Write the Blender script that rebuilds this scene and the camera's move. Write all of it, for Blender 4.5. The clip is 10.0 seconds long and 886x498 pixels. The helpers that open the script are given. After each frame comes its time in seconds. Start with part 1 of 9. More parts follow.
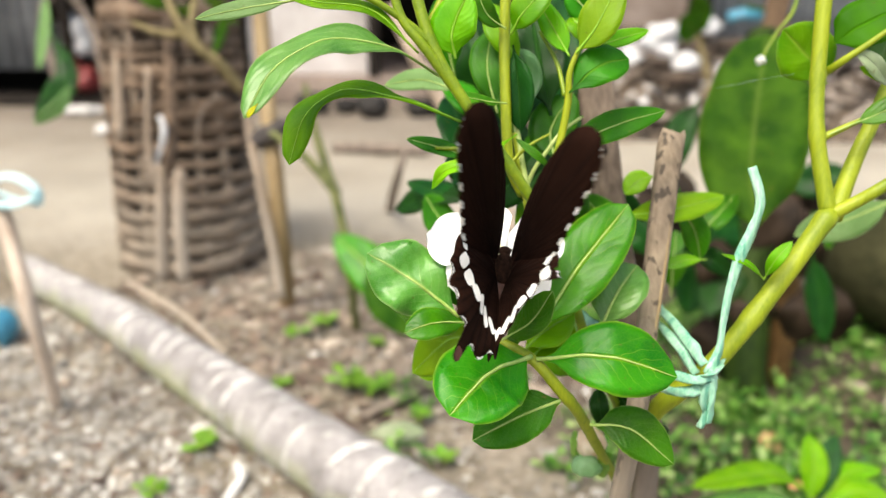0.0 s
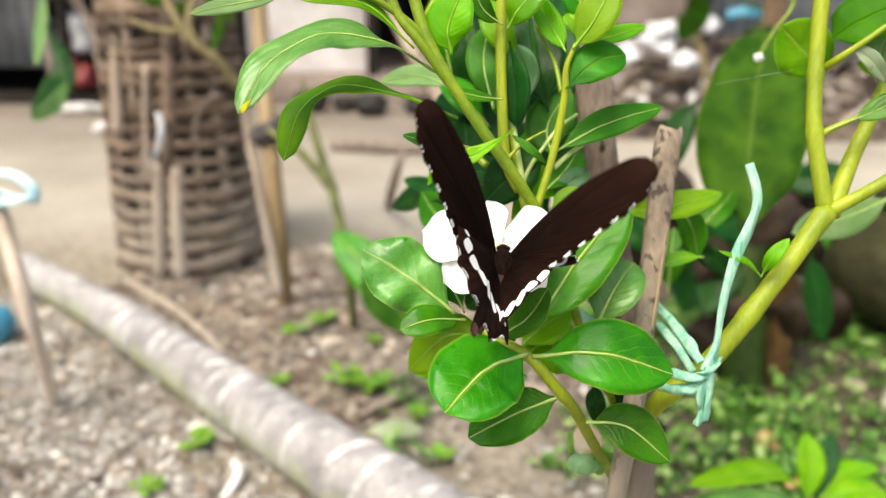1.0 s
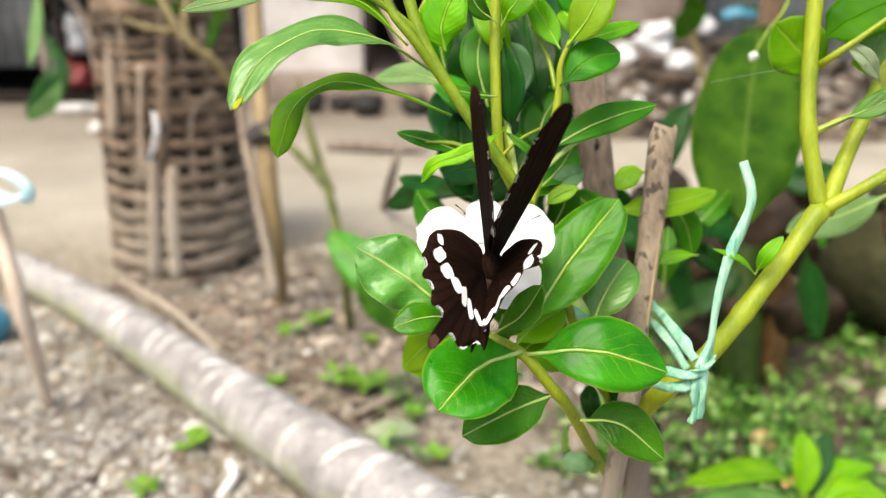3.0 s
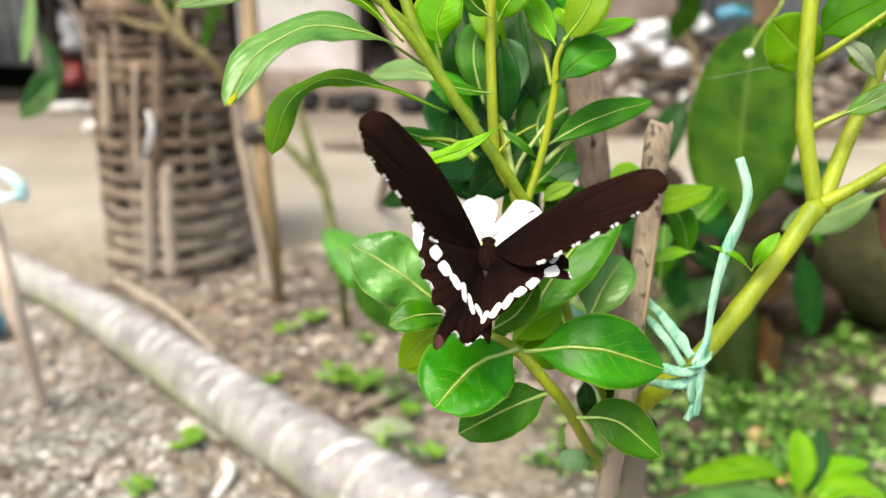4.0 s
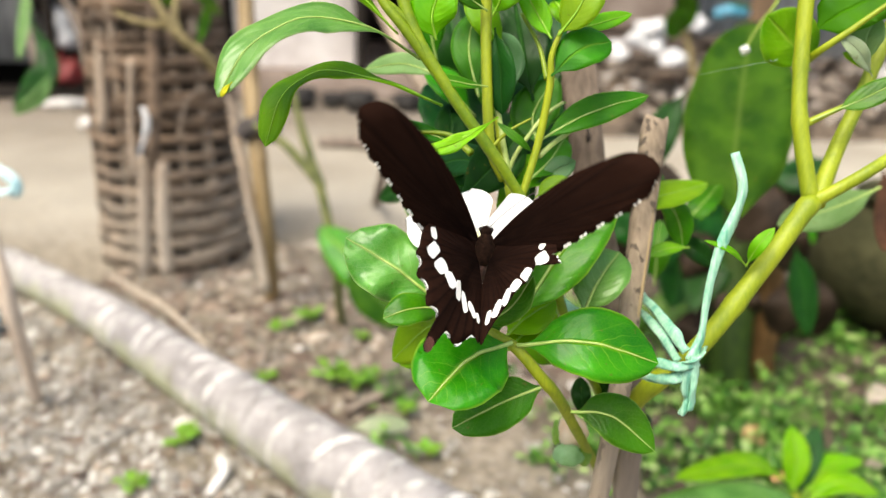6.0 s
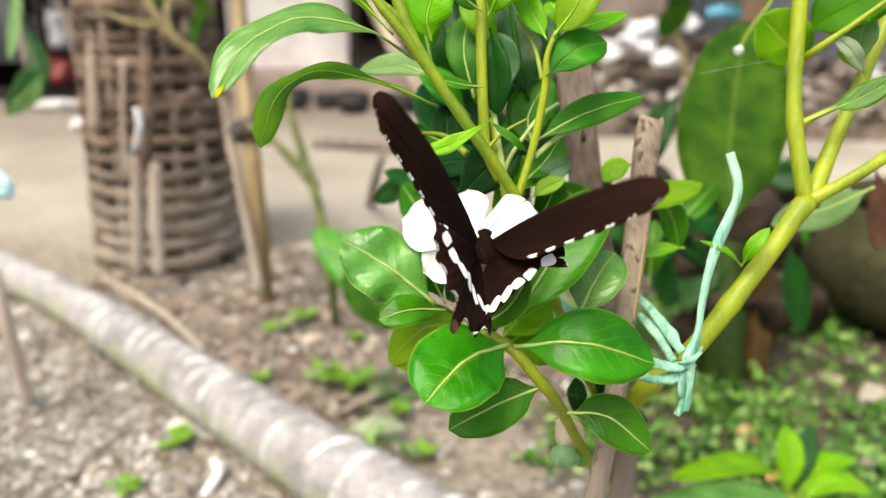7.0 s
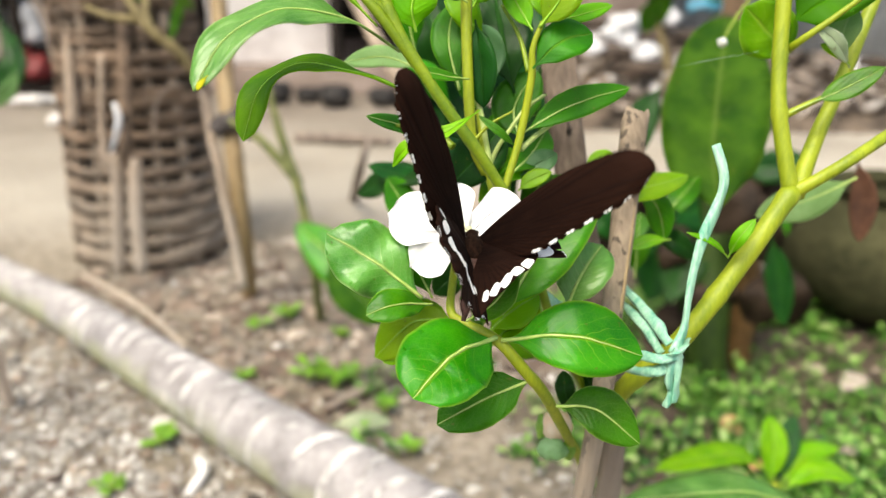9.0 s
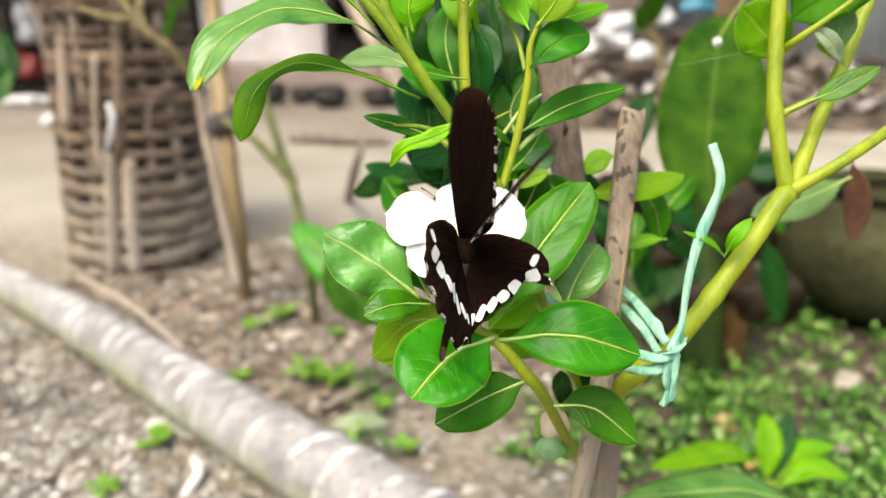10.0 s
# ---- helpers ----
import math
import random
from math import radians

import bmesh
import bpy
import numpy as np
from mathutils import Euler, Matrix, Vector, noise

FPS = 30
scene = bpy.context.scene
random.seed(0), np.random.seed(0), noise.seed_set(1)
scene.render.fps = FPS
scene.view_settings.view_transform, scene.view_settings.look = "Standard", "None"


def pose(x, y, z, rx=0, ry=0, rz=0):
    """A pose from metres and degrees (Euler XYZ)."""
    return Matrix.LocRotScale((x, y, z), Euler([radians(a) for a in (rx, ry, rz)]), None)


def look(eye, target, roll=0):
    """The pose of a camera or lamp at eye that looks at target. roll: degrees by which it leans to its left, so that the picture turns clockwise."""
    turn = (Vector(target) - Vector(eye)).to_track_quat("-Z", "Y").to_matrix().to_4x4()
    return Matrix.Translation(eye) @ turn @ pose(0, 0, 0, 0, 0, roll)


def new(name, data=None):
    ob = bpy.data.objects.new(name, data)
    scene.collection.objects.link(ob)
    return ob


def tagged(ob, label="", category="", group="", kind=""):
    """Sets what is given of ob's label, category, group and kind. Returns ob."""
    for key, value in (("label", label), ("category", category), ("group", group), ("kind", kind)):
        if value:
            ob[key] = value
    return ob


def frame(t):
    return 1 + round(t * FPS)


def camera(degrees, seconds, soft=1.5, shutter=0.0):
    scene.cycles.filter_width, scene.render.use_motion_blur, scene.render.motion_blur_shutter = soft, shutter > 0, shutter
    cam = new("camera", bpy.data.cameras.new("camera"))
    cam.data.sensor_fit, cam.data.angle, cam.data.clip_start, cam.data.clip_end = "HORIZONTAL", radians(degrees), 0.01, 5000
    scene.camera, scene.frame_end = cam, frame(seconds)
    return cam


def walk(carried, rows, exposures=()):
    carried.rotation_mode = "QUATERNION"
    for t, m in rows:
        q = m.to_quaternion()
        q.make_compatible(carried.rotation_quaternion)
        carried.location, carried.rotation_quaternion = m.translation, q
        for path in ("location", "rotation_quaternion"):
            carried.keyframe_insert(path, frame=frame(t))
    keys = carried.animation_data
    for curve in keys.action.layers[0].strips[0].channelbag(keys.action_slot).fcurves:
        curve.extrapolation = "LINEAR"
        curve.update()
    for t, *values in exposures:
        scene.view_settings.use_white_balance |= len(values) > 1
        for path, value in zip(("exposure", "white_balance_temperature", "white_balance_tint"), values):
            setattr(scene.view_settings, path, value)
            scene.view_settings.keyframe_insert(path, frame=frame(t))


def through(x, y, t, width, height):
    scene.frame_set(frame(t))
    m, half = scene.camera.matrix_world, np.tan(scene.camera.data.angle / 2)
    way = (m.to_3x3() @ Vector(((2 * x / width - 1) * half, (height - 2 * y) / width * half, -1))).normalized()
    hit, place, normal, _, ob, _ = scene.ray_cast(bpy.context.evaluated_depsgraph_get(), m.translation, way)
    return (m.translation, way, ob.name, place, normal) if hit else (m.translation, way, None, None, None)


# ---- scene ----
cam = camera(64.3, 10.0, soft=1.3, shutter=0.3)
cam.data.dof.use_dof = True
cam.data.dof.focus_distance = 0.232
cam.data.dof.aperture_fstop = 7.0
PATH = [
    (0, (0.009, 0.006, 0.494), (-0.027, 1.894, -0.167), 0.3),
    (0.5, (0.009, 0.006, 0.493), (-0.023, 1.892, -0.173), 0.4),
    (1, (0.01, 0.007, 0.493), (-0.022, 1.893, -0.172), 0.4),
    (1.5, (0.01, 0.007, 0.492), (-0.019, 1.893, -0.172), 0.4),
    (2, (0.011, 0.007, 0.492), (-0.017, 1.894, -0.17), 0.5),
    (2.5, (0.011, 0.007, 0.492), (-0.015, 1.894, -0.171), 0.5),
    (4, (0.011, 0.008, 0.491), (0.0, 1.894, -0.176), 0.5),
    (4.5, (0.012, 0.008, 0.49), (0.008, 1.893, -0.179), 0.6),
    (5, (0.012, 0.008, 0.489), (0.009, 1.894, -0.178), 0.7),
    (5.5, (0.012, 0.008, 0.489), (0.007, 1.893, -0.182), 0.8),
    (7, (0.011, 0.009, 0.489), (0.028, 1.894, -0.18), 0.8),
    (7.5, (0.011, 0.009, 0.489), (0.038, 1.893, -0.183), 0.9),
    (8, (0.01, 0.01, 0.488), (0.052, 1.893, -0.185), 1.1),
    (8.5, (0.011, 0.011, 0.487), (0.062, 1.891, -0.191), 1.1),
    (9, (0.01, 0.011, 0.488), (0.073, 1.89, -0.195), 0.8),
    (9.5, (0.01, 0.011, 0.488), (0.082, 1.89, -0.196), 0.7),
    (10, (0.009, 0.011, 0.488), (0.087, 1.889, -0.195), 0.8),
]
walk(cam, [(t, look(eye, target, roll)) for t, eye, target, roll in PATH], exposures=((0, 0.975, 7120, 6), (10, 0.975, 7120, 6)))

# ---- light: a bright hazy sky, high soft sun from behind the left shoulder ----
world = bpy.data.worlds.new("sky")
scene.world = world
world.use_nodes = True
_n = world.node_tree.nodes
_sky = _n.new("ShaderNodeTexSky")
_sky.sky_type, _sky.sun_disc = "NISHITA", False
_sky.sun_elevation, _sky.sun_rotation = radians(62), radians(215)
_sky.dust_density, _sky.air_density = 4.0, 1.0
world.node_tree.links.new(_sky.outputs["Color"], _n["Background"].inputs["Color"])
_n["Background"].inputs["Strength"].default_value = 0.132
_sun = bpy.data.lights.new("sun", "SUN")
_sun.energy, _sun.angle, _sun.color = 1.92, radians(34), (1.0, 0.96, 0.9)
sun = new("sun", _sun)
sun.matrix_world = look((-2, -2.8, 6.5), (0, 0, 0))


# ---- materials ----
def material(name):
    m = bpy.data.materials.new(name)
    m.use_nodes = True
    t = m.node_tree
    return m, t, t.nodes["Principled BSDF"], t.nodes["Material Output"]


def node(t, kind, **values):
    n = t.nodes.new("ShaderNode" + kind)
    for k, v in values.items():
        if k in ("operation", "blend_type", "data_type", "wave_type", "bands_direction", "feature"):
            setattr(n, k, v)
        else:
            n.inputs[k.replace("_", " ")].default_value = v
    return n


def math_(t, op, a, b=None):
    n = node(t, "Math", operation=op)
    for i, v in enumerate((a, b)):
        if v is None:
            continue
        if isinstance(v, (int, float)):
            n.inputs[i].default_value = v
        else:
            t.links.new(v, n.inputs[i])
    return n.outputs[0]


def mix(t, fac, a, b):
    n = t.nodes.new("ShaderNodeMix")
    n.data_type = "RGBA"
    for i, v in ((0, fac), (6, a), (7, b)):
        if isinstance(v, (int, float)):
            n.inputs[i].default_value = v
        elif isinstance(v, tuple):
            n.inputs[i].default_value = (*v, 1)
        else:
            t.links.new(v, n.inputs[i])
    return n.outputs[2]


def ramp(t, fac, *stops):
    n = t.nodes.new("ShaderNodeValToRGB")
    e = n.color_ramp.elements
    while len(e) < len(stops):
        e.new(0.5)
    for el, (p, c) in zip(e, stops):
        el.position, el.color = p, (*c, 1) if isinstance(c, tuple) else (c, c, c, 1)
    t.links.new(fac, n.inputs[0])
    return n.outputs[0]


def grain(t, scale, detail=4, where="Object", stretch=None):
    c = node(t, "TexCoord").outputs[where]
    if stretch:
        mp = node(t, "Mapping", Scale=stretch)
        t.links.new(c, mp.inputs[0])
        c = mp.outputs[0]
    n = node(t, "TexNoise", Scale=scale, Detail=detail)
    t.links.new(c, n.inputs["Vector"])
    return n.outputs["Fac"]


def relief(t, bsdf, height, strength, distance):
    b = node(t, "Bump", Strength=strength, Distance=distance)
    t.links.new(height, b.inputs["Height"])
    t.links.new(b.outputs[0], bsdf.inputs["Normal"])


def stuff_material(name, dark, light, scale, rough=0.8, bump=0.4, depth=0.002, stretch=None, spread=(0.35, 0.65), vary=0.0, where="Object"):
    """Two tones on coarse grain, modulated by fine grain, with relief."""
    m, t, b, _ = material(name)
    a, f = grain(t, scale, 5, where, stretch), grain(t, scale * 7, 4, where, stretch)
    c = ramp(t, math_(t, "ADD", math_(t, "MULTIPLY", a, 0.65), math_(t, "MULTIPLY", f, 0.35)), (spread[0], dark), (spread[1], light))
    if vary:
        h = node(t, "HueSaturation")
        t.links.new(c, h.inputs["Color"])
        t.links.new(math_(t, "ADD", math_(t, "MULTIPLY", node(t, "ObjectInfo").outputs["Random"], vary), 1 - vary / 2), h.inputs["Value"])
        c = h.outputs[0]
    t.links.new(c, b.inputs["Base Color"])
    b.inputs["Roughness"].default_value = rough
    relief(t, b, f, bump, depth)
    return m


def leaf_material(name, dark, light, vein, gloss=0.36, through=0.35, shine=0.3, glow=(0.25, 0.55, 0.01), pucker=0.0, cells=260.0, stripe=0.35, net=0.10, veins=0.60):
    """A leaf: u runs across (0.5 at the midrib), v from stalk to tip. Side veins arch forward; light passes through the blade."""
    m, t, b, out = material(name)
    uv = node(t, "TexCoord").outputs["UV"]
    s = node(t, "SeparateXYZ")
    t.links.new(uv, s.inputs[0])
    side = math_(t, "ABSOLUTE", math_(t, "SUBTRACT", s.outputs[0], 0.5))
    # side veins: stripes of v shifted by the distance from the midrib
    wob = math_(t, "MULTIPLY", grain(t, 70, 3), 0.26)
    ph = math_(t, "SUBTRACT", math_(t, "ADD", s.outputs[1], wob), math_(t, "MULTIPLY", math_(t, "POWER", side, 1.3), 0.75))
    st = math_(t, "ABSOLUTE", math_(t, "SUBTRACT", math_(t, "FRACT", math_(t, "MULTIPLY", ph, 9.0)), 0.5))
    line = ramp(t, st, (0.0, 1.0), (0.06, 0.0))
    fade = math_(t, "SUBTRACT", 1.0, math_(t, "MULTIPLY", side, 1.9))
    line = math_(t, "MULTIPLY", line, fade)
    mid = ramp(t, side, (0.0, 1.0), (0.045, 0.0))
    blotch = grain(t, 70, 4)
    fine = grain(t, 900, 3)
    base = mix(t, ramp(t, blotch, (0.35, 0.0), (0.68, 1.0)), dark, light)
    h = node(t, "HueSaturation")
    t.links.new(base, h.inputs["Color"])
    rnd = node(t, "ObjectInfo").outputs["Random"]
    t.links.new(math_(t, "ADD", math_(t, "MULTIPLY", rnd, 0.5), 0.75), h.inputs["Value"])
    t.links.new(math_(t, "ADD", math_(t, "MULTIPLY", rnd, 0.03), 0.485), h.inputs["Hue"])
    edge = ramp(t, side, (0.465, 0.0), (0.495, 1.0))
    c = mix(t, math_(t, "MULTIPLY", math_(t, "MULTIPLY", line, ramp(t, grain(t, 55, 2), (0.35, 0.15), (0.65, 1.0))), veins), h.outputs[0], vein)
    lace = node(t, "TexVoronoi", feature="DISTANCE_TO_EDGE", Scale=800.0)
    t.links.new(node(t, "TexCoord").outputs["Object"], lace.inputs["Vector"])
    mesh = ramp(t, lace.outputs["Distance"], (0.0, net), (0.12, 0.0))
    c = mix(t, mesh, c, vein)
    # pale blotches: uneven leaf tone, and some sheen put into the colour
    pale = ramp(t, grain(t, 40, 4), (0.50, 0.0), (0.68, 0.45))
    c = mix(t, pale, c, light)
    c = mix(t, math_(t, "MULTIPLY", edge, 0.5), c, vein)
    c = mix(t, math_(t, "MULTIPLY", mid, 0.7), c, vein)
    speck = ramp(t, grain(t, 420, 2), (0.70, 0.0), (0.74, 1.0))
    c = mix(t, math_(t, "MULTIPLY", speck, 0.55), c, (0.16, 0.12, 0.02))
    t.links.new(c, b.inputs["Base Color"])
    t.links.new(math_(t, "ADD", math_(t, "MULTIPLY", blotch, 0.25), gloss - 0.12), b.inputs["Roughness"])
    b.inputs["Specular IOR Level"].default_value = shine
    hgt = math_(t, "SUBTRACT", math_(t, "ADD", math_(t, "MULTIPLY", fine, 0.12), math_(t, "ADD", math_(t, "MULTIPLY", blotch, 0.6), math_(t, "MULTIPLY", math_(t, "MULTIPLY", st, blotch), stripe * 1.5))), mid)
    if pucker:
        # the blade swells between its side veins
        cell = node(t, "TexVoronoi", feature="SMOOTH_F1", Scale=cells)
        t.links.new(node(t, "TexCoord").outputs["Object"], cell.inputs["Vector"])
        swell = math_(t, "SUBTRACT", math_(t, "ADD", grain(t, cells * 0.7, 2), math_(t, "MULTIPLY", math_(t, "POWER", math_(t, "MULTIPLY", st, 2.0), 0.6), stripe)), math_(t, "MULTIPLY", cell.outputs["Distance"], 0.9))
        hgt = math_(t, "ADD", hgt, math_(t, "MULTIPLY", swell, pucker))
    relief(t, b, hgt, 0.75, 0.0007)
    tr = node(t, "BsdfTranslucent")
    t.links.new(mix(t, 0.55, c, glow), tr.inputs["Color"])
    ms = node(t, "MixShader")
    ms.inputs[0].default_value = through
    t.links.new(b.outputs[0], ms.inputs[1])
    t.links.new(tr.outputs[0], ms.inputs[2])
    t.links.new(ms.outputs[0], out.inputs["Surface"])
    return m


def spotted_bamboo(name, *args, **kw):
    """Weathered bamboo with dark mould spots."""
    m = stuff_material(name, *args, **kw)
    t = m.node_tree
    b = t.nodes["Principled BSDF"]
    c = b.inputs["Base Color"].links[0].from_socket
    spot = ramp(t, grain(t, 290, 2, stretch=(1.0, 1.0, 0.45)), (0.56, 0.0), (0.64, 0.75))
    t.links.new(mix(t, spot, c, (0.022, 0.016, 0.012)), b.inputs["Base Color"])
    return m


LEAF = leaf_material("leaf_green", (0.015, 0.150, 0.001), (0.058, 0.300, 0.002), (0.36, 0.54, 0.05), gloss=0.33, shine=0.30, pucker=0.5, cells=170.0, stripe=0.14)
# paler base colour carries part of this leaf's sheen
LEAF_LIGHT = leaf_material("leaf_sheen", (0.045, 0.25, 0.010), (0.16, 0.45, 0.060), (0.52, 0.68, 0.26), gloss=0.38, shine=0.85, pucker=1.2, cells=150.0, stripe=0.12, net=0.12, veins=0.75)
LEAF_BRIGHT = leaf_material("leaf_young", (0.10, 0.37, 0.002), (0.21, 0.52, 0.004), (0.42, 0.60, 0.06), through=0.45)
# yellower copy: light through the blade is put into its colour
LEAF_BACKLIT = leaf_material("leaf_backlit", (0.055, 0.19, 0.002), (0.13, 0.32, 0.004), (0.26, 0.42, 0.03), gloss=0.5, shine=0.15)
# leaf_shaded and leaf_deep: darker copies of leaf_green with shade put into the colour
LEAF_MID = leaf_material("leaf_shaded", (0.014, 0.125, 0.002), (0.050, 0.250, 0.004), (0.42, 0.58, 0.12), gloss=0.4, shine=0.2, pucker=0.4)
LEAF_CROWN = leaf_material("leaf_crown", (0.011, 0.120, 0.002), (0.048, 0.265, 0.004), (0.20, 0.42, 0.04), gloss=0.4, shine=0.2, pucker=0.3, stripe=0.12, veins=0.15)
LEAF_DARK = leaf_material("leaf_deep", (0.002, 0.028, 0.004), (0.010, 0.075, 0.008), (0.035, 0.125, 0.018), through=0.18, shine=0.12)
LEAF_PALE = leaf_material("leaf_underside", (0.14, 0.32, 0.08), (0.24, 0.44, 0.15), (0.42, 0.58, 0.26), gloss=0.5)
LEAF_GREY = leaf_material("leaf_greyed", (0.045, 0.140, 0.040), (0.105, 0.225, 0.085), (0.22, 0.36, 0.16), gloss=0.42, shine=0.45, pucker=0.4, stripe=0.12, veins=0.15)
LEAF_LOW = leaf_material("leaf_lower_side", (0.040, 0.20, 0.003), (0.080, 0.30, 0.005), (0.085, 0.31, 0.006), gloss=0.5, shine=0.12, stripe=0.08, veins=0.12, through=0.45)
LEAF_OLIVE = leaf_material("leaf_olive", (0.014, 0.062, 0.003), (0.060, 0.145, 0.010), (0.12, 0.20, 0.030), gloss=0.65, shine=0.08, pucker=0.5)
LEAF_LIME = leaf_material("leaf_lime", (0.19, 0.47, 0.004), (0.33, 0.62, 0.010), (0.48, 0.66, 0.07), through=0.5)
LEAF_YELLOW = leaf_material("leaf_yellowing", (0.55, 0.50, 0.01), (0.70, 0.62, 0.02), (0.6, 0.5, 0.05))
RIB = stuff_material("midrib", (0.30, 0.46, 0.08), (0.46, 0.60, 0.18), 300, rough=0.45, bump=0.2, depth=0.0003)
# darker copy of midrib, its shade put into the colour
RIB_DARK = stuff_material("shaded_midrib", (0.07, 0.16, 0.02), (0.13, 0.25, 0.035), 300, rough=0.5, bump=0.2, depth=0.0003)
RIB_SOFT = stuff_material("young_midrib", (0.20, 0.45, 0.02), (0.32, 0.56, 0.05), 300, rough=0.45, bump=0.2, depth=0.0003)
LEAF_WHITE = leaf_material("leaf_bleached", (0.36, 0.50, 0.26), (0.62, 0.70, 0.50), (0.72, 0.78, 0.60), gloss=0.4, shine=0.6, through=0.5, glow=(0.78, 0.86, 0.62), veins=0.1)
LEAF_SEEDLING = leaf_material("leaf_seedling", (0.16, 0.37, 0.03), (0.27, 0.50, 0.06), (0.34, 0.54, 0.12), gloss=0.5, shine=0.2, veins=0.1)
STEM = stuff_material("stem_green", (0.18, 0.25, 0.004), (0.34, 0.40, 0.012), 130, rough=0.52, bump=0.25, depth=0.0006, stretch=(1, 1, 0.15))
PETAL_BUD = stuff_material("white_bud", (0.74, 0.76, 0.70), (0.84, 0.85, 0.80), 200, rough=0.5)
STEM_PALE = stuff_material("stem_pale", (0.30, 0.42, 0.09), (0.48, 0.58, 0.20), 130, rough=0.45, bump=0.2, depth=0.0005)
STEM_DARK = stuff_material("stem_olive", (0.11, 0.20, 0.004), (0.23, 0.32, 0.008), 130, rough=0.45, bump=0.25, depth=0.0006)
BAMBOO = spotted_bamboo("split_bamboo", (0.085, 0.060, 0.042), (0.35, 0.27, 0.19), 60, rough=0.8, bump=0.6, depth=0.0015, stretch=(1.0, 1.0, 0.12), spread=(0.3, 0.6))
WORMY = stuff_material("worm_eaten", (0.012, 0.009, 0.007), (0.05, 0.036, 0.027), 120, rough=0.9)
BAMBOO_OLD = stuff_material("weathered_wood", (0.12, 0.09, 0.075), (0.33, 0.27, 0.22), 40, rough=0.9, bump=0.7, depth=0.002, stretch=(1, 1, 0.15))
WOOD_BROWN = stuff_material("brown_wood", (0.075, 0.054, 0.040), (0.27, 0.205, 0.155), 40, rough=0.9, bump=0.8, depth=0.002, stretch=(1, 1, 0.12))
CANE = stuff_material("yellow_cane", (0.17, 0.11, 0.045), (0.40, 0.29, 0.15), 30, rough=0.6, bump=0.3, stretch=(1, 1, 0.2))
# ---- ground ----


def ground_material():
    m, t, b, _ = material("dry_soil")
    big, fine = grain(t, 2.2, 6), grain(t, 45, 6)
    v = node(t, "TexVoronoi", Scale=70.0)
    t.links.new(node(t, "TexCoord").outputs["Object"], v.inputs["Vector"])
    s = node(t, "SeparateXYZ")
    t.links.new(node(t, "TexCoord").outputs["Object"], s.inputs[0])
    # beyond the log the swept yard is paler and sandier
    far = ramp(t, math_(t, "ADD", math_(t, "MULTIPLY", s.outputs[1], 0.3), math_(t, "MULTIPLY", big, 0.12)), (0.42, 0.0), (0.56, 1.0))
    soil = ramp(t, math_(t, "ADD", math_(t, "MULTIPLY", fine, 0.6), math_(t, "MULTIPLY", big, 0.4)), (0.38, (0.09, 0.072, 0.05)), (0.5, (0.25, 0.21, 0.155)), (0.62, (0.44, 0.38, 0.30)))
    sand = ramp(t, big, (0.3, (0.29, 0.258, 0.208)), (0.7, (0.42, 0.382, 0.322)))
    # sand browner and darker towards the shed: the eaves' shade put into colour
    eaves_shade = ramp(t, math_(t, "ADD", math_(t, "MULTIPLY", s.outputs[1], 0.2), math_(t, "MULTIPLY", grain(t, 1.3, 4), 0.25)), (0.50, 0.0), (0.78, 1.0))
    side = ramp(t, math_(t, "ADD", math_(t, "MULTIPLY", s.outputs[0], 0.5), math_(t, "MULTIPLY", big, 0.2)), (0.25, 1.0), (0.45, 0.0))
    sand = mix(t, math_(t, "MULTIPLY", math_(t, "MULTIPLY", eaves_shade, side), 0.8), sand, ramp(t, fine, (0.3, (0.10, 0.078, 0.060)), (0.7, (0.19, 0.152, 0.122))))
    # darker brown soil in the planted bed
    dx = math_(t, "MULTIPLY", math_(t, "SUBTRACT", s.outputs[0], 0.60), 1.15)
    dy = math_(t, "MULTIPLY", math_(t, "SUBTRACT", s.outputs[1], 1.00), 1.6)
    rad = math_(t, "SQRT", math_(t, "ADD", math_(t, "MULTIPLY", dx, dx), math_(t, "MULTIPLY", dy, dy)))
    bed = ramp(t, math_(t, "SUBTRACT", rad, math_(t, "MULTIPLY", grain(t, 7, 4), 0.5)), (0.12, 1.0), (0.46, 0.0))
    soil = mix(t, math_(t, "MULTIPLY", bed, 0.95), soil, mix(t, fine, (0.025, 0.017, 0.011), (0.13, 0.095, 0.055)))
    t.links.new(mix(t, far, mix(t, ramp(t, v.outputs["Distance"], (0.0, 0.0), (0.5, 0.35)), soil, (0.05, 0.04, 0.032)), sand), b.inputs["Base Color"])
    b.inputs["Roughness"].default_value = 0.95
    relief(t, b, fine, 0.7, 0.01)
    return m


_bm = bmesh.new()
bmesh.ops.create_grid(_bm, x_segments=120, y_segments=120, size=1.0)
for _v in _bm.verts:
    _r = max(abs(_v.co.x), abs(_v.co.y))
    _k = 2.2 if _r < 0.8 else 2.2 + (_r - 0.8) / 0.2 * 300
    _v.co.x, _v.co.y = _v.co.x * _k, _v.co.y * _k + 1.6
    if _r < 0.8:
        _v.co.z = 0.012 * noise.noise(_v.co * 6) + 0.006 * noise.noise(_v.co * 19)
ground = new("ground", bpy.data.meshes.new("ground"))
_bm.to_mesh(ground.data)
_bm.free()
ground.data.shade_smooth()
ground.data.materials.append(ground_material())
tagged(ground, "dry brown soil with litter, paler sandy yard beyond", "ground", kind="structure")
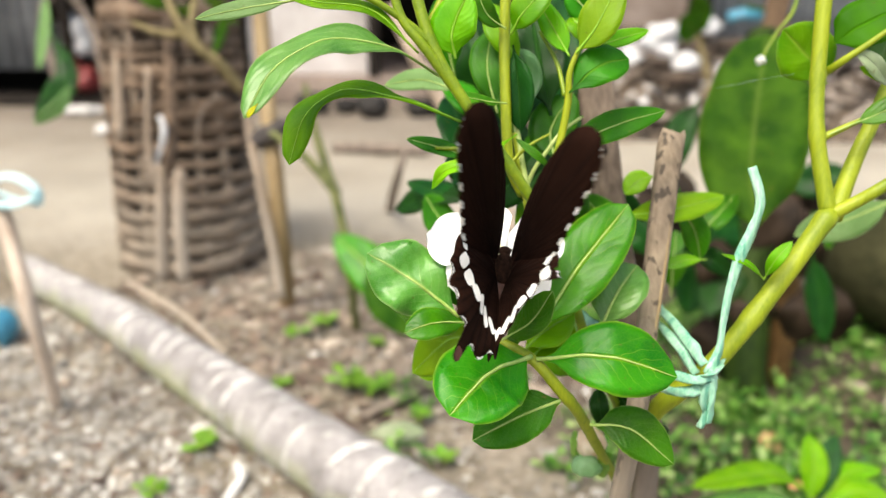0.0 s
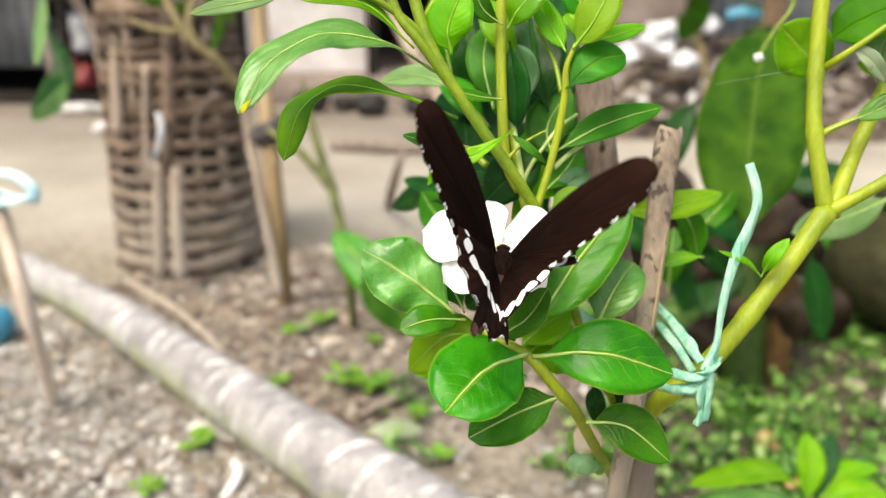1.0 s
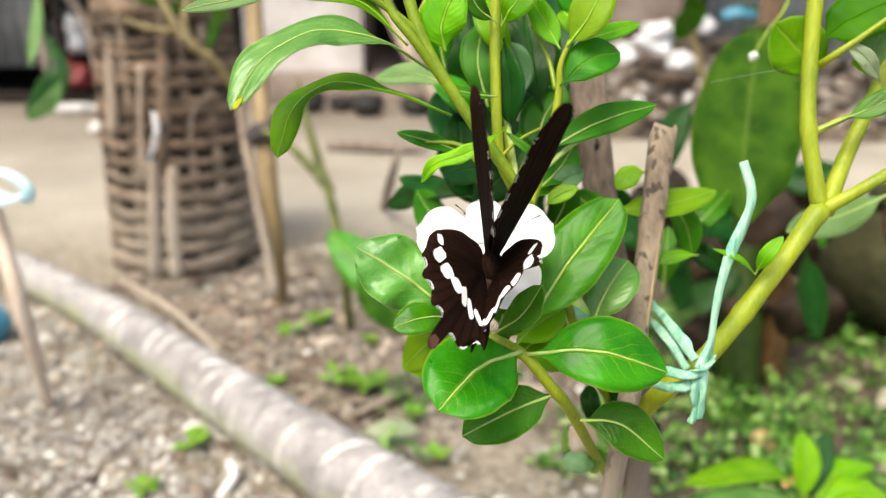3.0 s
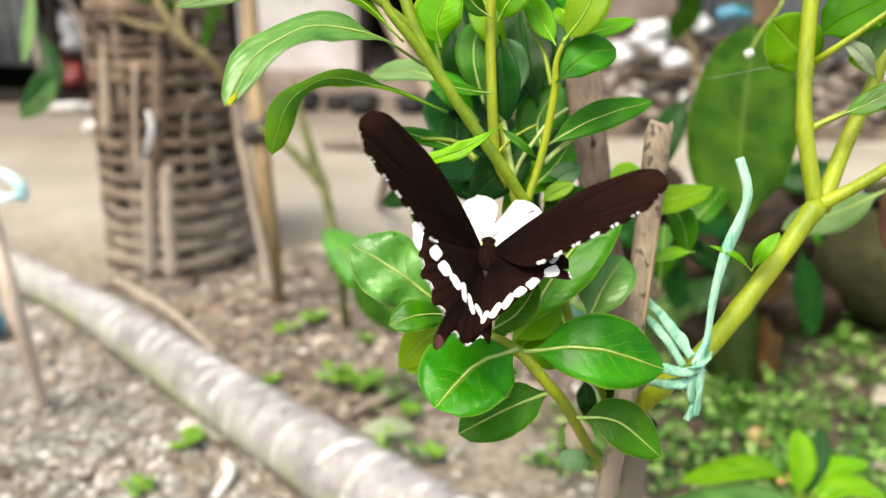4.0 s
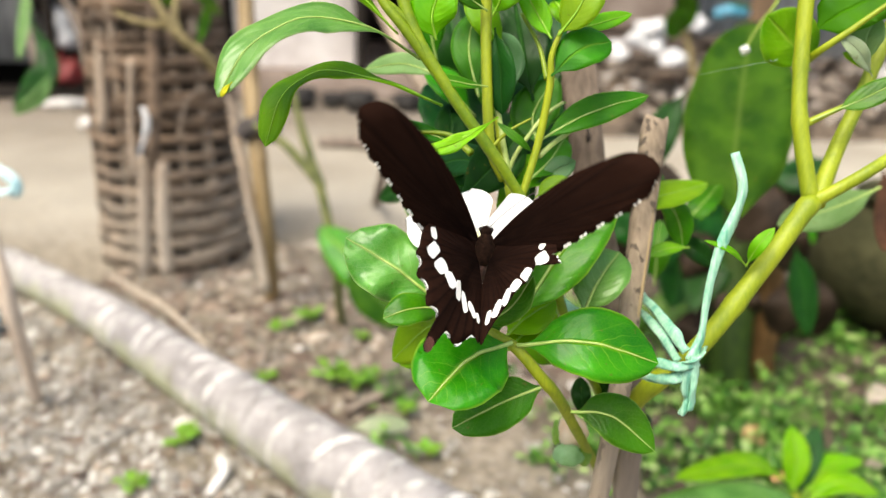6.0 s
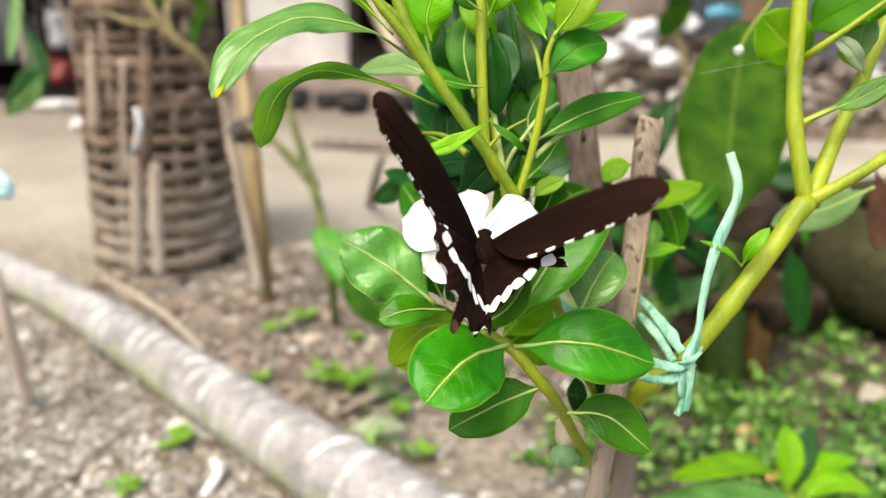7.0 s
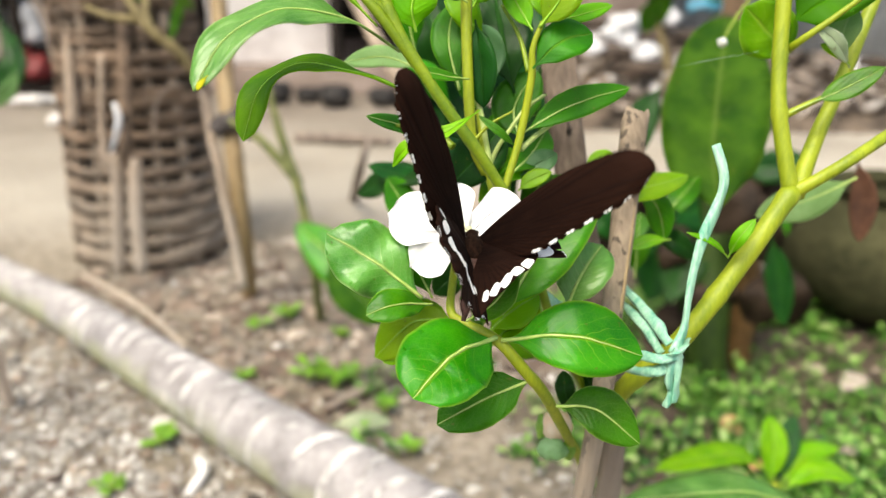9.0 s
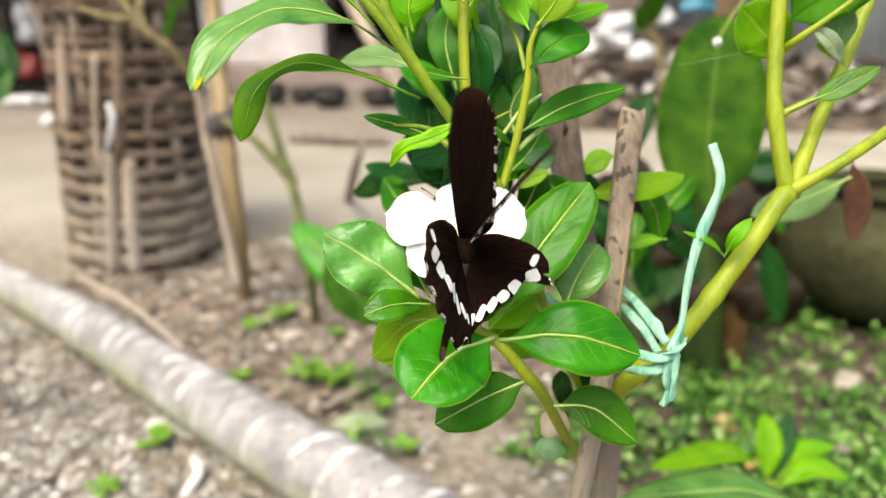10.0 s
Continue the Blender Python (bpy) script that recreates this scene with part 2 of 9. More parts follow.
# ---- builders ----
def part(name, bm, mat, parent=None, label="", smooth=True):
    me = bpy.data.meshes.new(name)
    bm.to_mesh(me)
    bm.free()
    if smooth:
        me.shade_smooth()
    me.materials.append(mat)
    ob = new(name, me)
    if parent is not None:
        ob.parent = parent
    return tagged(ob, label) if label else ob


def thing(name, label, category, group="", kind="", at=(0, 0, 0)):
    ob = new(name)
    ob.location = at
    ob.empty_display_size = 0.02
    return tagged(ob, label, category, group, kind)


def spline(points, n):
    """Points along a smooth curve through the given ones."""
    p = [Vector(q) for q in points]
    if len(p) == 2:
        return [p[0].lerp(p[1], i / n) for i in range(n + 1)]
    ext = [p[0] * 2 - p[1]] + p + [p[-1] * 2 - p[-2]]
    out = []
    for i in range(n + 1):
        u = i / n * (len(p) - 1)
        k = min(int(u), len(p) - 2)
        f = u - k
        a, b, c, d = ext[k:k + 4]
        out.append(0.5 * ((2 * b) + (c - a) * f + (2 * a - 5 * b + 4 * c - d) * f * f + (3 * b - a - 3 * c + d) * f ** 3))
    return out


def tube(bm, points, radii, n=12, sides=10, squash=1.0, wobble=0.0, seed=0, nodes=()):
    """A tapered tube along a smooth curve; nodes are places (0 to 1) where it swells."""
    c = spline(points, n)
    rings = []
    x = None
    for i, q in enumerate(c):
        d = (c[min(i + 1, n)] - c[max(i - 1, 0)]).normalized()
        if x is None:
            x = d.orthogonal().normalized()
        x = (x - d * x.dot(d)).normalized()
        y = d.cross(x)
        f = i / n
        k = f * (len(radii) - 1)
        j = min(int(k), len(radii) - 2)
        r = radii[j] + (radii[j + 1] - radii[j]) * (k - j)
        for s in nodes:
            r *= 1 + 0.14 * math.exp(-((f - s) / 0.014) ** 2)
        ring = []
        for a in range(sides):
            th = a / sides * math.tau
            w = 1 + wobble * noise.noise(Vector((math.cos(th) * 1.5 + seed, math.sin(th) * 1.5, f * 6)))
            ring.append(bm.verts.new(q + (x * math.cos(th) + y * math.sin(th) * squash) * r * w))
        rings.append(ring)
    for i in range(n):
        for a in range(sides):
            b = (a + 1) % sides
            bm.faces.new((rings[i][a], rings[i][b], rings[i + 1][b], rings[i + 1][a]))
    bm.faces.new(rings[0][::-1])
    bm.faces.new(rings[-1])
    return bm


def leaf(parent, points, width, mat, roll=0.0, fold=0.18, face=None, wave=0.0, blunt=0.72, rib=True, label="", n=16, name="leaf", petiole=0.06):
    """A blade along a curve from stalk to tip. width: at the widest; roll: turn about its length in degrees; face: where its upper side looks;
    fold: how far the halves rise from the midrib; wave: ripple of the rim; blunt: rounding of the tip."""
    c = spline(points, n)
    seed = points[0][0] * 311 + points[0][2] * 173
    face = Vector(face if face else (0.009, 0.0, 0.5)) - c[n // 2]
    cols = [-1, -0.72, -0.38, -0.09, 0.09, 0.38, 0.72, 1]
    bm = bmesh.new()
    uv = bm.loops.layers.uv.new("UVMap")
    top, low = [], []
    mids, ups = [], []
    for i, q in enumerate(c):
        f = i / n
        d = (c[min(i + 1, n)] - c[max(i - 1, 0)]).normalized()
        up = (face - d * face.dot(d)).normalized()
        up = Matrix.Rotation(radians(roll), 3, d) @ up
        side = d.cross(up)
        g = max(0.0, (f - petiole) / (1 - petiole))
        w = width / 2 * (math.sin(math.pi * g ** 1.15 * 0.99) ** blunt * min(1.0, 0.35 + g / 0.3) if 0 < g < 1 else 0)
        w = max(w, width * 0.022 * (1 - f) + 0.00012)
        row_t, row_l = [], []
        for s in cols:
            z = abs(s) * w * fold - (s * s) * w * fold * 0.55
            z += wave * w * abs(s) * math.sin(f * 17 + s * 2 + seed) + 0.11 * w * noise.noise(Vector((s * 1.3 + seed, f * 4.5, 0))) + 0.05 * w * noise.noise(Vector((s * 3 + seed, f * 10, 5)))
            jag = 1 + 0.035 * noise.noise(Vector((f * 9, s * 3 + seed, 2)))
            v = q + side * (s * w * jag) + up * z
            row_t.append(bm.verts.new(v + up * 0.00012))
            row_l.append(bm.verts.new(v - up * 0.00012))
        top.append(row_t), low.append(row_l), mids.append((row_t[3].co + row_t[4].co) / 2), ups.append(up)
    m = len(cols) - 1

    def quad(vs, st):
        fc = bm.faces.new(vs)
        for lp, u in zip(fc.loops, st):
            lp[uv].uv = u
    for i in range(n):
        for k in range(m):
            a = [((cols[k] + 1) / 2, i / n), ((cols[k + 1] + 1) / 2, i / n), ((cols[k + 1] + 1) / 2, (i + 1) / n), ((cols[k] + 1) / 2, (i + 1) / n)]
            quad((top[i][k], top[i][k + 1], top[i + 1][k + 1], top[i + 1][k]), a)
            quad((low[i + 1][k], low[i + 1][k + 1], low[i][k + 1], low[i][k]), [a[3], a[2], a[1], a[0]])
        for k in (0, m):
            u = 0.0 if k == 0 else 1.0
            quad((top[i][k], top[i + 1][k], low[i + 1][k], low[i][k]), [(u, i / n)] * 4)
    bmesh.ops.recalc_face_normals(bm, faces=bm.faces)
    ob = part(name, bm, mat, parent, label)
    if rib and mat is not LEAF_DARK:
        rb = bmesh.new()
        pts = [mids[i] + ups[i] * 0.0001 for i in range(0, n + 1)]
        tube(rb, pts, [width * 0.022 + 0.00025, width * 0.013 + 0.0001, 0.0001], n=20, sides=6)
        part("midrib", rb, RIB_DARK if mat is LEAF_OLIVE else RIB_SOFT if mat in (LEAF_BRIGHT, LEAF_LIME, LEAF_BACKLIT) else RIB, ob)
    return ob


# ---- the periwinkle with its flower ----
plant = thing("periwinkle_plant", "leafy green periwinkle bush tied to a bamboo stake", "plant", at=(0.0759, 0.2597, 0.3069))
_base = Vector(plant.location)


def rel(points):
    return [Vector(p) - _base for p in points]


def stem(points, radii, mat=None, nodes=(), n=24):
    return part("stem", tube(bmesh.new(), rel(points), radii, n=n, sides=14, wobble=0.018, nodes=nodes), mat or STEM, plant)


def blade(points, width, mat=None, **kw):
    eye = Vector(kw.pop("face", (-0.04, -0.10, 0.72))) - _base
    return leaf(plant, rel(points), width, mat or LEAF, face=eye, **kw)


# main stalk from the ground to its fork and the three shoots above
stem([(0.088, 0.33, -0.01), (0.091, 0.315, 0.14), (0.0904, 0.2937, 0.2672), (0.0887, 0.2790, 0.2990), (0.0910, 0.2575, 0.3369), (0.1106, 0.2532, 0.3623), (0.1331, 0.2608, 0.3916), (0.1535, 0.2705, 0.4185)], [0.0041, 0.0041, 0.0038, 0.0037], nodes=(0.62, 0.80, 0.985), n=60)
stem([(0.1526, 0.2702, 0.4174), (0.1479, 0.2802, 0.4462), (0.1481, 0.2888, 0.4709), (0.1497, 0.2982, 0.5038)], [0.0032, 0.0028, 0.0030], nodes=(0.33, 0.62))
stem([(0.1555, 0.2718, 0.4158), (0.1665, 0.2848, 0.4343), (0.1804, 0.2983, 0.457), (0.2015, 0.3184, 0.4981)], [0.0035, 0.0029, 0.0025])
stem([(0.1538, 0.2694, 0.4181), (0.1621, 0.2690, 0.4232), (0.1753, 0.2690, 0.4325), (0.2156, 0.2892, 0.4500)], [0.0028, 0.0024, 0.0023, 0.0022])
# flowering side shoot
stem([(0.0904, 0.2949, 0.2705), (0.0776, 0.2683, 0.3012), (0.0640, 0.2419, 0.3325), (0.0534, 0.2265, 0.3557), (0.0458, 0.2228, 0.3666), (0.0365, 0.2258, 0.3764), (0.0262, 0.2333, 0.3791), (0.0208, 0.2376, 0.3818), (0.0215, 0.2457, 0.3896), (0.0233, 0.2517, 0.4005)], [0.0022, 0.0020, 0.0021, 0.0020, 0.0018, 0.0015, 0.0013], nodes=(0.40, 0.62), n=48)
# upper stems
stem([(0.0890, 0.2890, 0.2900), (0.0807, 0.2772, 0.3265), (0.0661, 0.2657, 0.3548), (0.0484, 0.2592, 0.4039), (0.0354, 0.2567, 0.4277), (0.0142, 0.2581, 0.457), (0, 0.2616, 0.4799), (-0.008, 0.2677, 0.504)], [0.0017, 0.0019, 0.0021, 0.0021], STEM_DARK, nodes=(0.62, 0.86), n=40)
stem([(0.0342, 0.2663, 0.4251), (0.0289, 0.2672, 0.4368), (0.027, 0.2711, 0.4573), (0.0261, 0.2781, 0.4832), (0.0268, 0.2835, 0.5047)], [0.0020, 0.0020, 0.0021], STEM)
stem([(0.04, 0.2582, 0.4197), (0.0458, 0.2633, 0.44), (0.049, 0.2652, 0.4603), (0.049, 0.2655, 0.4703), (0.052, 0.2665, 0.479)], [0.0015, 0.0014, 0.0008], STEM)
stem([(0.0376, 0.2632, 0.416), (0.0342, 0.2681, 0.4301), (0.0312, 0.2741, 0.4474)], [0.0017, 0.0017, 0.0013], STEM)
stem([(0.0481, 0.2669, 0.4621), (0.0454, 0.275, 0.4734), (0.0393, 0.2808, 0.4841)], [0.0010, 0.0008, 0.0006], STEM_DARK)
stem([(0, 0.2616, 0.4799), (-0.0087, 0.2608, 0.4874), (-0.0237, 0.2584, 0.4964), (-0.0384, 0.2562, 0.4999)], [0.0015, 0.0012, 0.0010], STEM_DARK)
stem([(0.0101, 0.2599, 0.4623), (-0.0025, 0.2591, 0.4791), (-0.0106, 0.2604, 0.4892), (-0.0145, 0.2627, 0.502)], [0.0018, 0.0017, 0.0015], STEM_DARK)
stem([(0.005, 0.2625, 0.4702), (-0.0012, 0.267, 0.4835), (0.0017, 0.2701, 0.492), (0.0066, 0.2738, 0.5024)], [0.0016, 0.0016, 0.0014], STEM)
stem([(0.0214, 0.2595, 0.4364), (0.0135, 0.2654, 0.4418), (0.0009, 0.2656, 0.4429)], [0.0015, 0.0010, 0.0006], STEM_DARK)

# lower leaves round the flower
blade([(0.0355, 0.2246, 0.3783), (0.0202, 0.2115, 0.3783), (0.0077, 0.1982, 0.3711)], 0.0306, LEAF, fold=0.14, blunt=0.46, wave=0.05)
blade([(0.0375, 0.2243, 0.3775), (0.0602, 0.2179, 0.3822), (0.0842, 0.2179, 0.3749)], 0.0257, LEAF, fold=0.14, blunt=0.72)
blade([(0.0485, 0.2236, 0.3627), (0.0334, 0.223, 0.3559), (0.0157, 0.2197, 0.3473)], 0.0184, LEAF_MID, fold=0.2, roll=-12, blunt=0.6, wave=0.15)
blade([(0.0573, 0.2224, 0.3528), (0.0708, 0.2196, 0.3531), (0.0862, 0.2159, 0.3416)], 0.0174, LEAF_MID, fold=0.16, blunt=0.75)
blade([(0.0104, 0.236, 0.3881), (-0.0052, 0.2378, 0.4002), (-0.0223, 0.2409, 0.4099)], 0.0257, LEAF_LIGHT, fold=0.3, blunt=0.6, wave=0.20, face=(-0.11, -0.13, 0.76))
blade([(0.014, 0.2334, 0.3867), (0.0023, 0.2241, 0.3909), (-0.0079, 0.2209, 0.3885)], 0.0119, LEAF, fold=0.3, blunt=0.6, wave=0.06)
blade([(0.039, 0.24, 0.3798), (0.0539, 0.2516, 0.4), (0.0749, 0.2679, 0.4213)], 0.0256, LEAF, fold=0.25, blunt=0.52, wave=0.03)
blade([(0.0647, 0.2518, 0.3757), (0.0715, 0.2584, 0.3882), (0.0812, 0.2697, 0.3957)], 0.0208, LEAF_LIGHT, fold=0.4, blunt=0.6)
blade([(0.0258, 0.2281, 0.3829), (0.0345, 0.2213, 0.3931), (0.0411, 0.2211, 0.4045)], 0.0110, LEAF_MID, fold=0.5, blunt=0.6, wave=0.1)
blade([(0.0354, 0.2416, 0.3725), (0.0421, 0.2473, 0.3763), (0.0553, 0.2583, 0.3797)], 0.0158, LEAF_LIME, fold=0.2)
blade([(0.0249, 0.2419, 0.374), (0.008, 0.2477, 0.3732), (-0.0076, 0.2537, 0.355)], 0.0195, LEAF_LIME, fold=0.15)
blade([(0.0142, 0.2452, 0.3839), (0.0078, 0.2529, 0.3943), (0.0011, 0.2608, 0.405)], 0.0128, LEAF, fold=0.2)
blade([(0.0365, 0.2448, 0.3647), (0.0439, 0.2507, 0.3698), (0.0566, 0.2610, 0.3729)], 0.0150, LEAF_LIME, fold=0.2, blunt=0.6)
blade([(0.0160, 0.2489, 0.3746), (0.0062, 0.2506, 0.3667), (-0.0042, 0.2507, 0.3545)], 0.0150, LEAF_LIME, fold=0.2, blunt=0.6)

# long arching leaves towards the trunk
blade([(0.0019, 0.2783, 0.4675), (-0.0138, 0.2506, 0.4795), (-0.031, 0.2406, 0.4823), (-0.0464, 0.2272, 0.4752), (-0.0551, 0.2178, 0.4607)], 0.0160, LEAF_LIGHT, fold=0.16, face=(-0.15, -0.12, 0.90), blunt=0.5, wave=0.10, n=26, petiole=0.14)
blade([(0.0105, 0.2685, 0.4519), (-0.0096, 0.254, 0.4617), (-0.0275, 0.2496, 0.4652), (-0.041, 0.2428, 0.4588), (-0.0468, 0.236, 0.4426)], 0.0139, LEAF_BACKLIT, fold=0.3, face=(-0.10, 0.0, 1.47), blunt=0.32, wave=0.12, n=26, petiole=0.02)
blade([(-0.0509, 0.2188, 0.465), (-0.0526, 0.217, 0.4629), (-0.0536, 0.2163, 0.4611)], 0.0017, LEAF_YELLOW, rib=False, fold=0.2, face=(-0.02, -0.1, 0.7))
blade([(-0.0475, 0.2614, 0.4942), (-0.0624, 0.2582, 0.4919), (-0.0805, 0.2566, 0.4882)], 0.0069, LEAF_PALE, fold=0.3)
blade([(-0.0049, 0.2605, 0.4771), (-0.0201, 0.2587, 0.491), (-0.039, 0.2572, 0.4937), (-0.0535, 0.2551, 0.4977)], 0.0077, LEAF_BRIGHT, fold=0.3, roll=25)
blade([(0.0102, 0.301, 0.4588), (-0.0052, 0.3076, 0.4632), (-0.0222, 0.3115, 0.4604)], 0.0099, LEAF_PALE, fold=0.25)
blade([(0.0158, 0.2654, 0.4388), (0.0042, 0.2664, 0.4424), (-0.0100, 0.2703, 0.4453)], 0.0066, LEAF_CROWN, fold=0.5)
blade([(0.0268, 0.2655, 0.4593), (0.0171, 0.2596, 0.4612), (0.0071, 0.2582, 0.4637)], 0.0045, LEAF, fold=0.4)

blade([(0.0299, 0.2501, 0.4510), (0.0222, 0.2466, 0.4464), (0.0146, 0.2454, 0.4422), (0.0052, 0.2457, 0.4388), (0.0003, 0.2476, 0.4318)], 0.0058, LEAF_LIME, fold=0.6, wave=0.3, rib=False, n=22)
# crown above the flower
blade([(0.0081, 0.2643, 0.4752), (0.0069, 0.2633, 0.4846), (0.0122, 0.2657, 0.4971)], 0.0170, LEAF_BRIGHT, fold=0.15, blunt=0.6)
blade([(0.0262, 0.2744, 0.4849), (0.0193, 0.2718, 0.49), (0.0142, 0.2733, 0.5006)], 0.0073, LEAF_CROWN, fold=0.3)
blade([(0.0283, 0.2739, 0.4833), (0.0328, 0.2705, 0.4916), (0.0434, 0.2724, 0.5025)], 0.0124, LEAF_BRIGHT, fold=0.25)
blade([(0.0295, 0.2788, 0.4791), (0.0317, 0.274, 0.4653), (0.033, 0.2713, 0.4485)], 0.0126, LEAF_DARK, fold=0.6, roll=15)
blade([(0.0246, 0.2835, 0.4534), (0.0206, 0.2923, 0.4698), (0.0229, 0.3049, 0.4843)], 0.0143, LEAF_CROWN, fold=0.3)
blade([(0.0462, 0.2886, 0.4517), (0.0421, 0.3007, 0.4714), (0.0389, 0.3127, 0.4907)], 0.0251, LEAF_DARK, fold=0.25)
blade([(0.0490, 0.2632, 0.4636), (0.0588, 0.2640, 0.4728), (0.0700, 0.2672, 0.4752)], 0.0158, LEAF_CROWN, fold=0.18, blunt=0.55, rib=False)
blade([(0.051, 0.2658, 0.4771), (0.0575, 0.265, 0.4867), (0.0650, 0.2685, 0.5025)], 0.0150, LEAF_LIME, fold=0.25)
blade([(0.0492, 0.2696, 0.4758), (0.0447, 0.2743, 0.4834), (0.0366, 0.281, 0.497)], 0.0090, LEAF_BRIGHT, fold=0.6)
blade([(0.0561, 0.2726, 0.4781), (0.0672, 0.2781, 0.481), (0.0798, 0.2817, 0.4845)], 0.0071, LEAF_BRIGHT, fold=0.4)
blade([(0.0461, 0.2654, 0.44), (0.0643, 0.2711, 0.4492), (0.0882, 0.278, 0.4556)], 0.0123, LEAF_CROWN, fold=0.3)
blade([(0.048, 0.2774, 0.4348), (0.0463, 0.2868, 0.4464), (0.0559, 0.2969, 0.4596)], 0.0189, LEAF_CROWN, fold=0.2)
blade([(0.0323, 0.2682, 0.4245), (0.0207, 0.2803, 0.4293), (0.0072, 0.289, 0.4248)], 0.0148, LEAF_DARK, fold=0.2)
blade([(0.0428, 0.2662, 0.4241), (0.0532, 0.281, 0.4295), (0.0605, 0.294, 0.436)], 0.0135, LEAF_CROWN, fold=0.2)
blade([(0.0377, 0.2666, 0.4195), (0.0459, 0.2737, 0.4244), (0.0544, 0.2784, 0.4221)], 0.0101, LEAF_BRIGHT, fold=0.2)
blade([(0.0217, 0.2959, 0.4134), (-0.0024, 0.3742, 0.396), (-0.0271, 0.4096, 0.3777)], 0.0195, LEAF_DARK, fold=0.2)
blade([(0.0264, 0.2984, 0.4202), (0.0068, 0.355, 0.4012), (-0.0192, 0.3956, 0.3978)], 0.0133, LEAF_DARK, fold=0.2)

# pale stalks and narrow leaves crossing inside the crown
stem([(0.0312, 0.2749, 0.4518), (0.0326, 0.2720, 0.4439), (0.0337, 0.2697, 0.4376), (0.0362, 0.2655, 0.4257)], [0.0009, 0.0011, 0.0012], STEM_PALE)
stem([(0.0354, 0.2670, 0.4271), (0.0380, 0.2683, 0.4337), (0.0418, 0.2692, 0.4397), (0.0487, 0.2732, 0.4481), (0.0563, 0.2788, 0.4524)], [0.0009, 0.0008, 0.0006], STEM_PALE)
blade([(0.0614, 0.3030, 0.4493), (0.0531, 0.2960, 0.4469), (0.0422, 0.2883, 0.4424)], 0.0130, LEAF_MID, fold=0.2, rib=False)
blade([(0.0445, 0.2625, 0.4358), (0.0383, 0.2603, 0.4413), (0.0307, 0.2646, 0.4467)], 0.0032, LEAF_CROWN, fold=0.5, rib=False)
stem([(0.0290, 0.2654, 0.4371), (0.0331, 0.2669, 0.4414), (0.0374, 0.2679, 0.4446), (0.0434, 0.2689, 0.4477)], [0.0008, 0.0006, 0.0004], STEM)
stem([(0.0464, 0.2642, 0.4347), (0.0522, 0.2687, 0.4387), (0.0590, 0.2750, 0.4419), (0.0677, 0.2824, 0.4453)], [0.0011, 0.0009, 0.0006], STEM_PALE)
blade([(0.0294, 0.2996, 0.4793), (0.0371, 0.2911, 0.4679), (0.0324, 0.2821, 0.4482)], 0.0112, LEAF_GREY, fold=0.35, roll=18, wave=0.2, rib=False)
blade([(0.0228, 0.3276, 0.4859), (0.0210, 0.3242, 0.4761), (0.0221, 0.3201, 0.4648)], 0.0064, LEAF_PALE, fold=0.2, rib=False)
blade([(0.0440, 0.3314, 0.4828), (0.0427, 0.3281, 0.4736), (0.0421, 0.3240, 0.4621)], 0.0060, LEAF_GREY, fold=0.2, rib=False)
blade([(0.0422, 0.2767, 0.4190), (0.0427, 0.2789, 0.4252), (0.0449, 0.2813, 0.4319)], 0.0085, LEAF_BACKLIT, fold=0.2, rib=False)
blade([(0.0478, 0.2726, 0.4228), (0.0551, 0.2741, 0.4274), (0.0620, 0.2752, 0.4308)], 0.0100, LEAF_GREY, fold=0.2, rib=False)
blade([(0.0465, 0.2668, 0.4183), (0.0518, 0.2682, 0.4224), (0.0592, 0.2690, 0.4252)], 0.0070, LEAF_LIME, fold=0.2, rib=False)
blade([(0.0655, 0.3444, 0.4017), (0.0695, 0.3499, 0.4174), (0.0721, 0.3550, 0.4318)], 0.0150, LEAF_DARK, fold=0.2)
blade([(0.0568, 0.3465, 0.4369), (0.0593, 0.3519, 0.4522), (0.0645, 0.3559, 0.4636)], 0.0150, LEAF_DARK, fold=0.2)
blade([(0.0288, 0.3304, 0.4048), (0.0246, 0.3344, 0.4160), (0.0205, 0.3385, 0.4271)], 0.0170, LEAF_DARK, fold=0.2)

# leaves behind the stakes and on the right-hand shoots
blade([(0.077, 0.2951, 0.408), (0.1026, 0.3015, 0.4096), (0.1307, 0.3187, 0.4119)], 0.0161, LEAF_LIME, fold=0.3, roll=-15)
blade([(0.0937, 0.3012, 0.4246), (0.0865, 0.3004, 0.4228), (0.0808, 0.2983, 0.4171)], 0.0101, LEAF_LIME, fold=0.2)
blade([(0.1016, 0.3072, 0.4111), (0.1146, 0.309, 0.4003), (0.1203, 0.3088, 0.3843)], 0.0124, LEAF, fold=0.3)
blade([(0.1193, 0.2994, 0.3877), (0.1093, 0.299, 0.3872), (0.1019, 0.2978, 0.3841)], 0.0065, LEAF_BRIGHT, fold=0.3)
blade([(0.1837, 0.4015, 0.3713), (0.1846, 0.4219, 0.3989), (0.1941, 0.4506, 0.4351), (0.2106, 0.4914, 0.4752)], 0.0625, LEAF_OLIVE, fold=0.10, blunt=0.42, wave=0.10, rib=False, n=30, petiole=0.0)
blade([(0.2150, 0.6150, 0.4181), (0.1970, 0.6030, 0.3911), (0.1870, 0.5890, 0.3551)], 0.0260, LEAF_DARK, fold=0.2)
blade([(0.1585, 0.3012, 0.4633), (0.1506, 0.3048, 0.474), (0.1399, 0.3061, 0.4844)], 0.0242, LEAF_BRIGHT, fold=0.25, blunt=0.6, rib=False)
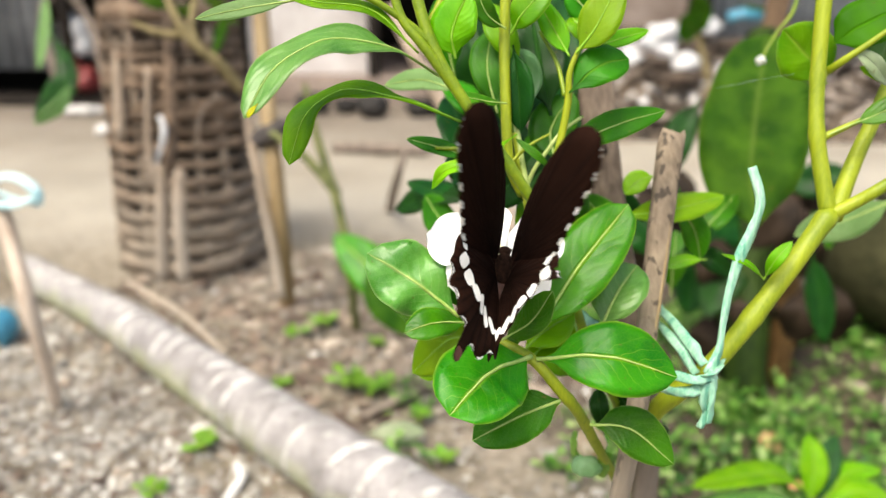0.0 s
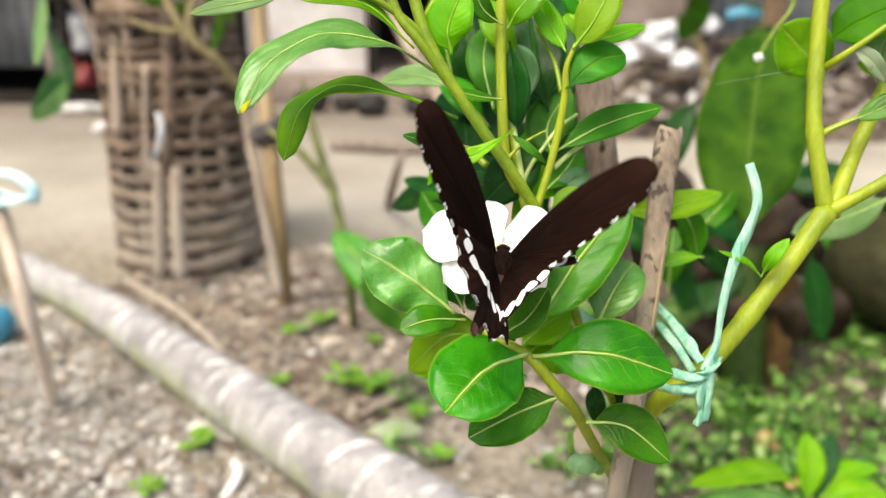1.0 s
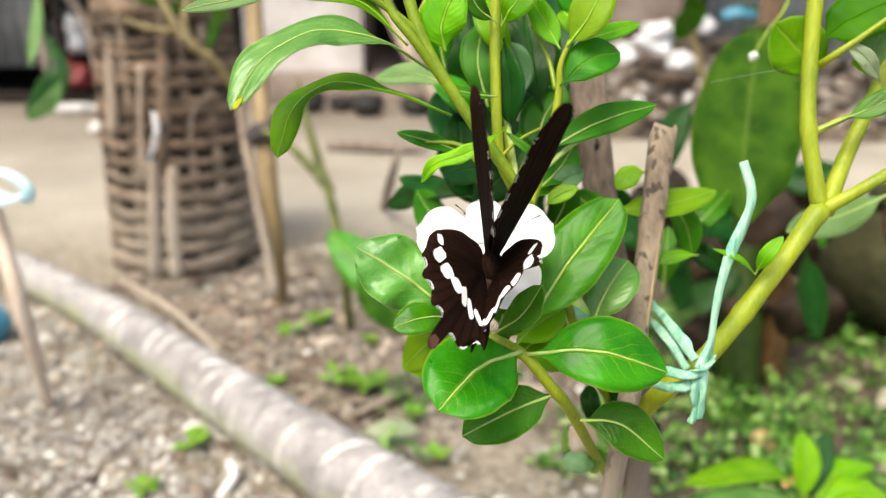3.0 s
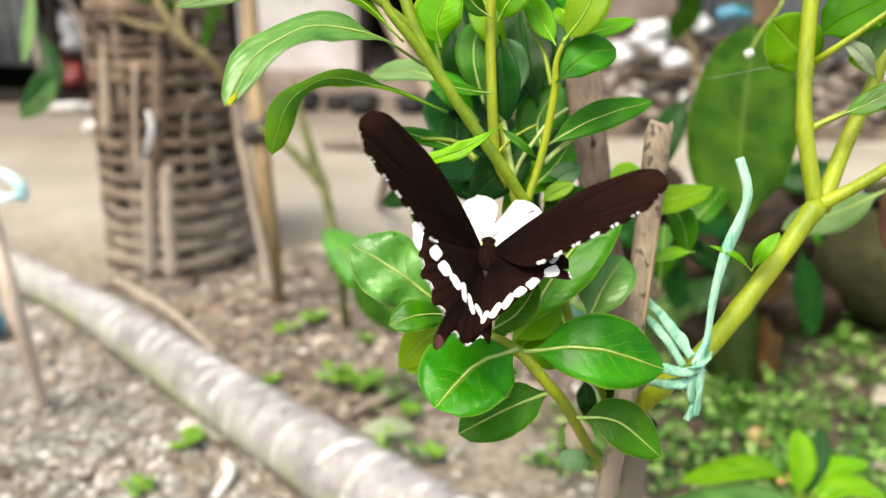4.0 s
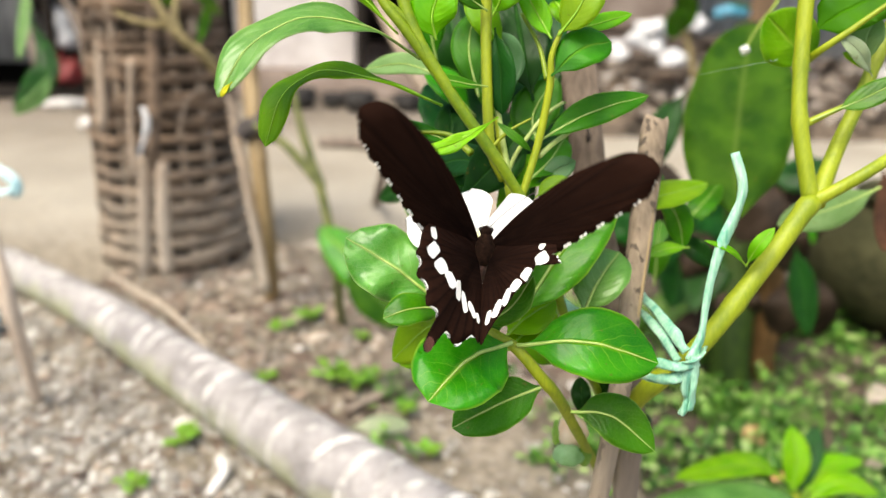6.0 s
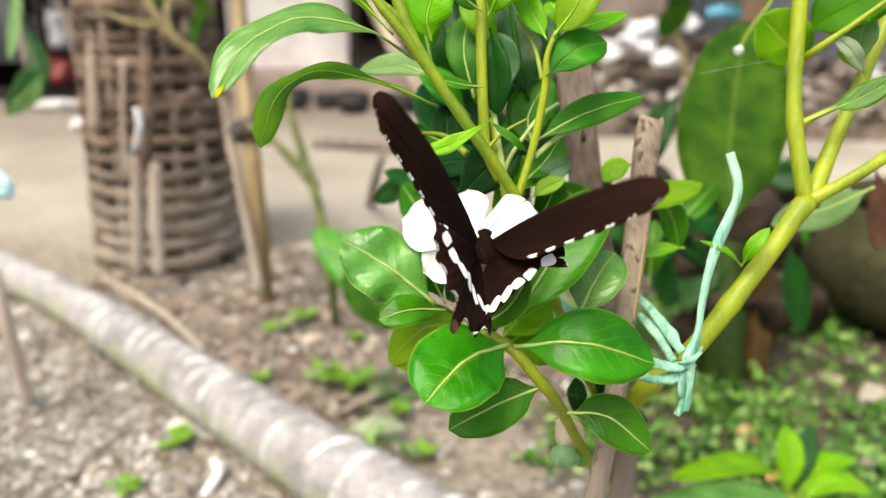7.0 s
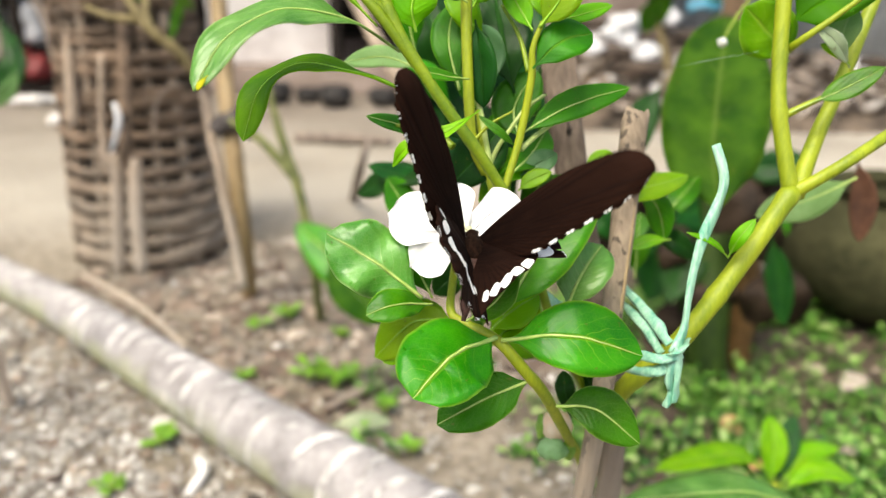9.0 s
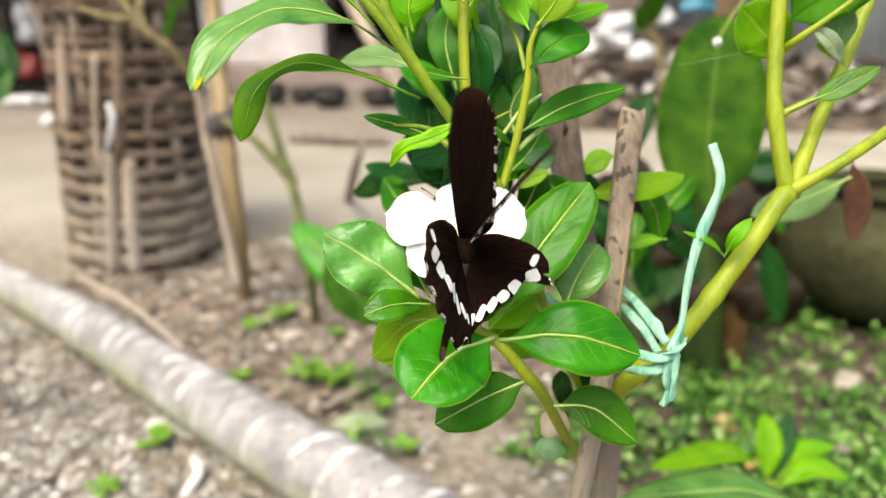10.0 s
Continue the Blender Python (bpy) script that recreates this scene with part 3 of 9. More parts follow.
blade([(0.1549, 0.2934, 0.4800), (0.1600, 0.2909, 0.4851), (0.1695, 0.2906, 0.4900), (0.1849, 0.2887, 0.4965)], 0.0205, LEAF_LOW, fold=0.12, blunt=0.42, petiole=0.0, rib=False)
stem([(0.1515, 0.2958, 0.4659), (0.1548, 0.2866, 0.4729), (0.1615, 0.2836, 0.4792), (0.1691, 0.2827, 0.4857), (0.1789, 0.2814, 0.4940)], [0.0017, 0.0014, 0.0012, 0.0010, 0.0009])
blade([(0.1800, 0.2940, 0.4622), (0.1715, 0.2857, 0.4680), (0.1652, 0.2837, 0.4735), (0.1593, 0.2855, 0.4780)], 0.0070, LEAF_WHITE, fold=0.5, face=(-0.3, -1.2, 1.2), rib=False, label="bleached folded leaf")
blade([(0.1760, 0.2915, 0.4660), (0.1740, 0.2927, 0.4762), (0.1781, 0.2952, 0.4850)], 0.0120, LEAF_PALE, fold=0.25, face=(-0.3, -1.2, 1.2), rib=False)
blade([(0.1775, 0.2900, 0.4640), (0.1700, 0.2890, 0.4685), (0.1646, 0.2903, 0.4713)], 0.0040, LEAF_LIME, fold=0.35, face=(-0.3, -1.2, 1.2), rib=False)
stem([(0.1505, 0.2799, 0.4456), (0.1581, 0.2800, 0.4496), (0.1691, 0.2805, 0.4548)], [0.0015, 0.0012, 0.0007])
blade([(0.1488, 0.2797, 0.445), (0.1585, 0.2777, 0.4506), (0.1685, 0.2764, 0.4556), (0.182, 0.2744, 0.4643)], 0.0098, LEAF, fold=0.4, petiole=0.4)
blade([(0.2348, 0.3592, 0.401), (0.2089, 0.3549, 0.39), (0.1816, 0.3516, 0.3822)], 0.0202, LEAF_PALE, fold=0.3)
blade([(0.3394, 0.6296, 0.2775), (0.3461, 0.6171, 0.2427), (0.3519, 0.6011, 0.1979)], 0.0250, LEAF_DARK, fold=0.3, rib=False)
blade([(0.1263, 0.2576, 0.3951), (0.1278, 0.2544, 0.4039), (0.134, 0.2568, 0.4107)], 0.0055, LEAF_BRIGHT, fold=0.5)
blade([(0.1263, 0.2576, 0.3951), (0.118, 0.2537, 0.4026), (0.1073, 0.2529, 0.4068)], 0.0025, LEAF_BRIGHT, fold=0.5)
stem([(0.2090, 0.4500, 0.5080), (0.1994, 0.4334, 0.4901), (0.1899, 0.4289, 0.4780), (0.1824, 0.4245, 0.4658)], [0.0010, 0.0009, 0.0007], STEM_DARK)
stem([(0.1824, 0.4245, 0.4658), (0.1817, 0.4240, 0.4645), (0.1808, 0.4234, 0.4628), (0.1802, 0.4230, 0.4612)], [0.0010, 0.0030, 0.0010], PETAL_BUD, n=10)
RUST = stuff_material("rust_leaf", (0.05, 0.020, 0.010), (0.13, 0.055, 0.028), 60, rough=0.8)
blade([(0.2729, 0.4226, 0.3982), (0.2836, 0.4246, 0.3732), (0.2875, 0.4247, 0.3431)], 0.0159, RUST, rib=False, fold=0.6, label="rust brown dead leaf")
# leaves low behind, out of focus
blade([(-0.0261, 0.7289, 0.1394), (-0.0757, 0.7841, 0.1786), (-0.1439, 0.8396, 0.2199)], 0.0572, LEAF, fold=0.2)
blade([(-0.0131, 0.725, 0.1273), (-0.0585, 0.7378, 0.1665), (-0.0935, 0.7695, 0.1985)], 0.0513, LEAF_OLIVE, fold=0.2)

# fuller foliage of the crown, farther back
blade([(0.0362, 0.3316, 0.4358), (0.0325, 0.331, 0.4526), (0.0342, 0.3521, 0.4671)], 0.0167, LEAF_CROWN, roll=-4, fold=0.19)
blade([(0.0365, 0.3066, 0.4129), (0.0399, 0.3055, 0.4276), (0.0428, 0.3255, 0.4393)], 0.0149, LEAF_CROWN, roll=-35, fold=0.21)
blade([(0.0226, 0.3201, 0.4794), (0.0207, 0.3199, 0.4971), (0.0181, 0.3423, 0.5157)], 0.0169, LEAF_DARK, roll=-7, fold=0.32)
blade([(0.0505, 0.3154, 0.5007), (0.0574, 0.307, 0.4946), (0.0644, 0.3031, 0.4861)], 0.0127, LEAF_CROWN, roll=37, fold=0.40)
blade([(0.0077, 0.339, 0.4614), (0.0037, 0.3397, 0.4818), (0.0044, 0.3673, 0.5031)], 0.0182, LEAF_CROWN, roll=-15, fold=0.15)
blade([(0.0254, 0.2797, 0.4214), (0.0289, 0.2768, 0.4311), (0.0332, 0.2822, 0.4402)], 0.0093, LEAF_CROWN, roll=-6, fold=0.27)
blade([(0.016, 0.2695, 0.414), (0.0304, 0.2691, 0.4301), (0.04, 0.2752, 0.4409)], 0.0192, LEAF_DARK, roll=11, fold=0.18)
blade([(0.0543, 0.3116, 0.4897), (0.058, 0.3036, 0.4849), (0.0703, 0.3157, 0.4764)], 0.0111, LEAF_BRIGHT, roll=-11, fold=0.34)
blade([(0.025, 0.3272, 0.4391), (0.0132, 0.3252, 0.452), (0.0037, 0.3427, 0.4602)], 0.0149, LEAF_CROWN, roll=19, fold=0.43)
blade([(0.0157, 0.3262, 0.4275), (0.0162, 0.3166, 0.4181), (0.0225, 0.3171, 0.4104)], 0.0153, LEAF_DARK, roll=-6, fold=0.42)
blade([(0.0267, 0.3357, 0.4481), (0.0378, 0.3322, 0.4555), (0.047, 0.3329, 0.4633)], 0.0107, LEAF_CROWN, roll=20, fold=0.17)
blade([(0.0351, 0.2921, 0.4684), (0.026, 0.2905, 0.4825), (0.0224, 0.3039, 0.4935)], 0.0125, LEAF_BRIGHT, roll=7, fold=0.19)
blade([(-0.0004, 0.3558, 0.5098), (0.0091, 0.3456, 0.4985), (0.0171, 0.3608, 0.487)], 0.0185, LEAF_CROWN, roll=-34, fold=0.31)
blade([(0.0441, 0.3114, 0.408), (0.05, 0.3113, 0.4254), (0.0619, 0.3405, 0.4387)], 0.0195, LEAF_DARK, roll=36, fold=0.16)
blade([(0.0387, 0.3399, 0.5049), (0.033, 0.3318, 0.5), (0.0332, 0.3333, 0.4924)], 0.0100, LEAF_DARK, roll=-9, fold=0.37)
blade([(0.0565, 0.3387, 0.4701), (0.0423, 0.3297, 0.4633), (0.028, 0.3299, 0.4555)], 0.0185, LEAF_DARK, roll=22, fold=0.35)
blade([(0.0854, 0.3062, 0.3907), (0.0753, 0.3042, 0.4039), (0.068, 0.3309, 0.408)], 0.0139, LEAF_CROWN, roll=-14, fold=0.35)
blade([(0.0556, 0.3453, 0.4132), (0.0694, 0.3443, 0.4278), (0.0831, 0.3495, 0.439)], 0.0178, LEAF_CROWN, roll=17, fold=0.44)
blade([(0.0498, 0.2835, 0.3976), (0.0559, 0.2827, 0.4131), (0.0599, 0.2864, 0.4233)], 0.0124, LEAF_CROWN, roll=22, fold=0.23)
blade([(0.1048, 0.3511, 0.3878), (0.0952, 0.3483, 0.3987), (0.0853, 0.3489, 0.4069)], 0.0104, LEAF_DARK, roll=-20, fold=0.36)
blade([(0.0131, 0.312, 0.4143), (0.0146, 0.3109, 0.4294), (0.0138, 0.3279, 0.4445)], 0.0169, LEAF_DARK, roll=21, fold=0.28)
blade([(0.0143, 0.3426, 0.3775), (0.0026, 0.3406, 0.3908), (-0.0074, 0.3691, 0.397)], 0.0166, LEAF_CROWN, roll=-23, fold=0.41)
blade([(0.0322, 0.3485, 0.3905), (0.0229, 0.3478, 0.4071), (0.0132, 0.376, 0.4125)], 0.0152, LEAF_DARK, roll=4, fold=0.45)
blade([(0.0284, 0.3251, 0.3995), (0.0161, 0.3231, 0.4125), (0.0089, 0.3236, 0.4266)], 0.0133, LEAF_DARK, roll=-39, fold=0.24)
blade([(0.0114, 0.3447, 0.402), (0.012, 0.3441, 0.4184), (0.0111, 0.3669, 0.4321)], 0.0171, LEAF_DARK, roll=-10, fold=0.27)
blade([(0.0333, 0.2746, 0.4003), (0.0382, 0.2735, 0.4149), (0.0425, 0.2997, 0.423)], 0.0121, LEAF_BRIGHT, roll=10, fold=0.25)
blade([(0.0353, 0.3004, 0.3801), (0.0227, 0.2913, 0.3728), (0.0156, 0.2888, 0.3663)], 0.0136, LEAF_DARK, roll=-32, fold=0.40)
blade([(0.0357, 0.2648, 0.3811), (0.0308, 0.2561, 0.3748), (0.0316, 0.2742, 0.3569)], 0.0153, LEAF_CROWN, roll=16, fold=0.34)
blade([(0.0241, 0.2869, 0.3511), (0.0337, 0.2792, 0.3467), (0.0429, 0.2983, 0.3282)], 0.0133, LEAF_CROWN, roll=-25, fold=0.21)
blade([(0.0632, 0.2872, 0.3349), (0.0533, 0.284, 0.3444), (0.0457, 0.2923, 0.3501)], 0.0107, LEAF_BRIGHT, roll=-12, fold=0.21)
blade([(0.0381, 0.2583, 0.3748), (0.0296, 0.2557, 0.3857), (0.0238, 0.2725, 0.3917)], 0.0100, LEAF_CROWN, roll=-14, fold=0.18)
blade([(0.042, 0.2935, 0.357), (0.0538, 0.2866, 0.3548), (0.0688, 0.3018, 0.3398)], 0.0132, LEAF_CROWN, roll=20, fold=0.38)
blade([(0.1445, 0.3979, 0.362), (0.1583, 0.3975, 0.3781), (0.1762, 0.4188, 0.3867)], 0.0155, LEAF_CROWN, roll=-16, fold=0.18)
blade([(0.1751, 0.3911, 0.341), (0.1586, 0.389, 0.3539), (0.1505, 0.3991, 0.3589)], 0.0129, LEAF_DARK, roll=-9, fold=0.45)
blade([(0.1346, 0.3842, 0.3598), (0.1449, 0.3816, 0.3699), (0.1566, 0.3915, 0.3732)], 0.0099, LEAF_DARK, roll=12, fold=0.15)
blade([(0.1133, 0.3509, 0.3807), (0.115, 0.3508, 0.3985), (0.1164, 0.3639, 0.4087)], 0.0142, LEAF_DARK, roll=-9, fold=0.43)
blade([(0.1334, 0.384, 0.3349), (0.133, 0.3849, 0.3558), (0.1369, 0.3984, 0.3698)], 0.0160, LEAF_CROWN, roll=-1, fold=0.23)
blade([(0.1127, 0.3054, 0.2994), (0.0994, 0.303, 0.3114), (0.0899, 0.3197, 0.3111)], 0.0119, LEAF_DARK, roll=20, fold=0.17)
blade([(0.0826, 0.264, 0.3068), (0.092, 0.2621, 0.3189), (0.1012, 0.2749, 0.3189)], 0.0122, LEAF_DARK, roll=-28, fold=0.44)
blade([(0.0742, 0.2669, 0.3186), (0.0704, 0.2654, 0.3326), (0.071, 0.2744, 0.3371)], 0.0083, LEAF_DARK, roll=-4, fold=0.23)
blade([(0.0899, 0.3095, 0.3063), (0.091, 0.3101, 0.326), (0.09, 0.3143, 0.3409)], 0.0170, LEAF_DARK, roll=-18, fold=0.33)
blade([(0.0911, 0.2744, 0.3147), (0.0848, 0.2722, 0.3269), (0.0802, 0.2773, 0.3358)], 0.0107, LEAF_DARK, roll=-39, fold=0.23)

# near-black leaves inside the crown, its deep shade put into their colour
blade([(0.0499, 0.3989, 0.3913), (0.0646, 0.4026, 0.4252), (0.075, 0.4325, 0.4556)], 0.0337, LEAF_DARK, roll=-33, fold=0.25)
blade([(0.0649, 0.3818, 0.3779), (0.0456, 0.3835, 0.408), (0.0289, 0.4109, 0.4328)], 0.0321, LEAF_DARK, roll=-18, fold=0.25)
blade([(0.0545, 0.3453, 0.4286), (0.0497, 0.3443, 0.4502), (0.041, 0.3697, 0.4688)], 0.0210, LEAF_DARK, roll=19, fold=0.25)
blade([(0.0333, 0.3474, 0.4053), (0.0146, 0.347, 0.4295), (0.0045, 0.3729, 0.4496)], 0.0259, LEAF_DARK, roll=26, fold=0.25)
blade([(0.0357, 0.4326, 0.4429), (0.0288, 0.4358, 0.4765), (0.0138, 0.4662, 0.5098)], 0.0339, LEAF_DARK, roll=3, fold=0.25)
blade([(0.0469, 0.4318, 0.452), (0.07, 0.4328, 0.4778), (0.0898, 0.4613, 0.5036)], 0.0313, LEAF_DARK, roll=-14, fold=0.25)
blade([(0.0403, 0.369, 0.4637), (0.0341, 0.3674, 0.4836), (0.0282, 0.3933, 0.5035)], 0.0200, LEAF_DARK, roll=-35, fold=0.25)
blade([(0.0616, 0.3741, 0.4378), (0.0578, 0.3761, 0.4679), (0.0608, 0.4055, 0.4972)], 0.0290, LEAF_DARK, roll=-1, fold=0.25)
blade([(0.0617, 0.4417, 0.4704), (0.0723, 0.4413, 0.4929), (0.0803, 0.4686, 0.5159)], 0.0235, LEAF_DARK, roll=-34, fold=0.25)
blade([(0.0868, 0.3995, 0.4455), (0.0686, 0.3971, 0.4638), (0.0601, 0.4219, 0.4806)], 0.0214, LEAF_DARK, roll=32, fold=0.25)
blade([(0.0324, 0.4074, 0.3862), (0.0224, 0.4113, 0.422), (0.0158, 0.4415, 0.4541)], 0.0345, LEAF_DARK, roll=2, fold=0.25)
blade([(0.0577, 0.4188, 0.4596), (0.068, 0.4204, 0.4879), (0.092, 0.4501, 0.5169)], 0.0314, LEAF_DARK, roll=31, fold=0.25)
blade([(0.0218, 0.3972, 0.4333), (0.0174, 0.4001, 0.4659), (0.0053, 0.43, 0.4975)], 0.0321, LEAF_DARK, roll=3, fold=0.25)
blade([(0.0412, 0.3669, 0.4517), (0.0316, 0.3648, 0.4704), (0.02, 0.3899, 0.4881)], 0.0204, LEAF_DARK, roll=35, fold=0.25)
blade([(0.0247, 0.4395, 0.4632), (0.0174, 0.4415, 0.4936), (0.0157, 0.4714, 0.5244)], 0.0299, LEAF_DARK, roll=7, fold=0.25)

# dark leaves low behind the stakes, shade put into their colour
blade([(0.1743, 0.5728, 0.288), (0.1645, 0.579, 0.3061), (0.1497, 0.601, 0.3091)], 0.0289, LEAF_DARK, roll=-10, fold=0.3)
blade([(0.2222, 0.5802, 0.3064), (0.2055, 0.5767, 0.2972), (0.19, 0.5854, 0.2624)], 0.0289, LEAF_DARK, roll=10, fold=0.3)

# the white flower under the butterfly
PETAL = stuff_material("white_petal", (0.80, 0.80, 0.80), (0.88, 0.88, 0.87), 200, rough=0.6, bump=0.12, depth=0.0003)
THROAT = stuff_material("flower_throat", (0.75, 0.72, 0.35), (0.82, 0.82, 0.6), 300, rough=0.6)
flower = thing("periwinkle_flower", "open white periwinkle flower with five broad petals", "flower", at=(0.0248, 0.2395, 0.4108))
_axis = (Vector((0.009, -0.02, 0.56)) - Vector(flower.location)).normalized()
flower.rotation_mode = "QUATERNION"
flower.rotation_quaternion = _axis.to_track_quat("Z", "Y")


def petal(angle, length, width, lift, seed):
    """A broad rounded petal, narrow at the throat, with a slightly wavy rim."""
    bm = bmesh.new()
    n, m = 20, 12
    grid_t, grid_b = [], []
    for i in range(n + 1):
        f = i / n
        w = width / 2 * (0.36 + 0.64 * min(1.0, f / 0.62) ** 1.15) * math.sqrt(max(0.0, 1 - max(0.0, (f - 0.55) / 0.45) ** 2.4)) + 0.0001
        rt, rb = [], []
        for k in range(m + 1):
            s = k / m * 2 - 1
            x = 0.0018 + f * length * (1 - 0.03 * s * s) * (1 + 0.03 * noise.noise(Vector((s * 2.2, seed, 1))))
            z = lift + 0.0022 * math.sin(f * 2.2) - 0.0045 * f * f + 0.0012 * s * s * (1 if f < .7 else 0.6) + 0.0014 * noise.noise(Vector((f * 3, s * 2, seed)))
            v = Matrix.Rotation(radians(angle), 3, "Z") @ Vector((x, s * w, z))
            rt.append(bm.verts.new(v)), rb.append(bm.verts.new(v - Vector((0, 0, 0.0003))))
        grid_t.append(rt), grid_b.append(rb)
    for i in range(n):
        for k in range(m):
            bm.faces.new((grid_t[i][k], grid_t[i + 1][k], grid_t[i + 1][k + 1], grid_t[i][k + 1]))
            bm.faces.new((grid_b[i][k + 1], grid_b[i + 1][k + 1], grid_b[i + 1][k], grid_b[i][k]))
    bmesh.ops.recalc_face_normals(bm, faces=bm.faces)
    return part("petal", bm, PETAL, flower)


for _i, (_a, _l, _w) in enumerate(((25, 0.0222, 0.0208), (103, 0.0170, 0.0128), (166, 0.0258, 0.0196), (214, 0.0200, 0.0168), (303, 0.0215, 0.021))):
    petal(_a, _l, _w, 0.0004 * _i, _i * 3.1)
_bm = bmesh.new()
tube(_bm, [(0, 0, 0.0012), (0, 0, -0.004), (0, -0.001, -0.012), (0, -0.004, -0.024)], [0.0032, 0.0022, 0.0016, 0.0014], n=12, sides=10)
part("corolla_tube", _bm, THROAT, flower, "pale greenish yellow throat")

# ---- the two stakes and the ribbon that ties the bush ----
def flat_stake(name, label, points, width, thick, mat, seed):
    """A split length of bamboo: flat, with ragged edges and a snapped top."""
    c = spline(points, 40)
    bm = bmesh.new()
    rings = []
    for i, q in enumerate(c):
        f = i / 40
        d = (c[min(i + 1, 40)] - c[max(i - 1, 0)]).normalized()
        side = d.cross(Vector((0.1, -1, 0.1))).normalized()
        front = side.cross(d)
        ring = []
        for a in range(12):
            th = a / 12 * math.tau
            cx, cy = math.cos(th), math.sin(th)
            cx, cy = math.copysign(abs(cx) ** 0.5, cx), math.copysign(abs(cy) ** 0.7, cy)
            w = width / 2 * (0.55 + 0.55 * f) * (1 + 0.10 * noise.noise(Vector((f * 14, seed, cx))))
            cut = 0.006 * (noise.noise(Vector((cx * 2, cy, seed))) + 0.4 * cx) if i == 40 else 0
            ring.append(bm.verts.new(q + side * cx * w + front * cy * thick / 2 + d * cut))
        rings.append(ring)
    for i in range(40):
        for a in range(12):
            b = (a + 1) % 12
            bm.faces.new((rings[i][a], rings[i][b], rings[i + 1][b], rings[i + 1][a]))
    bm.faces.new(rings[0][::-1]), bm.faces.new(rings[-1])
    bmesh.ops.recalc_face_normals(bm, faces=bm.faces)
    ob = part(name, bm, mat)
    return tagged(ob, label, "stake", "stakes in the bush")


bamboo = flat_stake("bamboo_stake", "split weathered bamboo stake with a snapped top", [(0.056, 0.283, -0.03), (0.0763, 0.2434, 0.3056), (0.0886, 0.2723, 0.3725), (0.1, 0.3054, 0.4422)], 0.0100, 0.006, BAMBOO, 1.3)
_edge = tube(bmesh.new(), [(0.0795, 0.2423, 0.3086), (0.0916, 0.2705, 0.3733), (0.1026, 0.3014, 0.4368)], [0.0011, 0.0008, 0.0006], n=24, sides=8, wobble=0.3, seed=4)
part("split_edge", _edge, CANE, bamboo, "ochre split edge")
wooden = flat_stake("wooden_stake", "grey brown weathered wooden stake behind the bush", [(0.11, 0.36, -0.03), (0.0995, 0.2860, 0.2860), (0.0832, 0.3275, 0.3941), (0.0732, 0.3590, 0.4690)], 0.0166, 0.008, WOOD_BROWN, 7.7)
for _k, (_x, _y, _z) in enumerate(((0.1022, 0.2868, 0.2945), (0.0985, 0.2900, 0.3080), (0.0826, 0.3235, 0.3960), (0.0785, 0.3370, 0.4290))):
    _bm = tube(bmesh.new(), [(_x, _y, _z - 0.0035), (_x + 0.0004, _y - 0.0006, _z), (_x, _y + 0.001, _z + 0.0035)], [0.0004, 0.0013, 0.0004], n=10, sides=8, wobble=0.3, seed=_k)
    part("knot", _bm, WORMY, wooden, "dark worm-eaten knot")

RIBBON = stuff_material("cyan_plastic", (0.04, 0.33, 0.21), (0.50, 0.79, 0.58), 150, rough=0.42, bump=0.6, depth=0.0008, stretch=(1, 1, 0.08), spread=(0.30, 0.66))
ribbon = thing("tie_ribbon", "turquoise plastic ribbon knotted round stalk and stake", "string", at=(0.1027, 0.2395, 0.3629))


def strip(points, w, squash=0.26, n=34, seed=0):
    o = Vector(ribbon.location)
    w *= 0.86
    bm = tube(bmesh.new(), [Vector(p) - o for p in points], [w, w * 1.15, w * 0.9, w], n=n, sides=12, squash=squash, wobble=0.6, seed=seed)
    return part("strand", bm, RIBBON, ribbon)


strip([(0.1188, 0.2657, 0.4368), (0.1221, 0.262, 0.4261), (0.1189, 0.2578, 0.4142), (0.1127, 0.2528, 0.4002), (0.1091, 0.2472, 0.3844), (0.1072, 0.243, 0.3725), (0.1024, 0.238, 0.3647)], 0.0025, squash=0.6, seed=1)
strip([(0.1037, 0.2369, 0.3675), (0.1005, 0.2338, 0.3587), (0.1019, 0.2335, 0.3517), (0.1006, 0.233, 0.3458)], 0.0029, squash=0.5, seed=2)
strip([(0.1034, 0.2357, 0.367), (0.1036, 0.2338, 0.3587), (0.1032, 0.2327, 0.3480)], 0.0022, squash=0.5, seed=3)
strip([(0.105, 0.2363, 0.3657), (0.0958, 0.232, 0.3661), (0.0901, 0.2395, 0.3637), (0.0867, 0.2475, 0.3562), (0.0835, 0.2592, 0.3504)], 0.0017, seed=4)
strip([(0.1045, 0.2373, 0.3624), (0.0955, 0.2323, 0.3609), (0.0897, 0.2395, 0.3575), (0.085, 0.2527, 0.3531)], 0.0019, seed=5)
strip([(0.1018, 0.241, 0.3673), (0.0985, 0.2532, 0.3719), (0.0967, 0.2825, 0.3711), (0.0946, 0.2931, 0.3712)], 0.0022, seed=6)
strip([(0.1003, 0.2434, 0.3621), (0.096, 0.2562, 0.3684), (0.0956, 0.2804, 0.3651), (0.0942, 0.2907, 0.3641)], 0.0017, seed=7)
strip([(0.0687, 0.2652, 0.3685), (0.0627, 0.2713, 0.371), (0.0568, 0.2823, 0.3727)], 0.0026, seed=8)
strip([(0.1104, 0.247, 0.3656), (0.103, 0.2346, 0.3671), (0.0977, 0.2341, 0.3659), (0.0968, 0.2389, 0.3613)], 0.0027, seed=9)

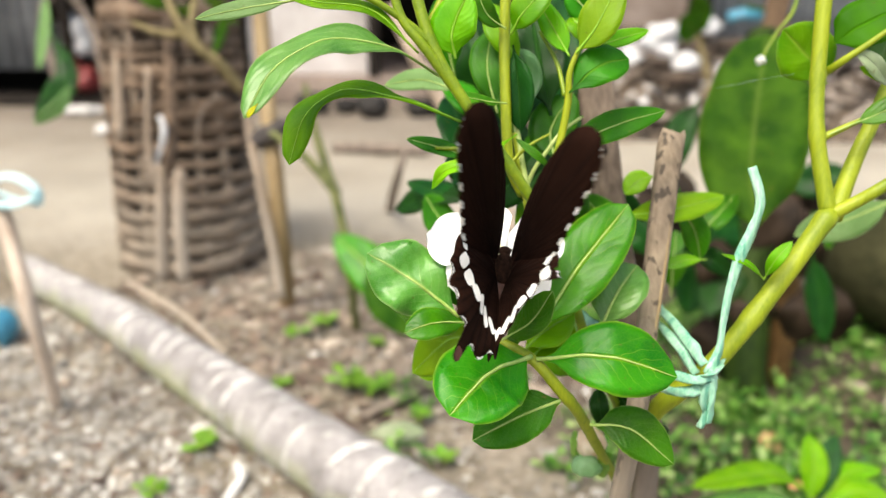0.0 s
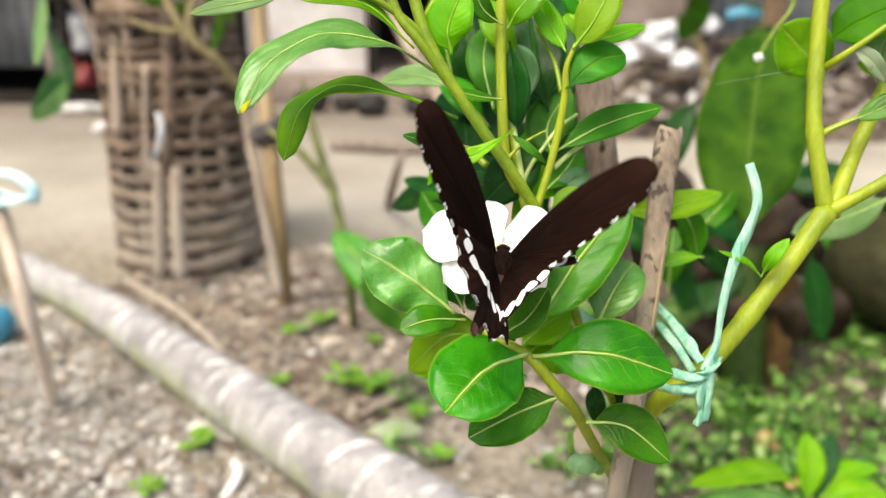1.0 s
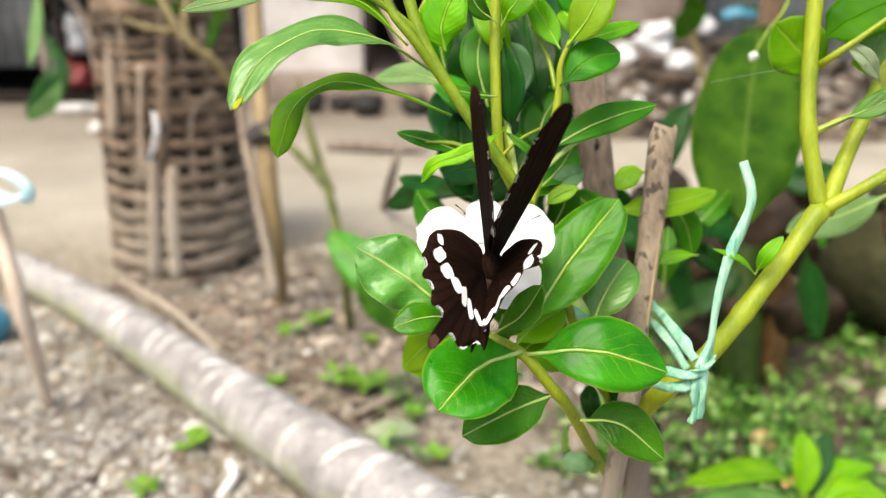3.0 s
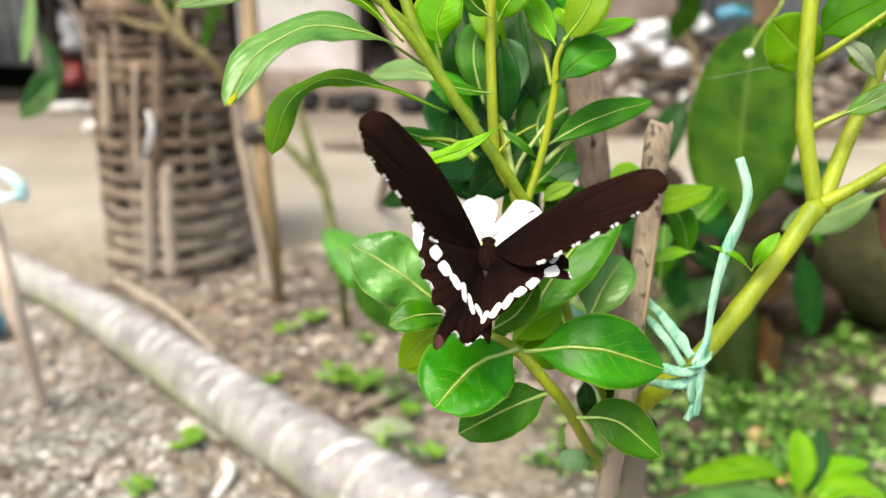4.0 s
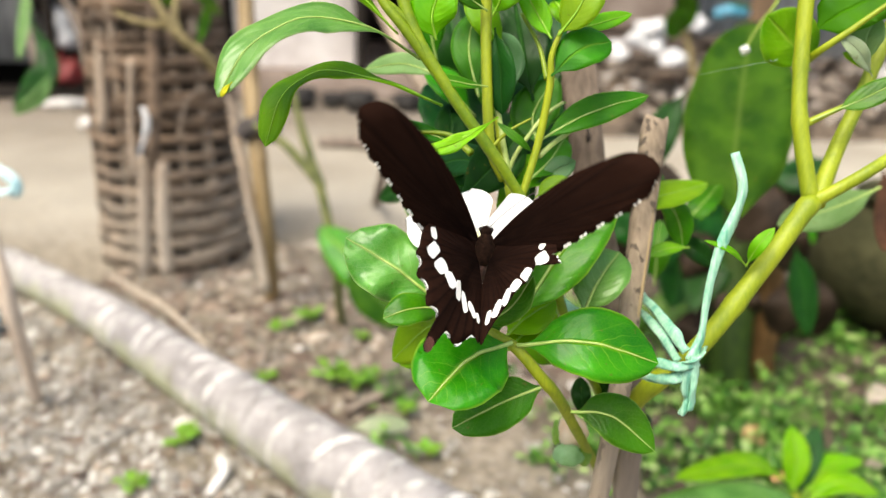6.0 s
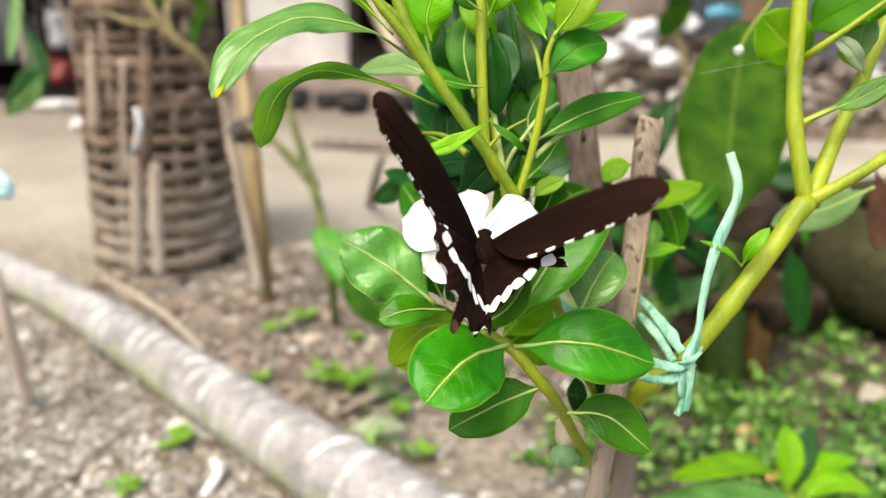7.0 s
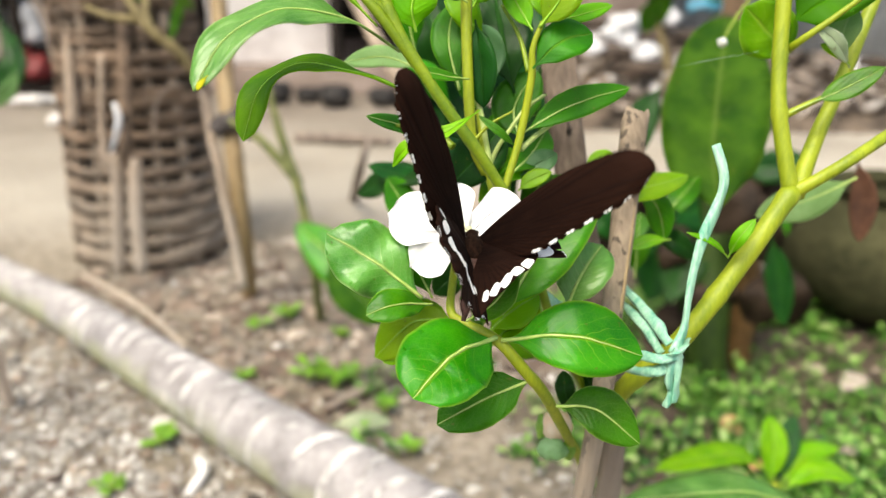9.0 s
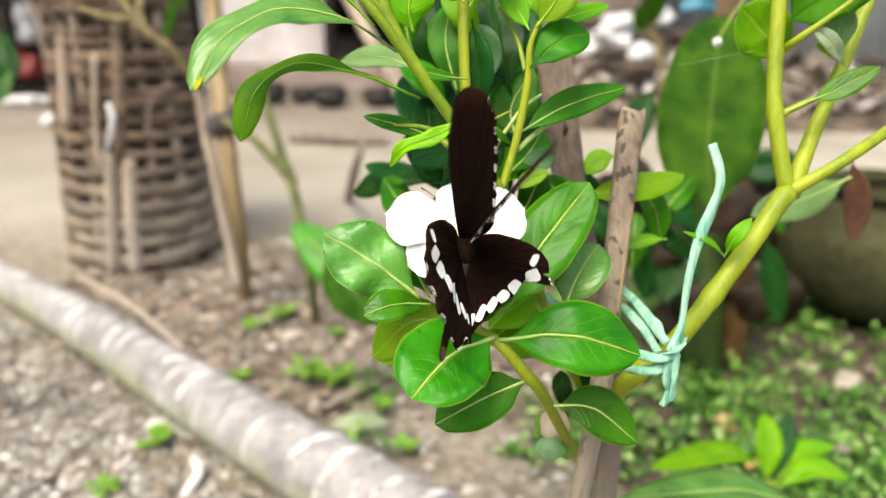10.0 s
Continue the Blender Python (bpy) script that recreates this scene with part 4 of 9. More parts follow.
# a single spider thread between two leaves
_bm = tube(bmesh.new(), [(0.1197, 0.3142, 0.4602), (0.1322, 0.3053, 0.4644), (0.1432, 0.2961, 0.4679)], [0.000035, 0.000035], n=6, sides=4)
tagged(part("spider_thread", _bm, PETAL), "fine pale spider thread between two leaves", "thread")

# a wilted bloom low on the shoot
BLOOM = stuff_material("wilted_bloom", (0.90, 0.66, 0.46), (0.95, 0.86, 0.72), 70, rough=0.7, bump=0.4)
SEPAL = stuff_material("pale_sepal", (0.24, 0.48, 0.20), (0.46, 0.68, 0.40), 90, rough=0.6)
SEPAL_GREEN = stuff_material("green_sepal", (0.10, 0.26, 0.02), (0.24, 0.42, 0.06), 90, rough=0.6)
for _m, _c in ((BLOOM, (0.95, 0.80, 0.62)), (SEPAL, (0.45, 0.75, 0.35))):
    _t = _m.node_tree
    _tr, _ms = node(_t, "BsdfTranslucent"), node(_t, "MixShader")
    _tr.inputs["Color"].default_value = (*_c, 1)
    _ms.inputs[0].default_value = 0.4
    _t.links.new(_t.nodes["Principled BSDF"].outputs[0], _ms.inputs[1])
    _t.links.new(_tr.outputs[0], _ms.inputs[2])
    _t.links.new(_ms.outputs[0], _t.nodes["Material Output"].inputs["Surface"])
bloom = thing("wilted_bloom", "wilted peach coloured bloom with pale green base", "flower", at=(0.0626, 0.2613, 0.3183))


def crumple(name, at, r, mat, seed, label=""):
    """A soft folded lump, as of shrivelled petals."""
    bm = bmesh.new()
    bmesh.ops.create_icosphere(bm, subdivisions=3, radius=1)
    o = Vector(at) - Vector(bloom.location)
    for v in bm.verts:
        k = 1 + 0.22 * noise.noise(v.co * 1.6 + Vector((seed, 0, 0))) + 0.10 * math.sin(math.atan2(v.co.x, v.co.y) * 7 + seed) * (1 - abs(v.co.z))
        v.co = o + Vector((v.co.x * r[0], v.co.y * r[1], v.co.z * r[2])) * k
    return part(name, bm, mat, bloom, label)


crumple("petal", (0.0668, 0.2613, 0.3190), (0.0062, 0.0050, 0.0070), BLOOM, 1.0)
crumple("petal", (0.0697, 0.2620, 0.3145), (0.0036, 0.0036, 0.0050), BLOOM, 4.0)
crumple("sepal", (0.0650, 0.2572, 0.3100), (0.0058, 0.0050, 0.0046), SEPAL, 7.0, "pale green base")
crumple("sepal", (0.0610, 0.2630, 0.3170), (0.0022, 0.0030, 0.0060), SEPAL_GREEN, 9.0, "green sepal")
crumple("sepal", (0.0722, 0.2600, 0.3085), (0.0034, 0.0030, 0.0058), SEPAL_GREEN, 12.0, "green sepal")


# ---- the butterfly ----
def wing_material():
    """Dark brown scales, darker towards the root, faint veins fanning from it."""
    m, t, b, out = material("wing_scales")
    s = node(t, "SeparateXYZ")
    t.links.new(node(t, "TexCoord").outputs["UV"], s.inputs[0])
    fan = math_(t, "ABSOLUTE", math_(t, "SUBTRACT", math_(t, "FRACT", math_(t, "MULTIPLY", s.outputs[0], 26.0)), 0.5))
    line = math_(t, "MULTIPLY", ramp(t, fan, (0.0, 1.0), (0.26, 0.0)), ramp(t, s.outputs[1], (0.2, 0.0), (0.65, 1.0)))
    streak = grain(t, 500, 3, stretch=(0.3, 1.6, 1))
    c = mix(t, s.outputs[1], (0.0022, 0.0010, 0.0008), (0.017, 0.0068, 0.0042))
    c = mix(t, math_(t, "MULTIPLY", line, 0.7), c, (0.004, 0.002, 0.0016))
    c = mix(t, ramp(t, streak, (0.45, 0.0), (0.75, 0.35)), c, (0.022, 0.010, 0.0065))
    t.links.new(c, b.inputs["Base Color"])
    b.inputs["Roughness"].default_value = 0.85
    b.inputs["Specular IOR Level"].default_value = 0.04
    relief(t, b, math_(t, "ADD", line, math_(t, "MULTIPLY", streak, 0.6)), 0.5, 0.0003)
    return m


WING = wing_material()
SPOT = stuff_material("white_scales", (0.84, 0.83, 0.80), (0.90, 0.89, 0.87), 500, rough=0.8, bump=0.2, depth=0.0002)
TAILBROWN = stuff_material("rusty_scales", (0.05, 0.013, 0.009), (0.13, 0.042, 0.028), 300, rough=0.85)
FUR = stuff_material("dark_fur", (0.006, 0.004, 0.003), (0.03, 0.015, 0.010), 700, rough=0.9, bump=0.9, depth=0.0008)
FUR.node_tree.nodes["Principled BSDF"].inputs["Specular IOR Level"].default_value = 0.03
CHITIN = stuff_material("black_chitin", (0.008, 0.006, 0.005), (0.02, 0.015, 0.012), 500, rough=0.4)
MM = 0.235 / 1247.3
WING_LENGTH = 0.0645


def sheet(rim, root, rings, camber, thick=0.00012):
    """A thin closed blade: rings from the root out to the rim. camber(x, y) gives its height."""
    bm = bmesh.new()
    uv = bm.loops.layers.uv.new("UVMap")
    n = len(rim)
    tops, lows = [], []
    for j in range(rings + 1):
        f = j / rings
        rt, rl = [], []
        for p in rim:
            x, y = root[0] + (p[0] - root[0]) * f, root[1] + (p[1] - root[1]) * f
            z = camber(x, y)
            rt.append(bm.verts.new((x, y, z + thick))), rl.append(bm.verts.new((x, y, z - thick)))
        tops.append(rt), lows.append(rl)

    def quad(vs, st):
        fc = bm.faces.new(vs)
        for lp, u in zip(fc.loops, st):
            lp[uv].uv = u
    for j in range(rings):
        for i in range(n - 1):
            st = [(i / n, j / rings), ((i + 1) / n, j / rings), ((i + 1) / n, (j + 1) / rings), (i / n, (j + 1) / rings)]
            quad((tops[j][i], tops[j][i + 1], tops[j + 1][i + 1], tops[j + 1][i]), st)
            quad((lows[j][i], lows[j][i + 1], lows[j + 1][i + 1], lows[j + 1][i]), st)
    for i in range(n - 1):
        quad((tops[-1][i], tops[-1][i + 1], lows[-1][i + 1], lows[-1][i]), [(i / n, 1.0)] * 4)
    bmesh.ops.remove_doubles(bm, verts=bm.verts, dist=1e-6)
    bmesh.ops.recalc_face_normals(bm, faces=bm.faces)
    return bm


def patch(x, y, rx, ry, turn, camber, seed, proud=0.00026, square=0.75, within=None):
    """A rounded scale patch lying on both faces of a wing; within(angle) is the wing's reach, past which it is torn off."""
    bm = bmesh.new()
    n = 24
    for side in (1, -1):
        vs = []
        for k in range(n):
            th = k / n * math.tau
            cx, cy = math.cos(th), math.sin(th)
            cx, cy = math.copysign(abs(cx) ** square, cx), math.copysign(abs(cy) ** square, cy)
            r = 1 + 0.16 * noise.noise(Vector((cx * 1.3 + seed, cy * 1.3, 0)))
            px, py = cx * rx * r, cy * ry * r
            px, py = x + px * math.cos(turn) - py * math.sin(turn), y + px * math.sin(turn) + py * math.cos(turn)
            if within:
                far = within(math.degrees(math.atan2(py, abs(px))))
                k2 = min(1.0, far / max(1e-9, math.hypot(px, py)))
                px, py = px * k2, py * k2
            vs.append((px, py))
        ring = [bm.verts.new((px, py, camber(px, py) + side * proud)) for px, py in vs]
        mx, my = sum(v[0] for v in vs) / n, sum(v[1] for v in vs) / n
        mid = bm.verts.new((mx, my, camber(mx, my) + side * proud * 1.1))
        for k in range(n):
            bm.faces.new((ring[k], ring[(k + 1) % n], mid))
    bmesh.ops.recalc_face_normals(bm, faces=bm.faces)
    return bm


def rim_line(a0, a1, width, reach, sign, camber, proud=0.0003):
    """A cream line that follows the rim of a hindwing from one angle to another."""
    bm = bmesh.new()
    for side in (1, -1):
        rows = []
        for k in range(13):
            f = k / 12
            a = radians(a0 + (a1 - a0) * f)
            r = reach(a0 + (a1 - a0) * f) + 0.4 * MM
            w = width * math.sin(math.pi * (0.12 + 0.76 * f))
            pts = [(q * math.cos(a) * sign, q * math.sin(a)) for q in (r, r - w)]
            rows.append([bm.verts.new((px, py, camber(px, py) + side * proud)) for px, py in pts])
        for a, b in zip(rows, rows[1:]):
            bm.faces.new((a[0], a[1], b[1], b[0]))
    bmesh.ops.recalc_face_normals(bm, faces=bm.faces)
    return bm


def forewing(sign):
    """Long narrow wing along +x; trailing edge on +y times sign."""
    L = WING_LENGTH

    def apex(s):
        return math.sqrt(max(0.0, 1 - max(0.0, (s - 0.78) / 0.22) ** 2.6))

    def lead(s):
        return -0.130 * (1 - (1 - min(1, s / 0.66)) ** 1.7) * (1 - 0.10 * max(0, (s - 0.6) / 0.4)) * apex(s)

    def trail(s):
        body = 0.178 * (1 - (1 - min(1, s / 0.34)) ** 2.2) + 0.006
        return body * (1 - 0.47 * max(0, (s - 0.34) / 0.66)) * apex(s)

    def camber(x, y):
        ribs = 0.00010 * math.sin(y / L * 105) * max(0.0, min(1.0, (x / L - 0.35) / 0.4))
        return 0.014 * L * math.sin(math.pi * max(0, min(1, x / L))) - 0.5 * y * y / L + ribs

    def teeth(s):
        """Shallow bays between the vein ends, and the frayed tip."""
        if not 0.30 < s < 0.995:
            return 0.0
        bay = 0.012 * abs(math.sin((1 - s) * 9.5 * math.pi)) ** 0.7
        fray = 0.010 * max(0.0, noise.noise(Vector((s * 60, sign * 3.0, 0)))) * (0.4 + 1.3 * max(0.0, s - 0.6))
        return bay + fray

    rim = []
    for i in range(71):
        s = i / 70
        nick = 0.012 * max(0.0, noise.noise(Vector((s * 90, sign * 7.0, 2)))) if s > 0.9 else 0.0
        rim.append((s * L, (lead(s) + nick) * L * sign))
    for i in range(1, 181):
        s = 1 - i / 180
        rim.append((s * L, (trail(s) - teeth(s)) * L * sign))
    bm = sheet(rim, (0.0, 0.012 * L * sign), 9, camber)
    w = part("forewing", bm, WING, butterfly)
    # white fringe marks lie in the bays
    for k in range(8):
        s = 1 - (k + 0.5) / 9.5
        if s < 0.30:
            break
        size = (0.25, 0.45, 0.62, 0.80, 0.75, 0.95, 1.0, 0.7)[k]
        for e, q in ((-0.013, 0.8), (0.011, 1.0)):
            y = (trail(s + e) - teeth(s + e) - 0.0030) * L * sign
            part("fringe_spot", patch((s + e) * L, y, 0.00098 * size * q, 0.00052 * size, -0.20 * sign, camber, k + q), SPOT, w, "white fringe spot")
    return w


def hindwing(sign, worn):
    """Scalloped wing: +x times sign is outwards, +y towards the tail. The whole one bears a spoon-shaped tail; the worn one is torn along its band."""
    if worn:
        knots = ((-81, 22), (-62, 36), (-45, 50), (-29, 68), (-18, 90), (-9, 112), (-3, 126), (2, 135), (7, 139), (10.4, 141), (11.2, 124), (12.1, 143), (17, 153),
                 (18.5, 138), (20, 120), (21.5, 105), (29, 103), (40, 105), (50, 103), (62, 107), (72, 114), (79, 126), (84, 140), (90, 165), (95, 128), (101, 62))
    else:
        knots = ((-79, 32), (-64, 46), (-43, 64), (-28, 82), (-17, 101), (-8, 119), (4, 135), (12, 141), (18, 152), (21.5, 146), (25, 146), (30, 160), (32, 160), (36, 152),
                 (40, 154), (45, 172), (47.5, 177), (50, 169), (54, 166), (56.2, 178), (56.7, 205), (57.6, 226), (59.5, 234), (61.3, 232), (62.6, 220), (62.9, 196), (64.6, 179), (67, 177), (71, 184), (75, 184), (79, 167), (83, 155), (88, 155), (90, 163), (95, 126), (101, 62))
    first, last = knots[0][0], knots[-1][0]

    def reach(a):
        r = sum(np.interp(a + d, [q[0] for q in knots], [q[1] for q in knots]) for d in (-0.35, 0, 0.35)) / 3
        return float(r) * MM

    def camber(x, y):
        return 0.0011 * math.sin(min(1.0, abs(x) / 0.026) * math.pi / 1.4) + 0.0005 * math.sin(math.atan2(y, abs(x) + 1e-6) * 9) * min(1.0, math.hypot(x, y) / 0.02)

    rim = []
    for i in range(241):
        a = first + (last - first) * i / 240
        r = reach(a) * (1 + 0.006 * noise.noise(Vector((a * 0.5, sign * 5.0, 0))))
        rim.append((r * math.cos(radians(a)) * sign, r * math.sin(radians(a))))
    w = part("hindwing", sheet(rim, (0.0, 8 * MM), 8, camber), WING, butterfly)
    if worn:
        rows = ((112, 4, 6.0, 11, 0.35), (112, 31, 11, 13, 0.9), (84, 53, 13, 11.5, 0.7), (64, 70, 9.5, 11.5, 0.6), (45, 86, 7.4, 15.5, 0.5), (26, 103, 6.2, 17, 0.35), (11, 117, 4.4, 13, 0.2))
    else:
        rows = ((109, -1, 6.5, 12, -0.05), (110, 31, 11, 14, -0.5), (89, 52, 13, 13.5, -0.75), (69, 71, 10, 15, 0.45), (50, 83, 7.2, 17.5, 0.12), (33, 98, 5.8, 19, 0.22), (16, 107, 5, 15, 0.45), (3, 118, 3.6, 9, 0.25))
    for k, (x, y, rx, ry, turn) in enumerate(rows):
        part("band_spot", patch(x * MM * sign, y * MM, rx * MM, ry * MM, turn * sign, camber, k + 9, square=0.66, within=reach), SPOT, w, "white band spot")
    for a0, a1, wide in (((12.6, 14.2, 3.5), (15.0, 16.6, 3.5)) if worn else ((19.5, 27, 2.6), (33.5, 41, 2.8), (49, 55.5, 3.2), (63.6, 69, 3.0), (73, 77.5, 4.0), (80, 86, 3.0))):
        part("rim_line", rim_line(a0, a1, wide * MM, reach, sign, camber), SPOT, w, "cream line on the rim")
    if not worn:
        part("tail_tip", patch(111 * MM, 192 * MM, 9 * MM, 15 * MM, -0.5, camber, 3, within=reach), TAILBROWN, w, "rusty brown tail tip")
    return w


butterfly = thing("butterfly", "dark brown swallowtail butterfly with white banded hindwings feeding", "butterfly")
forewing_a, forewing_b = forewing(1), forewing(-1)
hindwing_a, hindwing_b = hindwing(1, False), hindwing(-1, True)


def blob(name, at, r, mat, seg=14, fuzz=0.0, label=""):
    bm = bmesh.new()
    bmesh.ops.create_uvsphere(bm, u_segments=seg, v_segments=seg - 4, radius=1)
    for v in bm.verts:
        k = 1 + fuzz * noise.noise(v.co * 4)
        v.co = Vector((v.co.x * r[0] * k + at[0], v.co.y * r[1] * k + at[1], v.co.z * r[2] * k + at[2]))
    return part(name, bm, mat, butterfly, label)


blob("thorax", (0, 0.0005, 0.0002), (0.0036, 0.0056, 0.0028), FUR, 18, 0.12)
blob("head", (0, 0.0066, 0.0), (0.0021, 0.0019, 0.0018), FUR, 14, 0.1)
for _s in (1, -1):
    blob("eye", (_s * 0.0017, 0.0072, 0.0), (0.0008, 0.0009, 0.0009), CHITIN, 10)
ABDOMEN = stuff_material("ringed_abdomen", (0.018, 0.007, 0.005), (0.075, 0.027, 0.017), 420, rough=0.8, bump=0.6, depth=0.0005)
_bm = tube(bmesh.new(), [(0, -0.002, -0.0006), (-0.0012, -0.0075, -0.0030), (-0.0035, -0.0135, -0.0075), (-0.0062, -0.0195, -0.0128)], [0.0019, 0.0023, 0.0021, 0.0007], n=40, sides=14, nodes=(0.2, 0.31, 0.42, 0.53, 0.64, 0.75, 0.86))
part("abdomen", _bm, ABDOMEN, butterfly, "reddish brown ringed abdomen")
for _s in (1, -1):
    _bm = tube(bmesh.new(), [(_s * 0.0006, 0.0074, 0.0006), (_s * 0.005, 0.0125, 0.001), (_s * 0.0115, 0.0185, 0.0005), (_s * 0.0145, 0.0205, 0.0008)], [0.00010, 0.00009, 0.00010, 0.0003], n=16, sides=6)
    part("antenna", _bm, CHITIN, butterfly)
    for _k, _y in enumerate((0.0025, 0.0, -0.0025)):
        _bm = tube(bmesh.new(), [(_s * 0.0015, _y, -0.0015), (_s * 0.0045, _y + 0.002 * (1 - _k), -0.004), (_s * 0.006, _y + 0.005 * (1 - _k), -0.0085)], [0.0003, 0.00022, 0.00014], n=10, sides=6)
        part("leg", _bm, CHITIN, butterfly)
_bm = tube(bmesh.new(), [(0, 0.0075, -0.0008), (0, 0.009, -0.003), (0, 0.0075, -0.008)], [0.00022, 0.0002, 0.00015], n=10, sides=6)
part("proboscis", _bm, CHITIN, butterfly)


# ---- litter, weeds and the yard behind ----
def scatter_chips(name, label, count, area, size, mat, seed, flat=0.5, kind="stuff", bank=0):
    """Many small angular pieces lying on the soil, in one mesh."""
    rng = np.random.default_rng(seed)
    verts, faces = [], []
    base = np.array([(1, 0, 0), (0.3, 0.9, 0), (-0.8, 0.5, 0), (-0.7, -0.6, 0), (0.4, -0.9, 0), (0, 0, 0.9), (0.1, 0.1, -0.6)])
    tri = [(0, 1, 5), (1, 2, 5), (2, 3, 5), (3, 4, 5), (4, 0, 5), (1, 0, 6), (2, 1, 6), (3, 2, 6), (4, 3, 6), (0, 4, 6)]
    for i in range(count):
        while True:
            x, y = rng.uniform(area[0], area[1]), rng.uniform(area[2], area[3])
            over = y - (1.16 - 0.778 * (x + 0.75))  # beyond the pole or before it
            if bank * (over + 0.02 * bank) >= 0:
                break
        s = size * rng.lognormal(0, 0.45)
        a, tip = rng.uniform(0, math.tau), rng.normal(0, 0.35)
        p = base * (1 + rng.normal(0, 0.18, base.shape)) * np.array([s, s * rng.uniform(0.5, 1), s * flat])
        p[:, 2] += p[:, 0] * tip
        c, n = math.cos(a), math.sin(a)
        z = 0.012 * noise.noise(Vector((x, y, 0)) * 6) + 0.006 * noise.noise(Vector((x, y, 0)) * 19)
        for q in p:
            verts.append((x + q[0] * c - q[1] * n, y + q[0] * n + q[1] * c, z + q[2] + s * flat * 0.3))
        faces += [tuple(k + i * 7 for k in t) for t in tri]
    me = bpy.data.meshes.new(name)
    me.from_pydata(verts, [], faces)
    me.materials.append(mat)
    return tagged(new(name, me), label, name.split("_")[-1], kind=kind)


def island_material(name, stops, scale, rough=0.85):
    m, t, b, _ = material(name)
    r = node(t, "NewGeometry").outputs["Random Per Island"]
    c = ramp(t, r, *stops)
    g = grain(t, scale, 4)
    c = mix(t, ramp(t, g, (0.4, 0.0), (0.7, 0.45)), c, (0.06, 0.045, 0.035))
    t.links.new(c, b.inputs["Base Color"])
    b.inputs["Roughness"].default_value = rough
    relief(t, b, g, 0.4, 0.001)
    return m


WEAVE = stuff_material("woven_bamboo", (0.036, 0.024, 0.016), (0.24, 0.165, 0.112), 15, rough=0.85, bump=0.5, depth=0.003, vary=0.9, stretch=(1, 1, 2.5), spread=(0.36, 0.62))
WEAVE_PALE = stuff_material("pale_bamboo", (0.20, 0.15, 0.11), (0.50, 0.40, 0.31), 26, rough=0.8, bump=0.4, depth=0.003, stretch=(1, 1, 0.2), vary=0.3)
# for the added shell that darkens the inside of the guard
SHADE_SHELL = stuff_material("shade_shell_tone", (0.014, 0.010, 0.007), (0.075, 0.052, 0.036), 30, rough=0.9, stretch=(1, 1, 0.2))


def pale_foot(m, low, high, tone):
    """Paler tone with a ragged upper edge over the lower part of a thing."""
    t = m.node_tree
    b = t.nodes["Principled BSDF"]
    c = b.inputs["Base Color"].links[0].from_socket
    s = node(t, "SeparateXYZ")
    t.links.new(node(t, "TexCoord").outputs["Object"], s.inputs[0])
    h = math_(t, "ADD", s.outputs[2], math_(t, "MULTIPLY", math_(t, "SUBTRACT", grain(t, 16, 4), 0.5), 0.22))
    t.links.new(mix(t, ramp(t, h, (low, 0.6), (high, 0.0)), c, tone), b.inputs["Base Color"])
    return m


pale_foot(WEAVE, 0.06, 0.26, (0.36, 0.31, 0.25))
pale_foot(WEAVE_PALE, 0.06, 0.26, (0.44, 0.385, 0.32))
# the stakes' lower ends are lightened in colour against the leaves' shade
pale_foot(BAMBOO, 0.27, 0.36, (0.44, 0.37, 0.29))
pale_foot(WOOD_BROWN, 0.24, 0.34, (0.36, 0.30, 0.24))
GRAVEL = island_material("gravel", ((0.0, (0.125, 0.115, 0.104)), (0.45, (0.31, 0.29, 0.258)), (0.86, (0.47, 0.445, 0.40)), (1.0, (0.80, 0.77, 0.72))), 160)
DRY = island_material("dry_leaves", ((0.0, (0.06, 0.037, 0.027)), (0.5, (0.19, 0.135, 0.10)), (0.82, (0.36, 0.285, 0.22)), (1.0, (0.62, 0.54, 0.45))), 120)
scatter_chips("fine_gravel", "grey brown gravel and crumbs strewn on soil", 15000, (-0.8, 0.15, 0.5, 1.15), 0.0034, GRAVEL, 3, 0.34, bank=-1)
scatter_chips("leaf_litter", "dry brown leaf flakes lying on the soil", 3400, (-0.6, 0.3, 0.75, 1.4), 0.0078, DRY, 5, 0.16, bank=1)
scatter_chips("yard_grit", "sparse grit and crumbs on the brown soil", 3800, (-0.6, 0.30, 0.5, 1.3), 0.0030, GRAVEL, 25, 0.5, bank=1)
scatter_chips("leaf_flakes", "bleached leaf flakes and straw bits on gravel", 2600, (-0.8, 0.1, 0.5, 1.1), 0.0050, DRY, 15, 0.16, bank=-1)
CRUMB = island_material("dark_crumbs", ((0.0, (0.02, 0.014, 0.010)), (0.55, (0.075, 0.052, 0.034)), (0.9, (0.17, 0.125, 0.085)), (1.0, (0.45, 0.37, 0.28))), 120)
scatter_chips("soil_crumbs", "dark soil crumbs and wood chips under weeds", 3400, (0.2, 0.95, 0.5, 1.25), 0.0055, CRUMB, 8, 0.4)

